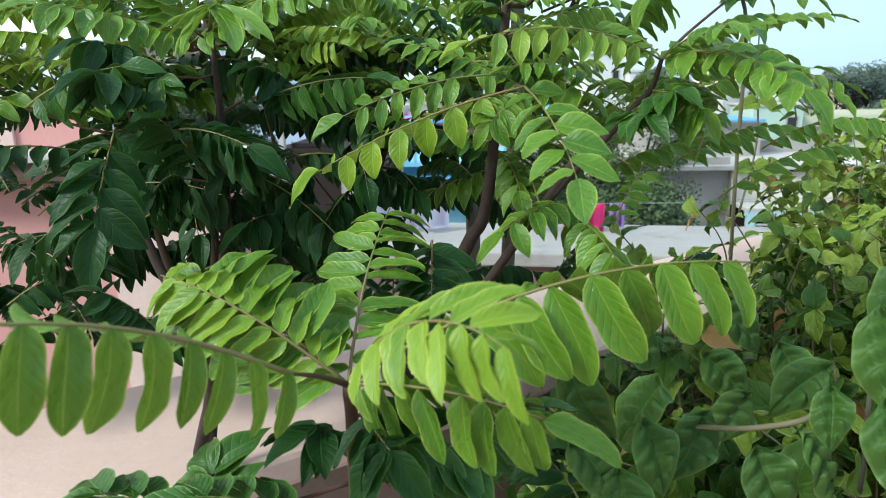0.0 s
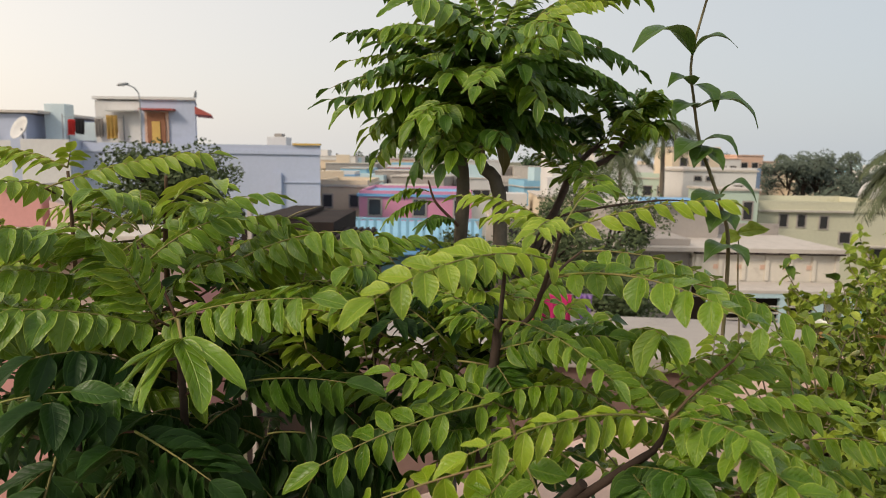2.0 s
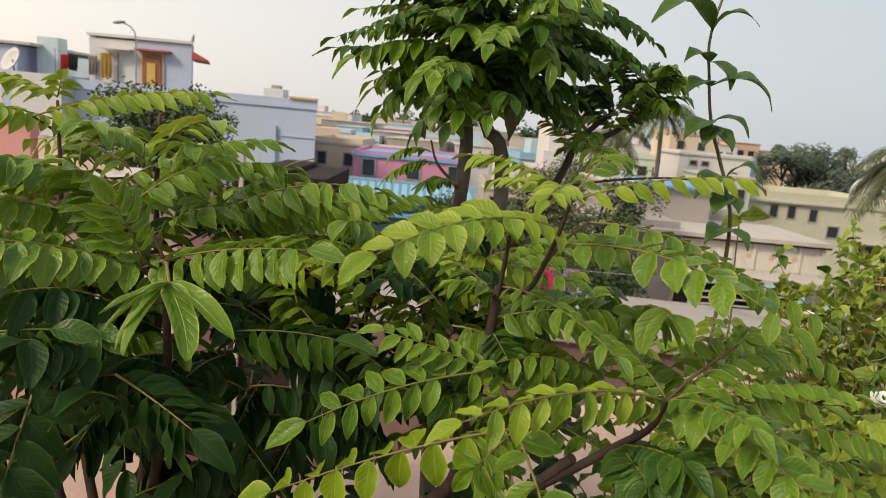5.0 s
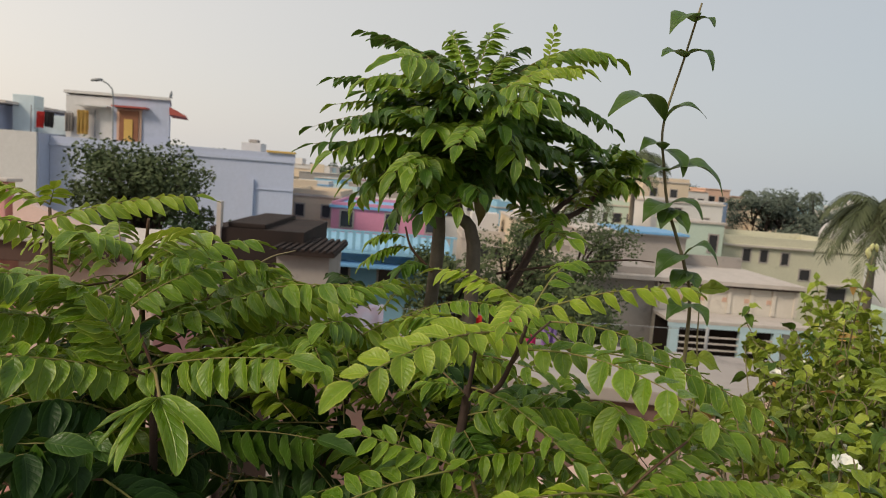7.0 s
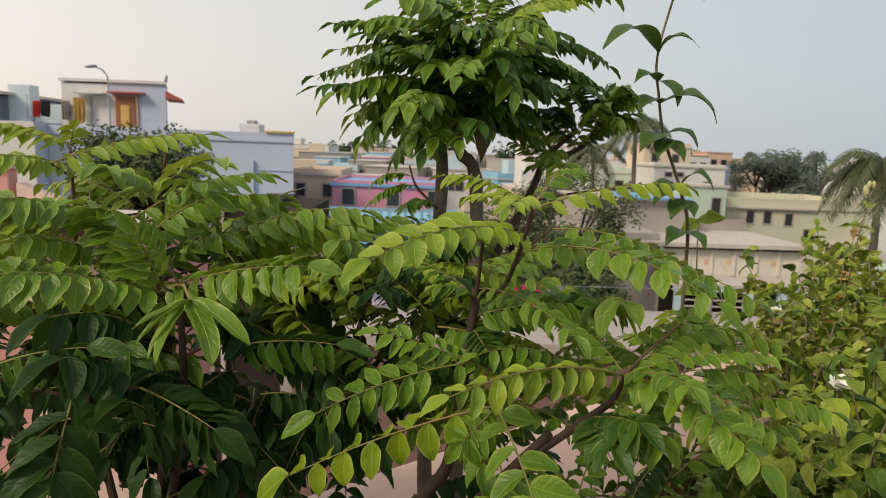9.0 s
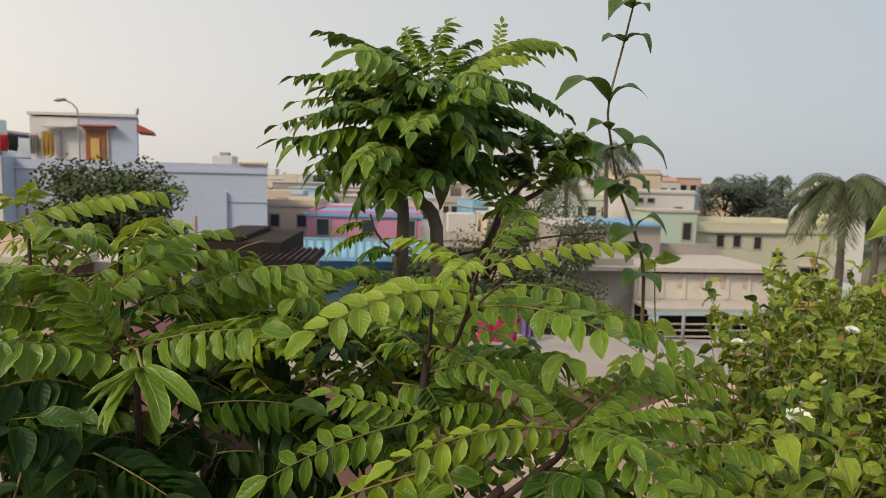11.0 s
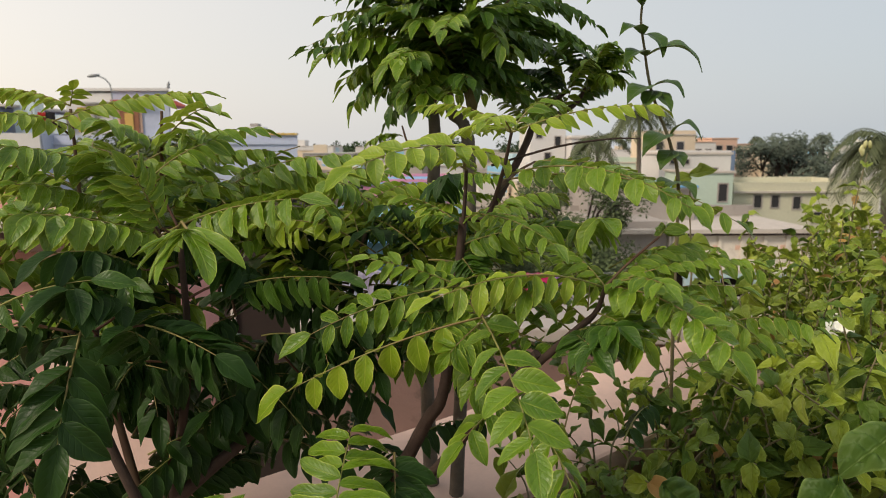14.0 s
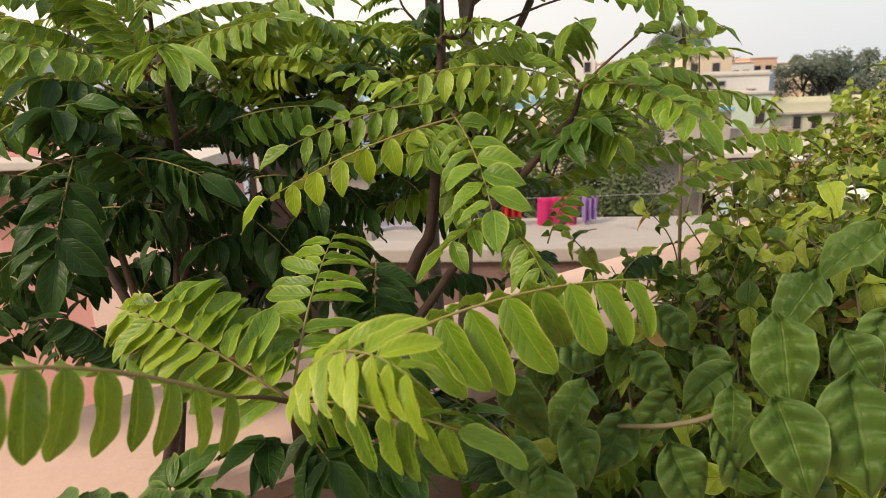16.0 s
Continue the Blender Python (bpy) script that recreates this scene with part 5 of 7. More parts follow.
frond(sapling, (0.002, 0.400, 1.185), (0.082, 0.290, 1.246), 0.034, 34, 10, 0.028, leaf_young, face=(0, -0.5, 0.85), oblong=True, far=8, end_leaf=False)
frond(sapling, (0.002, 0.400, 1.185), (0.208, 0.425, 1.241), 0.030, 42, 11, 0.047, leaf_mid, face=(-0.2, -0.55, 0.82), lean=0.18, oblong=True, far=38, end_leaf=False)
frond(sapling, (0.002, 0.400, 1.185), (0.122, 0.335, 1.189), 0.018, 45, 9, 0.034, leaf_mid, face=(0, -0.55, 0.83), oblong=True, lean=0.12, far=42)
frond(sapling, (0.002, 0.400, 1.185), (-0.120, 0.457, 1.232), 0.022, 14, 11, 0.040, leaf_mid, face=(0, -0.6, 0.8), oblong=True, lean=0.2)
frond(sapling, (0.002, 0.400, 1.185), (-0.098, 0.420, 1.237), 0.016, 22, 12, 0.030, leaf_young, face=(0.1, -0.55, 0.83), oblong=True, lean=0.3, end_leaf=False)
frond(sapling, (0.021, 0.436, 1.159), (0.128, 0.508, 1.18), 0.02, 30, 7, 0.034, leaf_old_shaded)
frond(sapling, (0.008, 0.392, 1.153), (0.087, 0.426, 1.111), 0.012, 25, 6, 0.036, leaf_deep, broad=True)
frond(sapling, (-0.069, 0.398, 1.108), (-0.105, 0.454, 1.128), 0.004, 8, 3, 0.038, leaf_deep, face=(0, -0.85, 0.5), broad=True)
frond(sapling, (-0.02, 0.4, 1.108), (-0.101, 0.363, 1.139), 0.01, 12, 5, 0.034, leaf_deep, broad=True)
frond(sapling, (-0.082, 0.38, 1.123), (-0.148, 0.36, 1.135), 0.01, 12, 5, 0.032, leaf_deep, broad=True)
frond(sapling, (0.02, 0.406, 1.124), (0.02, 0.446, 1.157), 0.004, 12, 4, 0.036, leaf_deep, face=(0, -0.85, 0.5))
frond(sapling, (0.053, 0.447, 1.119), (0.129, 0.476, 1.138), 0.01, 25, 5, 0.034, leaf_deep)
frond(sapling, (0.008, 0.398, 1.172), (0.045, 0.361, 1.146), 0.008, 10, 5, 0.034, leaf_old_shaded, face=(0, -0.85, 0.5))
frond(sapling, (-0.007, 0.412, 1.151), (-0.036, 0.381, 1.156), 0.008, 30, 5, 0.032, leaf_old_shaded)
frond(sapling, (0.036, 0.538, 1.227), (0.038, 0.482, 1.174), 0.008, 20, 6, 0.032, leaf_old_shaded, face=(0, -0.85, 0.5))
frond(crown_tree, (0.083, 1.000, 1.545), (-0.015, 0.950, 1.484), 0.030, 30, 9, 0.0300, leaf_mid, lean=0.4)
frond(crown_tree, (0.082, 0.990, 1.545), (0.023, 0.900, 1.479), 0.024, 28, 9, 0.0310, leaf_mid, lean=0.4)
frond(crown_tree, (0.079, 1.000, 1.541), (-0.055, 1.050, 1.488), 0.030, 30, 9, 0.0290, leaf_deep, lean=0.4)
frond(crown_tree, (0.086, 0.990, 1.538), (0.051, 0.880, 1.485), 0.016, 22, 8, 0.0310, leaf_mid, lean=0.4)
frond(crown_tree, (0.082, 1.000, 1.552), (-0.066, 0.980, 1.504), 0.032, 32, 10, 0.0300, leaf_mid, lean=0.4)
frond(crown_tree, (0.077, 1.020, 1.531), (-0.010, 1.020, 1.447), 0.024, 30, 9, 0.0280, leaf_deep, lean=0.4)
frond(crown_tree, (0.088, 0.980, 1.545), (0.022, 0.860, 1.523), 0.024, 28, 8, 0.0320, leaf_mid, lean=0.4)
frond(crown_tree, (0.100, 1.000, 1.546), (0.130, 0.940, 1.500), 0.018, 25, 7, 0.0290, leaf_deep, lean=0.4)
frond(crown_tree, (0.313, 1.140, 1.548), (0.331, 1.060, 1.593), 0.016, 27, 10, 0.0251, leaf_mid, lean=0.5)
frond(crown_tree, (0.313, 1.140, 1.546), (0.389, 1.120, 1.579), 0.018, 27, 10, 0.0251, leaf_mid, lean=0.5)
frond(crown_tree, (0.280, 1.130, 1.530), (0.305, 1.080, 1.574), 0.016, 27, 10, 0.0251, leaf_deep, lean=0.5)
frond(crown_tree, (0.280, 1.130, 1.530), (0.246, 1.150, 1.595), 0.016, 27, 10, 0.0251, leaf_mid, lean=0.5)
frond(crown_tree, (0.261, 1.120, 1.518), (0.196, 1.080, 1.531), 0.014, 31, 9, 0.0242, leaf_old_shaded, lean=0.5)
frond(crown_tree, (0.317, 1.140, 1.552), (0.247, 1.020, 1.584), 0.018, 27, 10, 0.0260, leaf_deep, lean=0.5)
frond(crown_tree, (0.313, 1.140, 1.540), (0.329, 1.050, 1.529), 0.018, 31, 9, 0.0242, leaf_mid, lean=0.5)
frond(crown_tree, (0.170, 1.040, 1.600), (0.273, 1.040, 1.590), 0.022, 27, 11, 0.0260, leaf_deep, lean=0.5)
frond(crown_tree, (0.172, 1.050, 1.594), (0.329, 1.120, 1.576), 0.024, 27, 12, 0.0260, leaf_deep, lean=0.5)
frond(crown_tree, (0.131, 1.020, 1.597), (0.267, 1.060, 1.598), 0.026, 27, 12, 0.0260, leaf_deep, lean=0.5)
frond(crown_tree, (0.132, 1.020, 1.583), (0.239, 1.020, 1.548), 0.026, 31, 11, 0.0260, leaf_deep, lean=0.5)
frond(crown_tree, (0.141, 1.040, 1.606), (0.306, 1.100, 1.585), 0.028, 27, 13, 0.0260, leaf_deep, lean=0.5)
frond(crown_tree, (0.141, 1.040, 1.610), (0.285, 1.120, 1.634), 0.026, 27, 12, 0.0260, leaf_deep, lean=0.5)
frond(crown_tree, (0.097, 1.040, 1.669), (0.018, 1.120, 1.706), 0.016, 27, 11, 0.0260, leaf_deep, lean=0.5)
frond(crown_tree, (0.122, 1.030, 1.661), (0.156, 1.060, 1.703), 0.012, 24, 9, 0.0242, leaf_mid, lean=0.5)
frond(crown_tree, (0.116, 1.030, 1.647), (0.218, 1.080, 1.680), 0.018, 27, 11, 0.0260, leaf_mid, lean=0.5)
frond(crown_tree, (0.093, 0.980, 1.593), (0.000, 0.900, 1.593), 0.024, 27, 10, 0.0298, leaf_mid, lean=0.5)
frond(crown_tree, (0.087, 0.980, 1.572), (-0.039, 0.950, 1.520), 0.030, 31, 11, 0.0288, leaf_mid, lean=0.5)
frond(crown_tree, (0.093, 0.980, 1.586), (0.044, 0.860, 1.571), 0.020, 24, 8, 0.0316, leaf_mid, lean=0.5)
frond(crown_tree, (0.113, 0.980, 1.594), (0.131, 0.860, 1.580), 0.022, 24, 8, 0.0316, leaf_deep, lean=0.5)
frond(crown_tree, (0.090, 1.000, 1.538), (0.062, 0.930, 1.488), 0.014, 20, 8, 0.0279, leaf_deep, lean=0.5)
frond(crown_tree, (0.127, 1.020, 1.554), (0.156, 0.980, 1.506), 0.018, 24, 8, 0.0279, leaf_deep, lean=0.5)
frond(crown_tree, (0.094, 0.970, 1.613), (-0.022, 0.860, 1.644), 0.040, 31, 10, 0.0391, leaf_mid, face=(0.25, -0.35, 0.9), lean=0.5)
frond(crown_tree, (0.095, 0.980, 1.610), (0.018, 0.900, 1.651), 0.020, 24, 9, 0.0279, leaf_young, face=(0.3, -0.4, 0.85), lean=0.5)
frond(crown_tree, (0.094, 1.030, 1.653), (-0.072, 1.140, 1.737), 0.020, 31, 14, 0.0279, leaf_deep, lean=0.5)
frond(crown_tree, (0.089, 1.000, 1.622), (-0.066, 0.970, 1.627), 0.034, 34, 12, 0.0316, leaf_mid, face=(0.1, -0.3, 0.95), lean=0.5)
frond(crown_tree, (0.087, 1.000, 1.604), (-0.102, 1.040, 1.613), 0.020, 24, 13, 0.0242, leaf_mid, lean=0.5)
frond(crown_tree, (0.085, 1.020, 1.599), (-0.135, 1.140, 1.589), 0.022, 31, 14, 0.0251, leaf_deep, lean=0.5)
frond(crown_tree, (0.088, 1.000, 1.580), (-0.085, 1.000, 1.584), 0.018, 27, 13, 0.0242, leaf_mid, lean=0.5)
frond(crown_tree, (0.085, 1.000, 1.563), (-0.086, 0.930, 1.537), 0.034, 37, 12, 0.0335, leaf_mid, face=(0, -0.35, 0.93), lean=0.5)
frond(crown_tree, (0.081, 0.980, 1.555), (-0.000, 0.870, 1.513), 0.030, 24, 9, 0.0316, leaf_mid, face=(-0.2, -0.6, 0.75), lean=0.5)
frond(crown_tree, (0.075, 1.000, 1.552), (-0.048, 0.980, 1.470), 0.035, 34, 11, 0.0288, leaf_mid, face=(-0.3, -0.3, 0.9), lean=0.5)
frond(crown_tree, (0.076, 0.980, 1.544), (0.010, 0.930, 1.463), 0.026, 27, 10, 0.0288, leaf_deep, face=(-0.4, -0.5, 0.75), lean=0.5)
frond(crown_tree, (0.082, 0.980, 1.538), (0.041, 0.900, 1.473), 0.018, 17, 9, 0.0279, leaf_deep, face=(-0.3, -0.8, 0.5), lean=0.5)
frond(crown_tree, (0.104, 1.030, 1.654), (0.141, 1.100, 1.760), 0.012, 27, 11, 0.0279, leaf_mid, lean=0.5)
frond(crown_tree, (0.101, 1.030, 1.654), (0.070, 1.100, 1.742), 0.016, 31, 10, 0.0298, leaf_mid, face=(-0.4, -0.2, 0.9), lean=0.5)
frond(crown_tree, (0.116, 1.040, 1.656), (0.187, 1.140, 1.735), 0.016, 31, 11, 0.0260, leaf_deep, lean=0.5)
frond(crown_tree, (0.123, 1.040, 1.656), (0.208, 1.160, 1.712), 0.014, 31, 11, 0.0260, leaf_deep, lean=0.5)
frond(crown_tree, (0.138, 1.040, 1.656), (0.337, 1.100, 1.706), 0.042, 39, 14, 0.0298, leaf_mid, lean=0.5)
frond(crown_tree, (0.102, 0.980, 1.620), (0.241, 0.920, 1.667), 0.026, 22, 14, 0.0242, leaf_young, face=(0, -0.35, 0.9), lean=0.5)
frond(crown_tree, (0.109, 0.980, 1.610), (0.194, 0.840, 1.600), 0.044, 31, 10, 0.0335, leaf_mid, face=(-0.15, -0.4, 0.9), lean=0.5)
frond(crown_tree, (0.109, 0.980, 1.607), (0.157, 0.840, 1.614), 0.020, 14, 8, 0.0316, leaf_mid, face=(-0.1, -0.7, 0.7), lean=0.5)
frond(crown_tree, (0.130, 1.020, 1.618), (0.334, 1.120, 1.615), 0.036, 34, 14, 0.0260, leaf_deep, lean=0.5)
frond(crown_tree, (0.132, 1.040, 1.628), (0.279, 1.160, 1.664), 0.024, 34, 12, 0.0260, leaf_deep, lean=0.5)
frond(crown_tree, (0.112, 1.000, 1.588), (0.151, 0.880, 1.531), 0.034, 31, 9, 0.0316, leaf_mid, face=(0.2, -0.4, 0.9), lean=0.5)
frond(crown_tree, (0.109, 1.000, 1.581), (0.215, 1.000, 1.571), 0.030, 34, 11, 0.0279, leaf_deep, lean=0.5)
frond(crown_tree, (0.190, 1.030, 1.664), (0.204, 1.030, 1.747), 0.003, 8, 9, 0.0130, leaf_young, face=(0, -0.8, 0.5), lean=0.5)
frond(crown_tree, (0.030, 0.980, 1.459), (-0.030, 0.970, 1.436), 0.012, 17, 9, 0.0186, leaf_mid, lean=0.5)
frond(crown_tree, (0.039, 0.980, 1.446), (-0.033, 0.960, 1.409), 0.014, 17, 9, 0.0186, leaf_mid, lean=0.5)
frond(crown_tree, (0.059, 0.980, 1.425), (0.013, 0.930, 1.407), 0.012, 20, 8, 0.0205, leaf_deep, lean=0.5)
frond(crown_tree, (0.313, 1.140, 1.548), (0.201, 1.080, 1.585), 0.020, 31, 10, 0.0251, leaf_deep, lean=0.5)
frond(crown_tree, (0.313, 1.140, 1.548), (0.251, 1.100, 1.596), 0.018, 31, 10, 0.0251, leaf_mid, lean=0.5)
frond(crown_tree, (0.317, 1.140, 1.552), (0.357, 1.100, 1.587), 0.016, 31, 10, 0.0251, leaf_deep, lean=0.5)
frond(crown_tree, (0.317, 1.140, 1.552), (0.368, 1.080, 1.557), 0.020, 34, 10, 0.0251, leaf_mid, lean=0.5)
frond(crown_tree, (0.317, 1.140, 1.552), (0.352, 1.200, 1.610), 0.014, 31, 9, 0.0251, leaf_deep, lean=0.5)
frond(crown_tree, (0.279, 1.130, 1.529), (0.188, 1.080, 1.550), 0.018, 34, 10, 0.0251, leaf_old_shaded, lean=0.5)
frond(crown_tree, (0.279, 1.130, 1.529), (0.226, 1.120, 1.560), 0.016, 31, 9, 0.0251, leaf_old_shaded, lean=0.5)
frond(crown_tree, (0.313, 1.140, 1.540), (0.382, 1.100, 1.523), 0.022, 34, 9, 0.0242, leaf_mid, lean=0.5)
frond(crown_tree, (0.220, 1.100, 1.473), (0.166, 1.050, 1.508), 0.010, 20, 8, 0.0223, leaf_mid, lean=0.5)
frond(crown_tree, (0.195, 1.050, 1.475), (0.236, 0.900, 1.470), 0.008, 10, 5, 0.0316, leaf_mid, face=(0, -0.45, 0.9), lean=0.5)
stem(left_tree, "twig", [(-0.151, 0.655, 1.370), (-0.155, 0.647, 1.373), (-0.160, 0.640, 1.379)], 0.0013, 0.0009, twig_red, 6, 4)
stem(left_tree, "twig", [(-0.151, 0.655, 1.375), (-0.162, 0.657, 1.399), (-0.174, 0.660, 1.419)], 0.0013, 0.0009, twig_red, 6, 4)
stem(left_tree, "twig", [(-0.152, 0.658, 1.359), (-0.161, 0.663, 1.363), (-0.17, 0.659, 1.369)], 0.0011, 0.0009, twig_red, 6, 4)
stem(left_tree, "twig", [(-0.293, 0.771, 1.454), (-0.293, 0.757, 1.46), (-0.293, 0.734, 1.469)], 0.0013, 0.0009, twig_red, 6, 4)
stem(left_tree, "twig", [(-0.213, 0.786, 1.43), (-0.217, 0.797, 1.434), (-0.222, 0.8, 1.44)], 0.0011, 0.0009, twig_red, 6, 4)
stem(left_tree, "twig", [(-0.213, 0.786, 1.43), (-0.221, 0.751, 1.424), (-0.228, 0.707, 1.426)], 0.0016, 0.0009, twig_red, 6, 4)
stem(left_tree, "twig", [(-0.17, 0.659, 1.369), (-0.176, 0.675, 1.371), (-0.182, 0.682, 1.375)], 0.0012, 0.0009, twig_red, 6, 4)
stem(left_tree, "twig", [(-0.174, 0.667, 1.371), (-0.184, 0.693, 1.366), (-0.195, 0.711, 1.366)], 0.0013, 0.0009, twig_red, 6, 4)
stem(left_tree, "twig", [(-0.195, 0.711, 1.366), (-0.203, 0.716, 1.374), (-0.211, 0.712, 1.384)], 0.0012, 0.0009, twig_red, 6, 4)
stem(left_tree, "twig", [(-0.195, 0.711, 1.366), (-0.171, 0.742, 1.373), (-0.147, 0.766, 1.388)], 0.0015, 0.0009, twig_red, 6, 4)
stem(left_tree, "twig", [(-0.147, 0.766, 1.388), (-0.154, 0.791, 1.391), (-0.161, 0.808, 1.4)], 0.0013, 0.0009, twig_red, 6, 4)
stem(left_tree, "twig", [(-0.161, 0.808, 1.4), (-0.129, 0.833, 1.395), (-0.097, 0.85, 1.398)], 0.0015, 0.0009, twig_red, 6, 4)
stem(left_tree, "twig", [(-0.216, 0.792, 1.344), (-0.175, 0.792, 1.347), (-0.134, 0.783, 1.358)], 0.0016, 0.0009, twig_red, 6, 4)
stem(left_tree, "twig", [(-0.204, 0.609, 1.296), (-0.206, 0.604, 1.302), (-0.209, 0.596, 1.304)], 0.0011, 0.0009, twig_red, 6, 4)
stem(left_tree, "twig", [(-0.205, 0.61, 1.3), (-0.19, 0.61, 1.31), (-0.176, 0.603, 1.323)], 0.0013, 0.0009, twig_red, 6, 4)
stem(left_tree, "twig", [(-0.153, 0.661, 1.344), (-0.166, 0.658, 1.341), (-0.179, 0.646, 1.342)], 0.0012, 0.0009, twig_red, 6, 4)
stem(left_tree, "twig", [(-0.159, 0.677, 1.266), (-0.16, 0.659, 1.264), (-0.161, 0.634, 1.266)], 0.0013, 0.0009, twig_red, 6, 4)
stem(left_tree, "twig", [(-0.199, 0.605, 1.280), (-0.185, 0.622, 1.297), (-0.170, 0.620, 1.301)], 0.0013, 0.0009, twig_red, 6, 4)
stem(left_tree, "twig", [(-0.155, 0.668, 1.310), (-0.130, 0.666, 1.323), (-0.106, 0.660, 1.325)], 0.0013, 0.0009, twig_red, 6, 4)
stem(left_tree, "twig", [(-0.176, 0.603, 1.323), (-0.175, 0.61, 1.331), (-0.175, 0.609, 1.341)], 0.0011, 0.0009, twig_red, 6, 4)
stem(left_tree, "twig", [(-0.158, 0.674, 1.281), (-0.175, 0.682, 1.278), (-0.192, 0.681, 1.278)], 0.0012, 0.0009, twig_red, 6, 4)
stem(left_tree, "twig", [(-0.025, 0.75, 1.29), (-0.013, 0.758, 1.292), (-0.001, 0.758, 1.297)], 0.0012, 0.0009, twig_red, 6, 4)
stem(left_tree, "twig", [(-0.22, 0.606, 1.299), (-0.247, 0.602, 1.307), (-0.273, 0.59, 1.321)], 0.0014, 0.0009, twig_red, 6, 4)
stem(left_tree, "twig", [(-0.175, 0.6, 1.145), (-0.165, 0.572, 1.144), (-0.155, 0.535, 1.15)], 0.0015, 0.0009, twig_red, 6, 4)
stem(left_tree, "twig", [(-0.159, 0.677, 1.266), (-0.144, 0.706, 1.27), (-0.128, 0.727, 1.281)], 0.0014, 0.0009, twig_red, 6, 4)
stem(left_tree, "twig", [(-0.067, 0.752, 1.205), (-0.084, 0.751, 1.226), (-0.1, 0.742, 1.253)], 0.0014, 0.0009, twig_red, 6, 4)
stem(left_tree, "twig", [(-0.031, 0.752, 1.272), (-0.041, 0.742, 1.275), (-0.05, 0.724, 1.281)], 0.0012, 0.0009, twig_red, 6, 4)
stem(left_tree, "twig", [(-0.128, 0.727, 1.281), (-0.14, 0.754, 1.296), (-0.151, 0.773, 1.318)], 0.0014, 0.0009, twig_red, 6, 4)
stem(left_tree, "twig", [(-0.16, 0.68, 1.25), (-0.152, 0.695, 1.251), (-0.144, 0.703, 1.254)], 0.0012, 0.0009, twig_red, 6, 4)
stem(left_tree, "twig", [(-0.148, 0.766, 1.312), (-0.116, 0.782, 1.31), (-0.084, 0.791, 1.314)], 0.0015, 0.0009, twig_red, 6, 4)
stem(left_tree, "twig", [(-0.102, 0.738, 1.175), (-0.105, 0.72, 1.19), (-0.107, 0.695, 1.211)], 0.0014, 0.0009, twig_red, 6, 4)
stem(left_tree, "twig", [(-0.044, 0.758, 1.238), (-0.047, 0.742, 1.235), (-0.05, 0.718, 1.237)], 0.0013, 0.0009, twig_red, 6, 4)
stem(left_tree, "twig", [(-0.169, 0.676, 1.28), (-0.167, 0.686, 1.285), (-0.164, 0.689, 1.291)], 0.0011, 0.0009, twig_red, 6, 4)
stem(left_tree, "twig", [(-0.189, 0.789, 1.348), (-0.196, 0.779, 1.351), (-0.203, 0.76, 1.356)], 0.0012, 0.0009, twig_red, 6, 4)
stem(left_tree, "twig", [(-0.038, 0.755, 1.255), (-0.028, 0.751, 1.253), (-0.019, 0.739, 1.253)], 0.0012, 0.0009, twig_red, 6, 4)
stem(left_tree, "twig", [(-0.16, 0.68, 1.25), (-0.176, 0.676, 1.251), (-0.193, 0.664, 1.256)], 0.0013, 0.0009, twig_red, 6, 4)
stem(left_tree, "twig", [(-0.05, 0.724, 1.281), (-0.065, 0.721, 1.292), (-0.079, 0.709, 1.308)], 0.0013, 0.0009, twig_red, 6, 4)
stem(left_tree, "twig", [(-0.019, 0.748, 1.308), (-0.027, 0.753, 1.308), (-0.035, 0.75, 1.311)], 0.0011, 0.0009, twig_red, 6, 4)
stem(left_tree, "twig", [(-0.017, 0.753, 1.292), (-0.022, 0.764, 1.295), (-0.027, 0.767, 1.299)], 0.0011, 0.0009, twig_red, 6, 4)
stem(sapling, "twig", [(0.002, 0.400, 1.185), (-0.005, 0.375, 1.201), (-0.011, 0.350, 1.214)], 0.0017, 0.0009, twig_red, 6, 4)
stem(sapling, "twig", [(-0.008, 0.438, 1.145), (0.007, 0.441, 1.15), (0.021, 0.436, 1.159)], 0.0012, 0.0009, twig_red, 6, 4)
stem(sapling, "twig", [(0.012, 0.437, 1.154), (0.01, 0.419, 1.151), (0.008, 0.392, 1.153)], 0.0013, 0.0009, twig_red, 6, 4)
stem(sapling, "twig", [(-0.007, 0.439, 1.104), (-0.038, 0.422, 1.102), (-0.069, 0.398, 1.108)], 0.0015, 0.0009, twig_red, 6, 4)
stem(sapling, "twig", [(-0.038, 0.418, 1.106), (-0.029, 0.413, 1.106), (-0.02, 0.4, 1.108)], 0.0012, 0.0009, twig_red, 6, 4)
stem(sapling, "twig", [(-0.069, 0.398, 1.108), (-0.076, 0.393, 1.114), (-0.082, 0.38, 1.123)], 0.0012, 0.0009, twig_red, 6, 4)
stem(sapling, "twig", [(-0.007, 0.439, 1.124), (0.007, 0.426, 1.122), (0.02, 0.406, 1.124)], 0.0013, 0.0009, twig_red, 6, 4)
stem(sapling, "twig", [(0.016, 0.411, 1.124), (0.035, 0.433, 1.119), (0.053, 0.447, 1.119)], 0.0014, 0.0009, twig_red, 6, 4)
stem(sapling, "twig", [(0.009, 0.4, 1.153), (0.008, 0.403, 1.162), (0.008, 0.398, 1.172)], 0.0011, 0.0009, twig_red, 6, 4)
stem(sapling, "twig", [(0.009, 0.407, 1.153), (0.001, 0.414, 1.151), (-0.007, 0.412, 1.151)], 0.0011, 0.0009, twig_red, 6, 4)
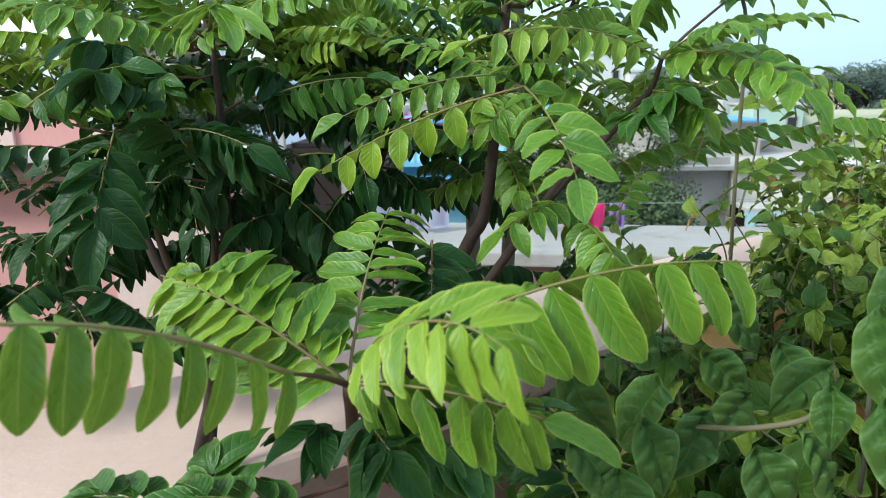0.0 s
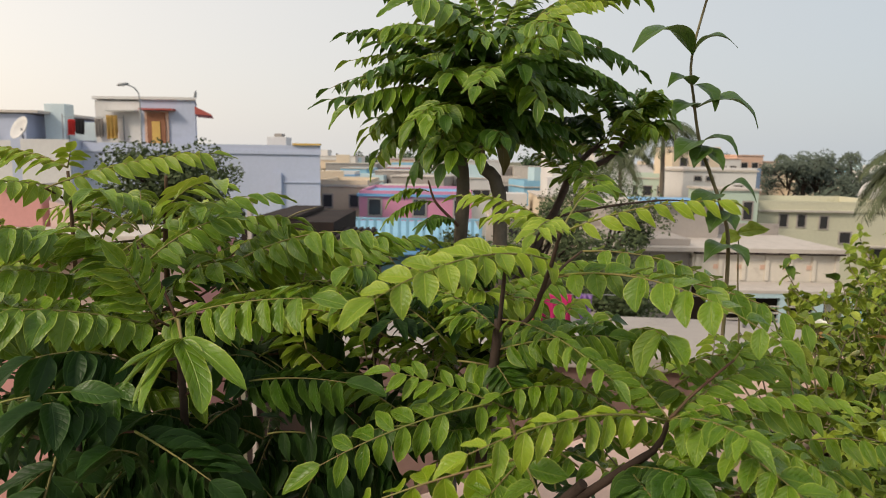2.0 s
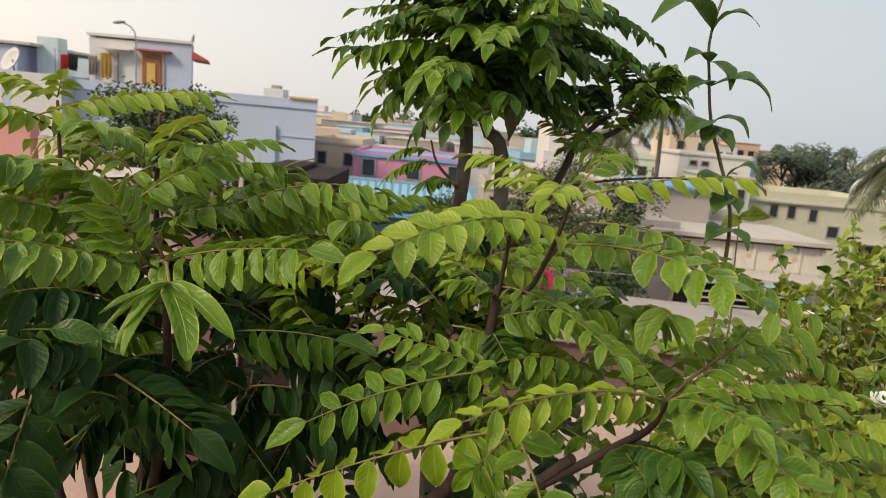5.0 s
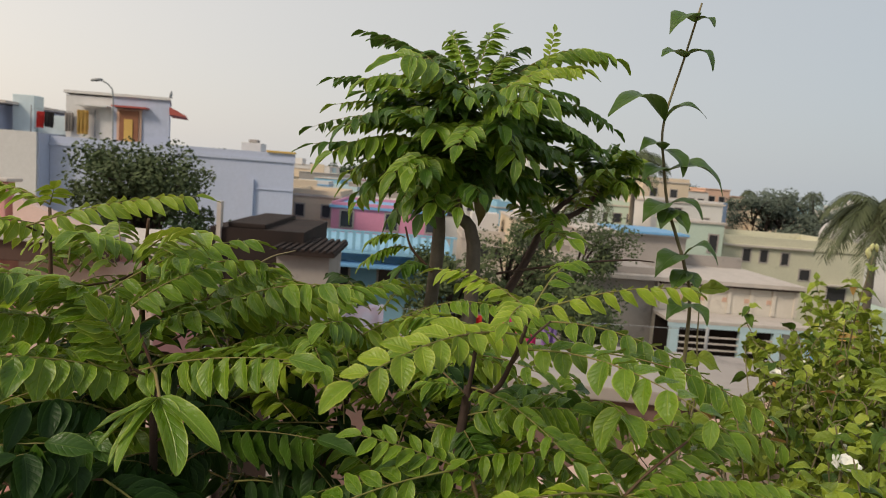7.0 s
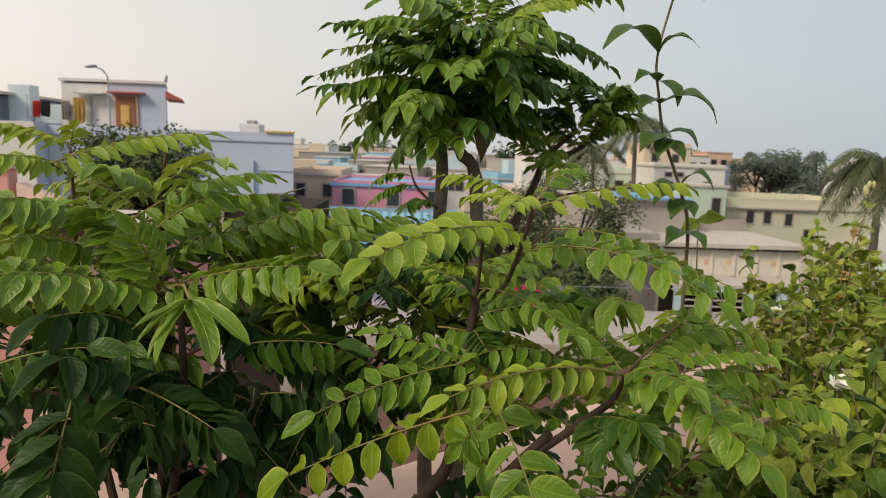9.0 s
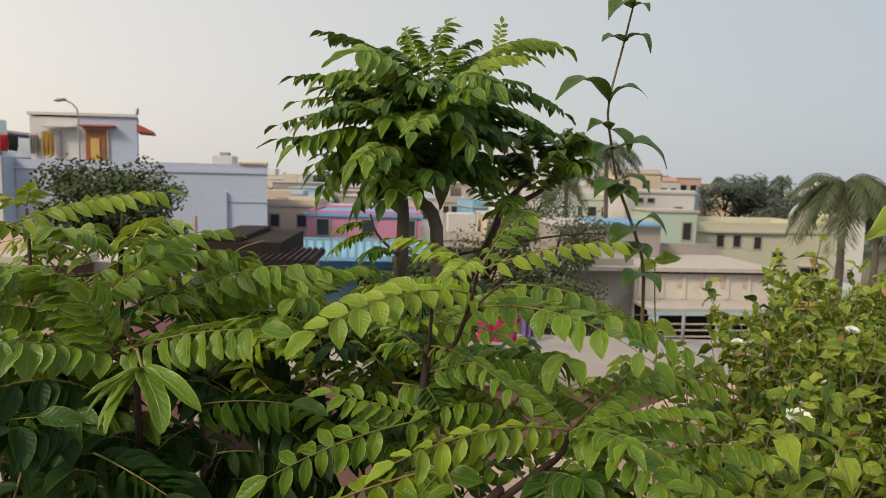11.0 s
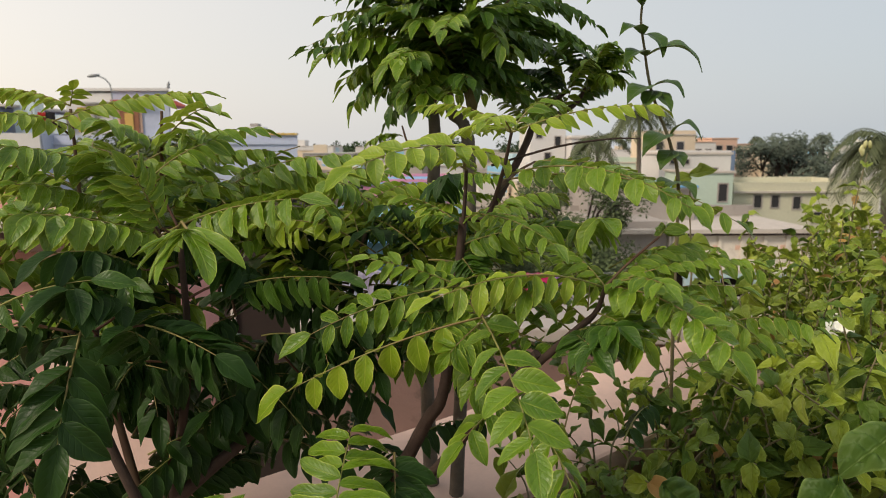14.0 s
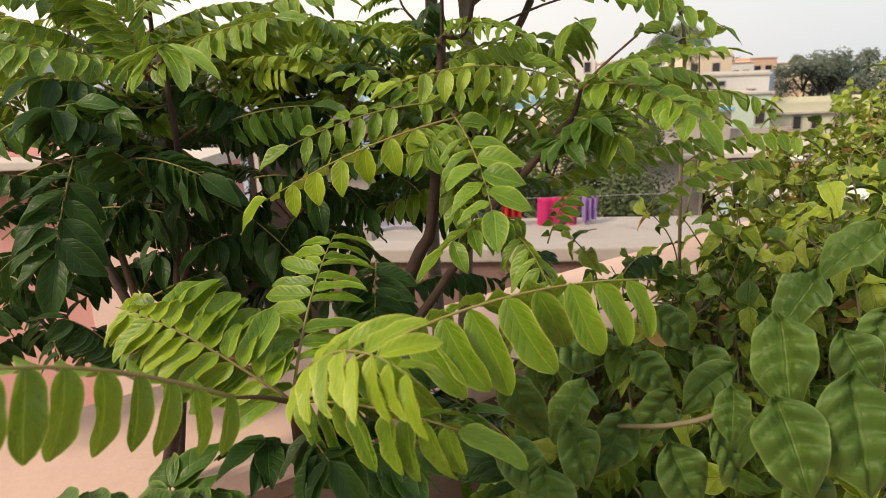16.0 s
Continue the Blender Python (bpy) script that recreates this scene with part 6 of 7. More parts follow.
stem(sapling, "twig", [(0.021, 0.436, 1.159), (0.029, 0.491, 1.187), (0.036, 0.538, 1.227)], 0.0019, 0.0009, twig_red, 6, 4)

# the inner fronds of the crown and of the bushy plant
fill = random.Random(5)
for k in range(84):
    a, e = fill.uniform(0, 6.28), fill.uniform(-0.32, 0.38)
    o = Vector((fill.uniform(0.05, 0.12), fill.uniform(0.97, 1.05), fill.uniform(1.51, 1.63)))
    d = Vector((math.cos(a) * math.cos(e), math.sin(a) * math.cos(e), math.sin(e)))
    # three in four take the darker green, for the shade of the core
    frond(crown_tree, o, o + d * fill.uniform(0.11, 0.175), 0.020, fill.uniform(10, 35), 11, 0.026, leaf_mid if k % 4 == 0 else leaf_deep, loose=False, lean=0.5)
for k in range(8):
    a, e = fill.uniform(0, 6.28), fill.uniform(-0.5, 0.5)
    o = Vector((0.32, 1.18, 1.525)).lerp(Vector((0.24, 1.10, 1.48)), fill.random())
    d = Vector((math.cos(a) * math.cos(e), math.sin(a) * math.cos(e), math.sin(e)))
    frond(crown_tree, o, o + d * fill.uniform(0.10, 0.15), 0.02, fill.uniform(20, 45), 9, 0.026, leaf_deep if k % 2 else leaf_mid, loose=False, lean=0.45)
# low and inner fronds, the shade there put into their dark leaf colour
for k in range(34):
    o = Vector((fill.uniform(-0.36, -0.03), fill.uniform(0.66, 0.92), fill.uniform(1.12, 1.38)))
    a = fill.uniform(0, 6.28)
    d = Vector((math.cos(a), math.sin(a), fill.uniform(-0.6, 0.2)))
    frond(left_tree, o, o + d.normalized() * fill.uniform(0.13, 0.19), 0.016, fill.uniform(30, 75), 8, 0.036, leaf_old_shaded, loose=False)
for k in range(9):
    o = Vector((fill.uniform(0.04, 0.2), fill.uniform(0.62, 0.74), fill.uniform(1.22, 1.36)))
    a = fill.uniform(0, 6.28)
    d = Vector((math.cos(a), math.sin(a), fill.uniform(-0.4, 0.3)))
    frond(stem_tree, o, o + d.normalized() * fill.uniform(0.12, 0.17), 0.014, fill.uniform(20, 50), 8, 0.030, leaf_mid, loose=False)

def canopy(tree, centre, spread, count, length, leaf, mats, up=(-0.15, 0.35), hang=(15, 45), broad=False, clear=0.62):
    """Fronds that spring from points round a centre and lean outwards."""
    for k in range(count):
        a = fill.uniform(0, 6.28)
        r = math.sqrt(fill.random())
        o = Vector(centre) + Vector((math.cos(a) * spread[0] * r, math.sin(a) * spread[1] * r, fill.uniform(-1, 1) * spread[2] - 0.03 * r))
        b = a + fill.uniform(-1.3, 1.3)
        d = Vector((math.cos(b), math.sin(b), fill.uniform(*up))).normalized()
        if o.y + 0.15 * d.y < clear:
            d.y = abs(d.y) + 0.1
        frond(tree, o, o + d * fill.uniform(*length), 0.018, fill.uniform(*hang), fill.choice((7, 8, 9)), leaf * fill.uniform(0.9, 1.1), fill.choice(mats), loose=False, broad=broad)


canopy(left_tree, (-0.27, 0.80, 1.385), (0.20, 0.14, 0.035), 38, (0.12, 0.17), 0.026, (leaf_mid, leaf_mid, leaf_young), (0.0, 0.3))
canopy(left_tree, (-0.23, 0.78, 1.43), (0.11, 0.09, 0.025), 16, (0.12, 0.17), 0.026, (leaf_mid, leaf_mid, leaf_young), (0.0, 0.3))
canopy(left_tree, (-0.10, 0.76, 1.37), (0.16, 0.08, 0.03), 20, (0.11, 0.16), 0.025, (leaf_mid, leaf_mid, leaf_young), (0.0, 0.3))
canopy(left_tree, (0.0, 0.86, 1.375), (0.14, 0.14, 0.03), 26, (0.12, 0.17), 0.025, (leaf_mid, leaf_mid, leaf_old_shaded), (0.0, 0.3))
canopy(left_tree, (-0.42, 0.78, 1.20), (0.14, 0.14, 0.12), 14, (0.13, 0.18), 0.036, (leaf_old_shaded,), clear=0.68)
canopy(left_tree, (-0.16, 0.78, 1.22), (0.22, 0.10, 0.10), 17, (0.12, 0.17), 0.033, (leaf_old_shaded,), (-0.5, 0.1), (30, 65))
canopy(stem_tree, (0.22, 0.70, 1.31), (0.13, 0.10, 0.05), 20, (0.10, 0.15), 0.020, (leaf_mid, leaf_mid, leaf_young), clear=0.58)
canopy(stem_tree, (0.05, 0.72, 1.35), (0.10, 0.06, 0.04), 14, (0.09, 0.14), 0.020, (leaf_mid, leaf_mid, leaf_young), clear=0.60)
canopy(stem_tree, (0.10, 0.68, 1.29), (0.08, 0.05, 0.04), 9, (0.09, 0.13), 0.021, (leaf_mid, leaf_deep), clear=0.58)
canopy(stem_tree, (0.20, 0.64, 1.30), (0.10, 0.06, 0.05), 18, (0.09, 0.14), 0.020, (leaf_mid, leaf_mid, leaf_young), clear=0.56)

canopy(left_tree, (-0.10, 0.86, 1.27), (0.26, 0.10, 0.08), 15, (0.12, 0.17), 0.034, (leaf_old_shaded,), (-0.3, 0.2), (25, 60), clear=0.72)
canopy(left_tree, (-0.38, 0.76, 1.30), (0.12, 0.10, 0.06), 15, (0.12, 0.17), 0.033, (leaf_old_shaded, leaf_mid), (-0.2, 0.2), clear=0.68)
canopy(left_tree, (-0.36, 0.86, 1.17), (0.16, 0.08, 0.07), 12, (0.12, 0.17), 0.034, (leaf_old_shaded,), (-0.4, 0.1), (30, 65), clear=0.74)
canopy(left_tree, (-0.22, 0.90, 1.13), (0.14, 0.07, 0.06), 9, (0.12, 0.17), 0.034, (leaf_old_shaded,), (-0.4, 0.1), (30, 65), clear=0.74)
canopy(left_tree, (-0.40, 0.76, 1.11), (0.10, 0.06, 0.05), 9, (0.11, 0.16), 0.036, (leaf_old_shaded,), (-0.3, 0.2), (30, 65), clear=0.66)
canopy(left_tree, (-0.28, 0.74, 1.10), (0.09, 0.05, 0.04), 8, (0.11, 0.15), 0.036, (leaf_old_shaded,), (-0.3, 0.2), (30, 65), clear=0.66)
canopy(sapling, (0.13, 0.56, 1.07), (0.10, 0.05, 0.05), 7, (0.10, 0.14), 0.032, (leaf_old_shaded,), clear=0.5)
canopy(stem_tree, (0.16, 0.74, 1.20), (0.16, 0.08, 0.06), 3, (0.11, 0.15), 0.028, (leaf_old_shaded,), clear=0.6)

stem(left_tree, "dry_twig", [(-0.15, 0.88, 1.41), (-0.115, 0.875, 1.436), (-0.087, 0.875, 1.446)], 0.0016, 0.0006, jasmine_twig)
withered = new("withered_leaf", leaf_mesh("withered_leaf", leaf_shape(0.22, 0.6, 0.25, 0.3, 0.03, 77), leaf_withered))
withered.parent = crown_tree
withered.matrix_parent_inverse = crown_tree.matrix_world.inverted()
withered.matrix_basis = leaf_pose(Vector((0.118, 0.980, 1.531)), Vector((0.15, -0.1, -1)), Vector((1, 0.5, 0)), 0.050)

# ---- the jasmine bush ----
JAS = [leaf_shape(0.29 + 0.025 * k, 0.85, 0.25 + 0.18 * k, 0.40, 0.06, 80 + k, 12, 6, 0.14) for k in range(4)] + [leaf_shape(0.35, 0.4, 1.0, 0.3, 0.02, 90, 12, 6, 0.03, blunt=2.2)]
JAS_MESH = {m.name: [leaf_mesh("jasmine_leaf", r, m) for r in JAS] for m in (jasmine_leaf, jasmine_pale, jasmine_dark, leaf_sere, climber_leaf)}


def jasmine_shoot(bush, points, r0, gap, size, rnd, loose, bend=0.5, dark=0.0):
    """A twig with pairs of leaves set crosswise."""
    line = smooth_line(points, 6)
    bm = bmesh.new()
    uv = bm.loops.layers.uv.new("UVMap")
    tube(bm, line, [r0 * (1 - 0.55 * k / (len(line) - 1)) for k in range(len(line))], 6)
    spots, run, cross = [], gap * 0.6, rnd.random() * 3
    for a, b in zip(line, line[1:]):
        run += (b - a).length
        if run > gap:
            run, cross = 0, cross + 1.57 + rnd.uniform(-.3, .3)
            tan = (b - a).normalized()
            s = tan.orthogonal().normalized()
            s = Matrix.Rotation(cross, 3, tan) @ s
            for sg in (-1, 1):
                d = s * sg + tan * 0.35 + Vector((0, 0, -bend * rnd.uniform(0.1, 0.9)))
                w = tan.cross(d).normalized() * -1 + Vector((rnd.uniform(-.3, .3), rnd.uniform(-.3, .3), 0))
                m = leaf_pose(b, d, w, size * rnd.uniform(0.65, 1.15))
                if (m.to_3x3() @ Vector((0, 0, 1))).z < 0:
                    m = m @ Matrix.Diagonal((1, -1, -1, 1))
                kind = rnd.random()
                spots.append((m, jasmine_dark if rnd.random() < dark else jasmine_pale if kind < 0.09 else leaf_sere if kind > 0.975 else jasmine_leaf))
    mats = (jasmine_twig, jasmine_leaf, jasmine_pale, leaf_sere, jasmine_dark)
    if not loose:
        for m, mt in spots:
            add_leaf(bm, uv, rnd.choice(JAS[:4]), m, mats.index(mt))
    ob = part("shoot", bm, mats, bush)
    ob.matrix_parent_inverse = bush.matrix_world.inverted()
    if loose:
        for m, mt in spots:
            o = new("jasmine_leaf", rnd.choice(JAS_MESH[mt.name][:4]))
            o.parent = ob
            o.matrix_basis = m
    return ob


bush = thing("jasmine_bush", "dense jasmine bush with green and yellowing leaves", "bush", (0.45, 0.85, 0.275))
jr = random.Random(9)
for k in range(270):
    near = k < 30
    foot = Vector((0.45, 0.85, 0.3)).lerp(Vector((1.30, 1.45, 0.3)), jr.random())
    if near:
        x, y = jr.uniform(0.36, 0.70), jr.uniform(0.50, 0.95)
    else:
        s = jr.random()
        x, y = jr.uniform(0.42, 0.85) + 1.0 * s, jr.uniform(0.75, 1.25) + 1.15 * s
    top = Vector((x, y, jr.uniform(0.98, 1.17) + 0.05 * (y - 1) - (0.08 if x < 0.5 else 0)))
    mid = foot.lerp(top, 0.6) + Vector((jr.uniform(-.08, .08), jr.uniform(-.08, .08), 0.08))
    end = top + Vector((jr.uniform(-.05, .05), jr.uniform(-.05, .05), jr.uniform(-0.02, 0.10)))
    jasmine_shoot(bush, [foot, mid, top, end], 0.0022, 0.024, 0.040 if near else 0.034, jr, near, 0.55, 0.25 if near else 0.18)
for k in range(170):
    s = jr.random()
    o = Vector((0.5 + 1.0 * s + jr.uniform(-.12, .4), 0.85 + 1.1 * s + jr.uniform(-.15, .3), jr.uniform(0.75, 1.1)))
    e = o + Vector((jr.uniform(-.12, .12), jr.uniform(-.12, .12), jr.uniform(0.0, 0.14)))
    jasmine_shoot(bush, [o, o.lerp(e, 0.5) + Vector((0.02, 0, 0.01)), e], 0.002, 0.024, 0.034, jr, False, 0.6)
# low inner shoots; three in four leaves darkened to paint the shade there
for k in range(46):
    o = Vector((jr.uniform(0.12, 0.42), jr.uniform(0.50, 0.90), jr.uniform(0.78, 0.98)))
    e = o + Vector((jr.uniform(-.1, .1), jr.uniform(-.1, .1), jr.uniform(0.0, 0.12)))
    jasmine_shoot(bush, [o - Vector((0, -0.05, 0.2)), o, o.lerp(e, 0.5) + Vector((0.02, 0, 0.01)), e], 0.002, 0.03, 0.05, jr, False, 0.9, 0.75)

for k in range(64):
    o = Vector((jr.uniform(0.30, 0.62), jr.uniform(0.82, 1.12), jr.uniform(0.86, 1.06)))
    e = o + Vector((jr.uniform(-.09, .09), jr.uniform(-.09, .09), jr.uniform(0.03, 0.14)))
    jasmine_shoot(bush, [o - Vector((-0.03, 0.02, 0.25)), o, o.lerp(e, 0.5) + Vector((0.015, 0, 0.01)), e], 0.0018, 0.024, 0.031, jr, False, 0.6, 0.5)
near_rnd = random.Random(31)
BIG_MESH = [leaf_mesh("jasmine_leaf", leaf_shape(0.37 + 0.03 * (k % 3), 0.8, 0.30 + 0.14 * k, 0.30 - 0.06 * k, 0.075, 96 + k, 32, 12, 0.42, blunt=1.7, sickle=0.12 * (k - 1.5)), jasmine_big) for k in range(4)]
def big_leaf(k, p, d, size):
    """A large puckered leaf low on the near side of the bush."""
    o = new("jasmine_leaf", BIG_MESH[k % 4])
    d, n = Vector(d), Vector((near_rnd.uniform(-0.7, 0.7), -0.65, 0.75))
    m = leaf_pose(Vector(p), d, n.cross(d), size)
    if (m.to_3x3() @ Vector((0, 0, 1))).z < 0:
        m = m @ Matrix.Diagonal((1, -1, -1, 1))
    o.parent = bush
    o.matrix_parent_inverse = bush.matrix_world.inverted()
    o.matrix_basis = m


big_leaf(0, (0.298, 0.464, 1.199), (-0.08, -0.75, -0.65), 0.055)
big_leaf(1, (0.274, 0.415, 1.169), (0.13, -0.75, -0.65), 0.051)
big_leaf(2, (0.314, 0.418, 1.18), (0.06, -0.75, -0.65), 0.059)
big_leaf(3, (0.271, 0.466, 1.166), (-0.83, -0.42, -0.36), 0.036)
big_leaf(4, (0.263, 0.444, 1.162), (-0.16, -0.75, -0.65), 0.031)
big_leaf(5, (0.349, 0.519, 1.208), (-0.72, -0.53, -0.46), 0.044)
big_leaf(6, (0.352, 0.491, 1.177), (0.41, -0.69, -0.6), 0.042)
big_leaf(7, (0.386, 0.504, 1.187), (-0.3, -0.72, -0.62), 0.043)
big_leaf(8, (0.185, 0.499, 1.14), (-0.58, -0.61, -0.53), 0.044)
big_leaf(9, (0.203, 0.476, 1.131), (-0.3, -0.72, -0.62), 0.042)
big_leaf(10, (0.162, 0.564, 1.157), (0.9, -0.33, -0.28), 0.049)
big_leaf(11, (0.133, 0.537, 1.132), (0.27, -0.73, -0.63), 0.047)
big_leaf(12, (0.162, 0.455, 1.135), (0.41, -0.69, -0.6), 0.040)
big_leaf(13, (0.117, 0.433, 1.133), (0.8, -0.45, -0.39), 0.038)
big_leaf(14, (0.227, 0.453, 1.119), (0.41, -0.69, -0.6), 0.040)
big_leaf(15, (0.252, 0.456, 1.128), (0.68, -0.55, -0.48), 0.040)
big_leaf(16, (0.407, 0.547, 1.232), (-0.83, -0.42, -0.36), 0.050)
big_leaf(17, (0.233, 0.56, 1.133), (0.68, -0.55, -0.48), 0.040)
big_leaf(18, (0.253, 0.535, 1.116), (-0.44, -0.68, -0.59), 0.039)
big_leaf(19, (0.286, 0.414, 1.126), (0.41, -0.69, -0.6), 0.043)
big_leaf(20, (0.287, 0.562, 1.14), (0.41, -0.69, -0.6), 0.040)
big_leaf(21, (0.271, 0.644, 1.139), (0.8, -0.45, -0.39), 0.046)
big_leaf(22, (0.144, 0.43, 1.119), (0.13, -0.75, -0.65), 0.041)
stem(bush, "twig", [(0.194, 0.47, 1.125), (0.225, 0.452, 1.134), (0.255, 0.448, 1.143), (0.27, 0.47, 1.145)], 0.0015, 0.0019, jasmine_twig)
stem(bush, "twig", [(0.47, 0.82, 0.40), (0.42, 0.66, 0.9), (0.35, 0.55, 1.12)], 0.003, 0.0016, bark_grey)
stem(bush, "twig", [(0.47, 0.82, 0.40), (0.46, 0.62, 0.9), (0.40, 0.50, 1.16)], 0.003, 0.0016, bark_grey)

# the tall climbing shoot
climber = thing("jasmine_climber", "tall single jasmine shoot with paired leaves", "plant", (0.40, 1.10, 0.95))
stem(climber, "stalk", [(0.46, 1.10, 0.95), (0.43, 1.04, 1.20), (0.416, 1.010, 1.386), (0.403, 1.010, 1.443), (0.387, 1.010, 1.483), (0.370, 1.010, 1.525), (0.359, 1.010, 1.577), (0.353, 1.010, 1.629), (0.370, 1.010, 1.712), (0.385, 1.010, 1.783)], 0.0030, 0.0013, jasmine_twig)


def single_leaf(plant, p, d, width, size, material, k):
    o = new("jasmine_leaf", JAS_MESH[material.name][k])
    m = leaf_pose(Vector(p), Vector(d), Vector(width), size)
    if (m.to_3x3() @ Vector((0, 0, 1))).z < 0:
        m = m @ Matrix.Diagonal((1, -1, -1, 1))
    o.parent = plant
    o.matrix_parent_inverse = plant.matrix_world.inverted()
    o.matrix_basis = m


CURLED = {}


def climber_leaf_at(p, tip, arch):
    """A leaf of the climber from its node to its tip, arched, with a curled point."""
    p, tip = Vector(p), Vector(tip)
    d = tip - p
    k = round(arch * 100)
    if k not in CURLED:
        rows = leaf_shape(0.30, 0.7, 0.0, 0.25, 0.02, 90 + k, 14, 6, 0.03)
        for row in rows:
            for v, _ in row:
                u = v.x
                v.z += 4 * arch * u * (1 - u) - 0.35 * max(0, u - 0.86)
        CURLED[k] = leaf_mesh("jasmine_leaf", rows, climber_leaf)
    o = new("jasmine_leaf", CURLED[k])
    up = (Vector((0, -0.25, 1)) - d * d.normalized().z / d.length).normalized()
    m = leaf_pose(p, d, up.cross(d), d.length)
    o.parent = climber
    o.matrix_parent_inverse = climber.matrix_world.inverted()
    o.matrix_basis = m if (m.to_3x3() @ Vector((0, 0, 1))).z > 0 else m @ Matrix.Diagonal((1, -1, -1, 1))


for p, tip, arch in (
        ((0.353, 1.010, 1.631), (0.272, 0.980, 1.633), 0.30),
        ((0.353, 1.010, 1.631), (0.396, 0.980, 1.638), 0.32),
        ((0.370, 1.010, 1.714), (0.331, 0.980, 1.709), 0.10),
        ((0.370, 1.010, 1.714), (0.397, 0.980, 1.696), 0.34),
        ((0.380, 1.010, 1.759), (0.336, 0.980, 1.737), 0.25),
        ((0.380, 1.010, 1.759), (0.392, 0.980, 1.749), 0.20),
        ((0.358, 1.010, 1.595), (0.315, 0.980, 1.591), 0.20),
        ((0.358, 1.010, 1.595), (0.375, 0.980, 1.563), 0.20),
        ((0.363, 1.010, 1.567), (0.429, 0.980, 1.544), 0.28),
        ((0.363, 1.010, 1.567), (0.322, 0.980, 1.554), 0.20),
        ((0.371, 1.010, 1.525), (0.328, 0.980, 1.503), 0.15),
        ((0.371, 1.010, 1.525), (0.406, 0.980, 1.511), 0.25),
        ((0.377, 1.010, 1.520), (0.389, 0.980, 1.492), 0.05),
        ((0.375, 1.010, 1.521), (0.354, 0.980, 1.495), 0.10),
        ((0.400, 1.010, 1.458), (0.352, 0.980, 1.434), 0.20),
        ((0.400, 1.010, 1.458), (0.433, 0.980, 1.454), 0.45),
        ((0.403, 1.010, 1.440), (0.379, 0.980, 1.415), 0.10),
        ((0.405, 1.010, 1.438), (0.411, 0.980, 1.419), 0.10),
        ((0.413, 1.010, 1.393), (0.373, 0.980, 1.379), 0.20),
        ((0.413, 1.010, 1.393), (0.429, 0.980, 1.374), 0.20)):
    climber_leaf_at(p, tip, arch)

# a sprig that leans from the climber
stem(climber, "sprig", [(0.455, 1.08, 1.14), (0.475, 1.09, 1.24), (0.472, 1.10, 1.33), (0.468, 1.10, 1.40)], 0.0018, 0.0009, jasmine_twig)
for k, (p, d, size) in enumerate([
        ((0.468, 1.10, 1.40), (0.4, -0.6, 0.3), 0.042), ((0.468, 1.10, 1.40), (-0.7, -0.4, -0.2), 0.034),
        ((0.474, 1.10, 1.30), (-0.6, -0.6, 0.0), 0.036), ((0.474, 1.10, 1.30), (0.8, -0.4, 0.0), 0.036),
        ((0.470, 1.09, 1.21), (-0.6, -0.6, -0.1), 0.04), ((0.470, 1.09, 1.21), (0.8, -0.4, -0.1), 0.04)]):
    single_leaf(climber, p, d, (0.1, 0.68, 0.6), size, jasmine_leaf, k % 4)

# the shoot at the edge of the bush that rises before the sky
jasmine_shoot(bush, [(0.60, 0.72, 0.9), (0.50, 0.60, 1.2), (0.465, 0.565, 1.40), (0.458, 0.55, 1.505)], 0.0026, 0.12, 0.034, jr, True, 0.6)
for k, (p, d, size) in enumerate([((0.456, 0.55, 1.505), (-1, -0.15, -0.12), 0.062), ((0.458, 0.555, 1.46), (-0.6, -0.6, -0.35), 0.04), ((0.46, 0.56, 1.43), (-0.7, 0.2, -0.4), 0.036), ((0.458, 0.55, 1.505), (0.8, -0.3, 0.1), 0.07)]):
    single_leaf(bush, p, d, (0.1, 0.8, 0.5), size, jasmine_leaf, k % 4)
# upright shoots above the bush
for k in range(14):
    s = jr.random()
    x, y = 0.85 + 0.75 * s + jr.uniform(-.1, .1), 1.25 + 0.85 * s + jr.uniform(-.15, .15)
    z = jr.uniform(1.20, 1.32)
    jasmine_shoot(bush, [(x, y, 0.9), (x + jr.uniform(-.03, .03), y, 1.08), (x + jr.uniform(-.04, .04), y, z)], 0.0026, 0.05, 0.042, jr, False, 0.4)
jasmine_shoot(bush, [(1.12, 1.70, 1.0), (1.12, 1.69, 1.25), (1.134, 1.675, 1.43)], 0.0026, 0.045, 0.046, jr, True, 0.3)


def add_bud(p, d, size, material=petal_white):
    bm = bmesh.new()
    d = Vector(d).normalized()
    p = Vector(p)
    tube(bm, [p, p + d * size * 0.35, p + d * size * 0.75, p + d * size], [size * 0.08, size * 0.22, size * 0.20, size * 0.03], 7)
    ob = part("bud", bm, material, bush)
    ob.matrix_parent_inverse = bush.matrix_world.inverted()


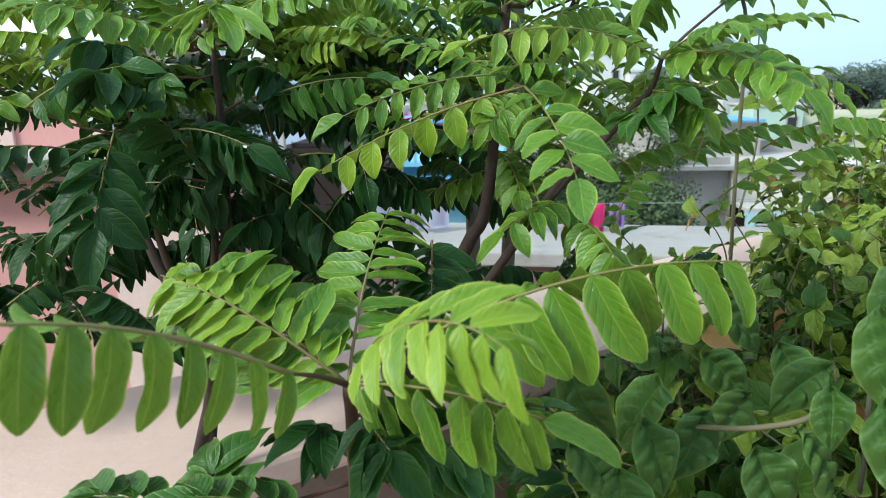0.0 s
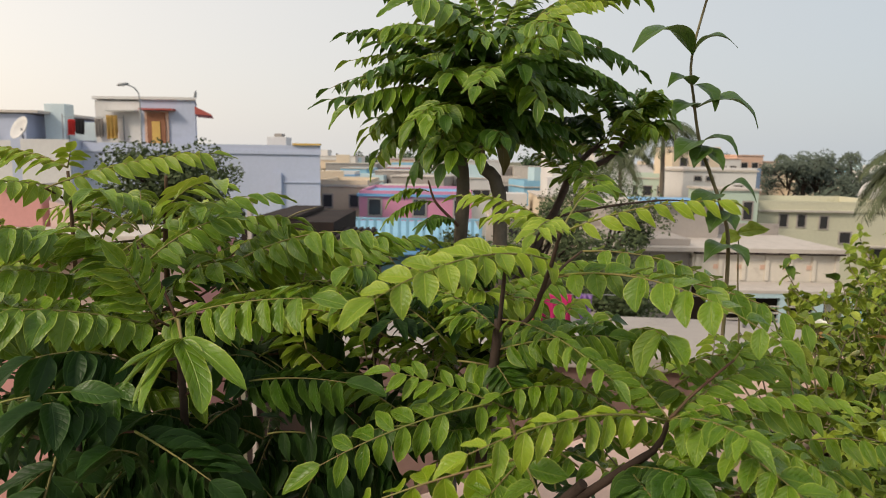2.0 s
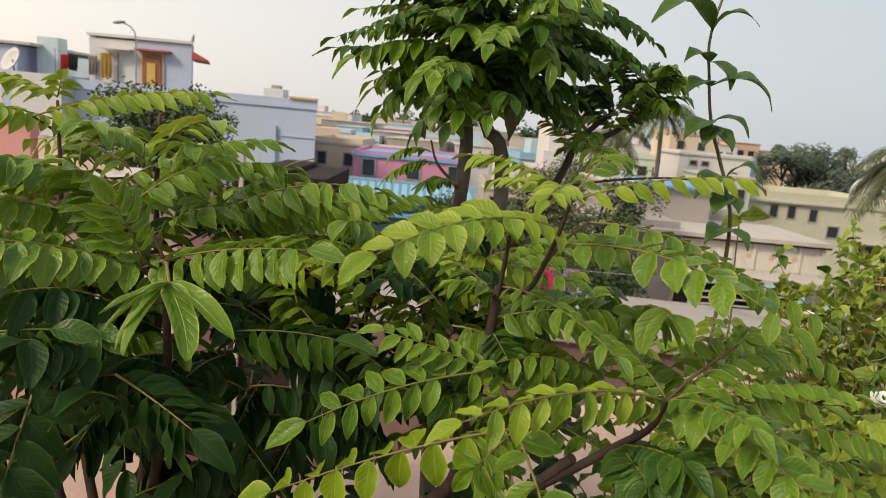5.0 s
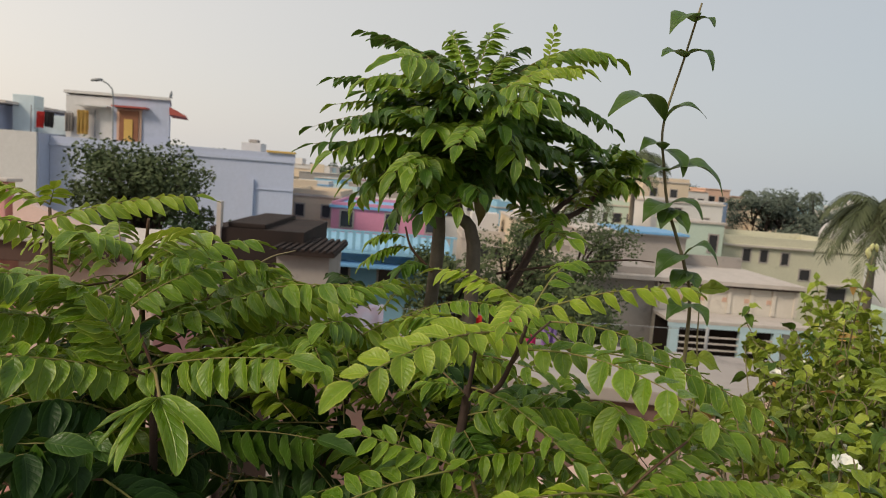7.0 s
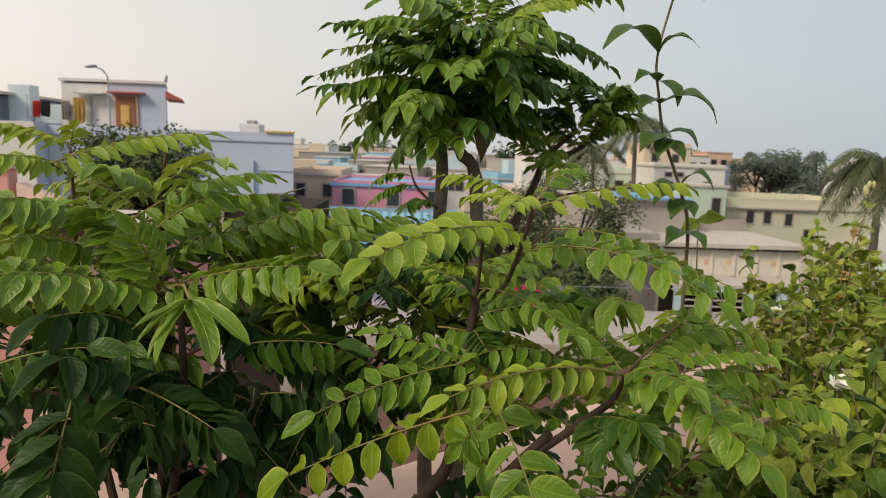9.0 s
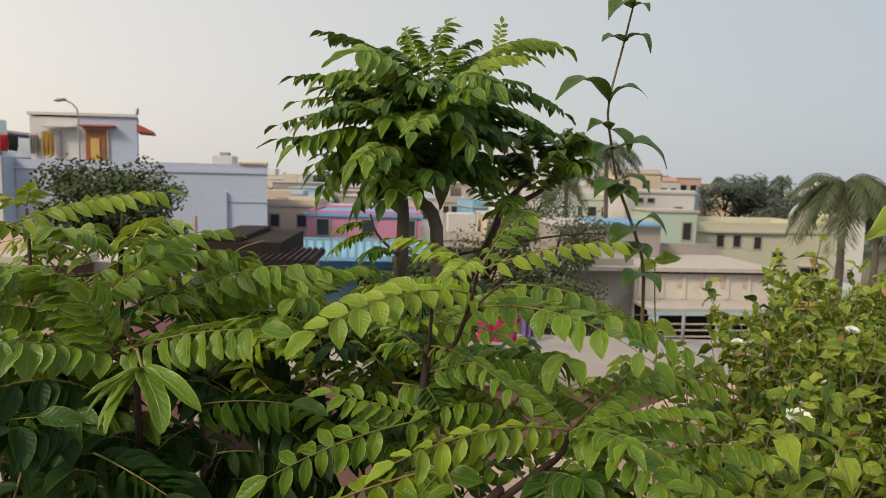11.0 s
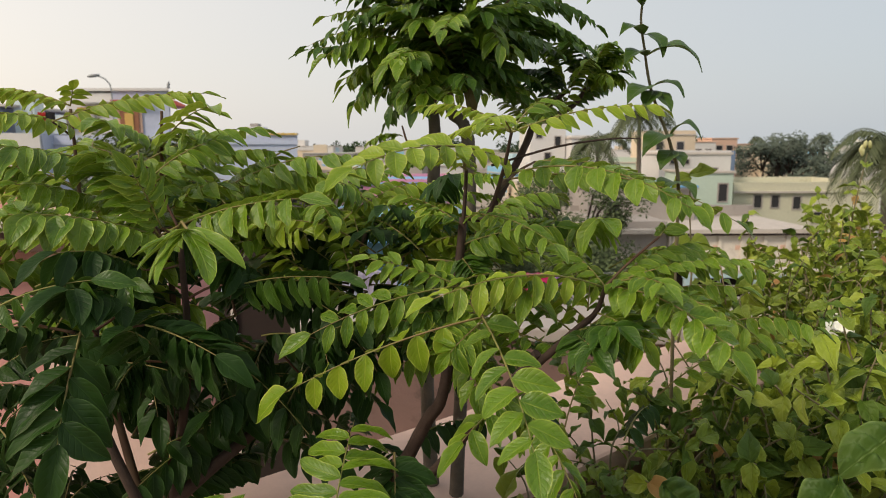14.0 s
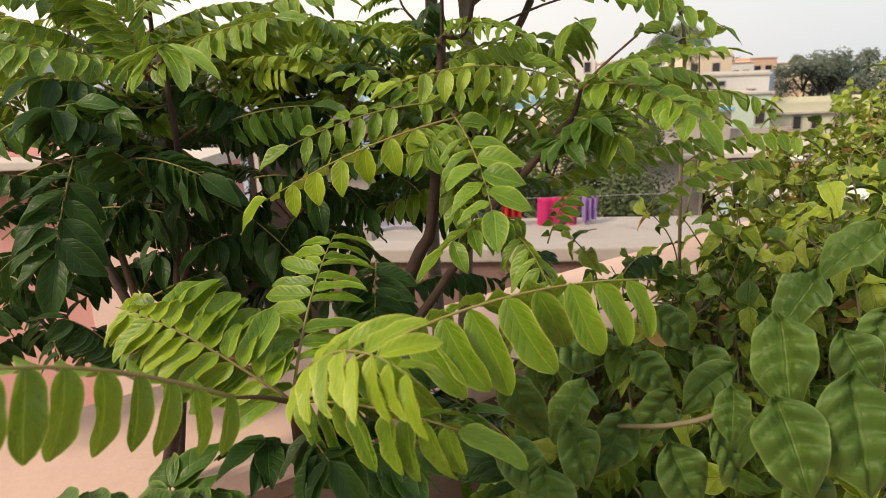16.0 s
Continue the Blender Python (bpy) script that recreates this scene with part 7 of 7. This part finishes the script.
for k in range(5):
    add_bud((1.134 + jr.uniform(-.02, .02), 1.675, 1.43 + jr.uniform(-.02, .01)), (jr.uniform(-.6, .6), -0.3, 1), 0.022, bud_green)
for k in range(30):
    s = jr.random()
    add_bud((0.62 + 0.95 * s + jr.uniform(-.08, .25), 1.0 + 1.05 * s + jr.uniform(-.15, .2), jr.uniform(1.08, 1.20)), (jr.uniform(-.7, .7), jr.uniform(-.7, .2), 0.8), jr.uniform(0.012, 0.019), bud_green if k % 3 else petal_white)
for k in range(7):
    x, y = jr.uniform(0.55, 0.95), jr.uniform(0.75, 1.1)
    stem(bush, "stalk", [(x - 0.05, y + 0.05, 0.45), (x, y, 0.8), (x + jr.uniform(0.02, 0.12), y - 0.03, 1.06)], 0.0048, 0.0028, jasmine_twig)


def jasmine_flower(at, size, seed):
    """A double flower: rings of rounded petals on a green calyx."""
    rnd = random.Random(seed)
    fl = thing("jasmine_flower", "white double jasmine flower on the bush", "flower", at, 0, "jasmine flowers")
    bm = bmesh.new()
    uv = bm.loops.layers.uv.new("UVMap")
    rows = leaf_shape(0.42, 0.2, -0.35, 0.25, 0.03, seed, 6, 4, blunt=3)
    for ring, (count, tilt, ln) in enumerate(((8, 0.10, 1.0), (8, 0.45, 0.95), (7, 0.85, 0.85), (5, 1.25, 0.70))):
        for k in range(count):
            a = 6.283 * k / count + ring * 0.5 + rnd.uniform(-.15, .15)
            out = Vector((math.cos(a) * 0.85, math.sin(a) - 0.5, 0.6)).normalized()
            d = out * math.cos(tilt) + Vector((0, -0.5, 0.85)) * math.sin(tilt)
            add_leaf(bm, uv, rows, leaf_pose(Vector((0, 0, 0)), d, d.cross(Vector((0, -0.5, 0.85))), size * 0.5 * ln))
    part("petals", bm, petal_white, fl)
    bm = bmesh.new()
    tube(bm, [(0, 0, 0.002), (0, 0.004, -0.014), (0, 0.006, -0.09)], [0.003, 0.0025, 0.0015], 6)
    part("stalk", bm, jasmine_twig, fl)
    return fl


jasmine_flower((0.695, 1.060, 1.158), 0.046, 1)
jasmine_flower((0.90, 1.62, 1.14), 0.034, 3)
jasmine_flower((1.10, 1.50, 1.20), 0.032, 4)
jasmine_flower((1.05, 1.75, 1.13), 0.034, 5)
jasmine_flower((1.25, 1.85, 1.16), 0.032, 6)
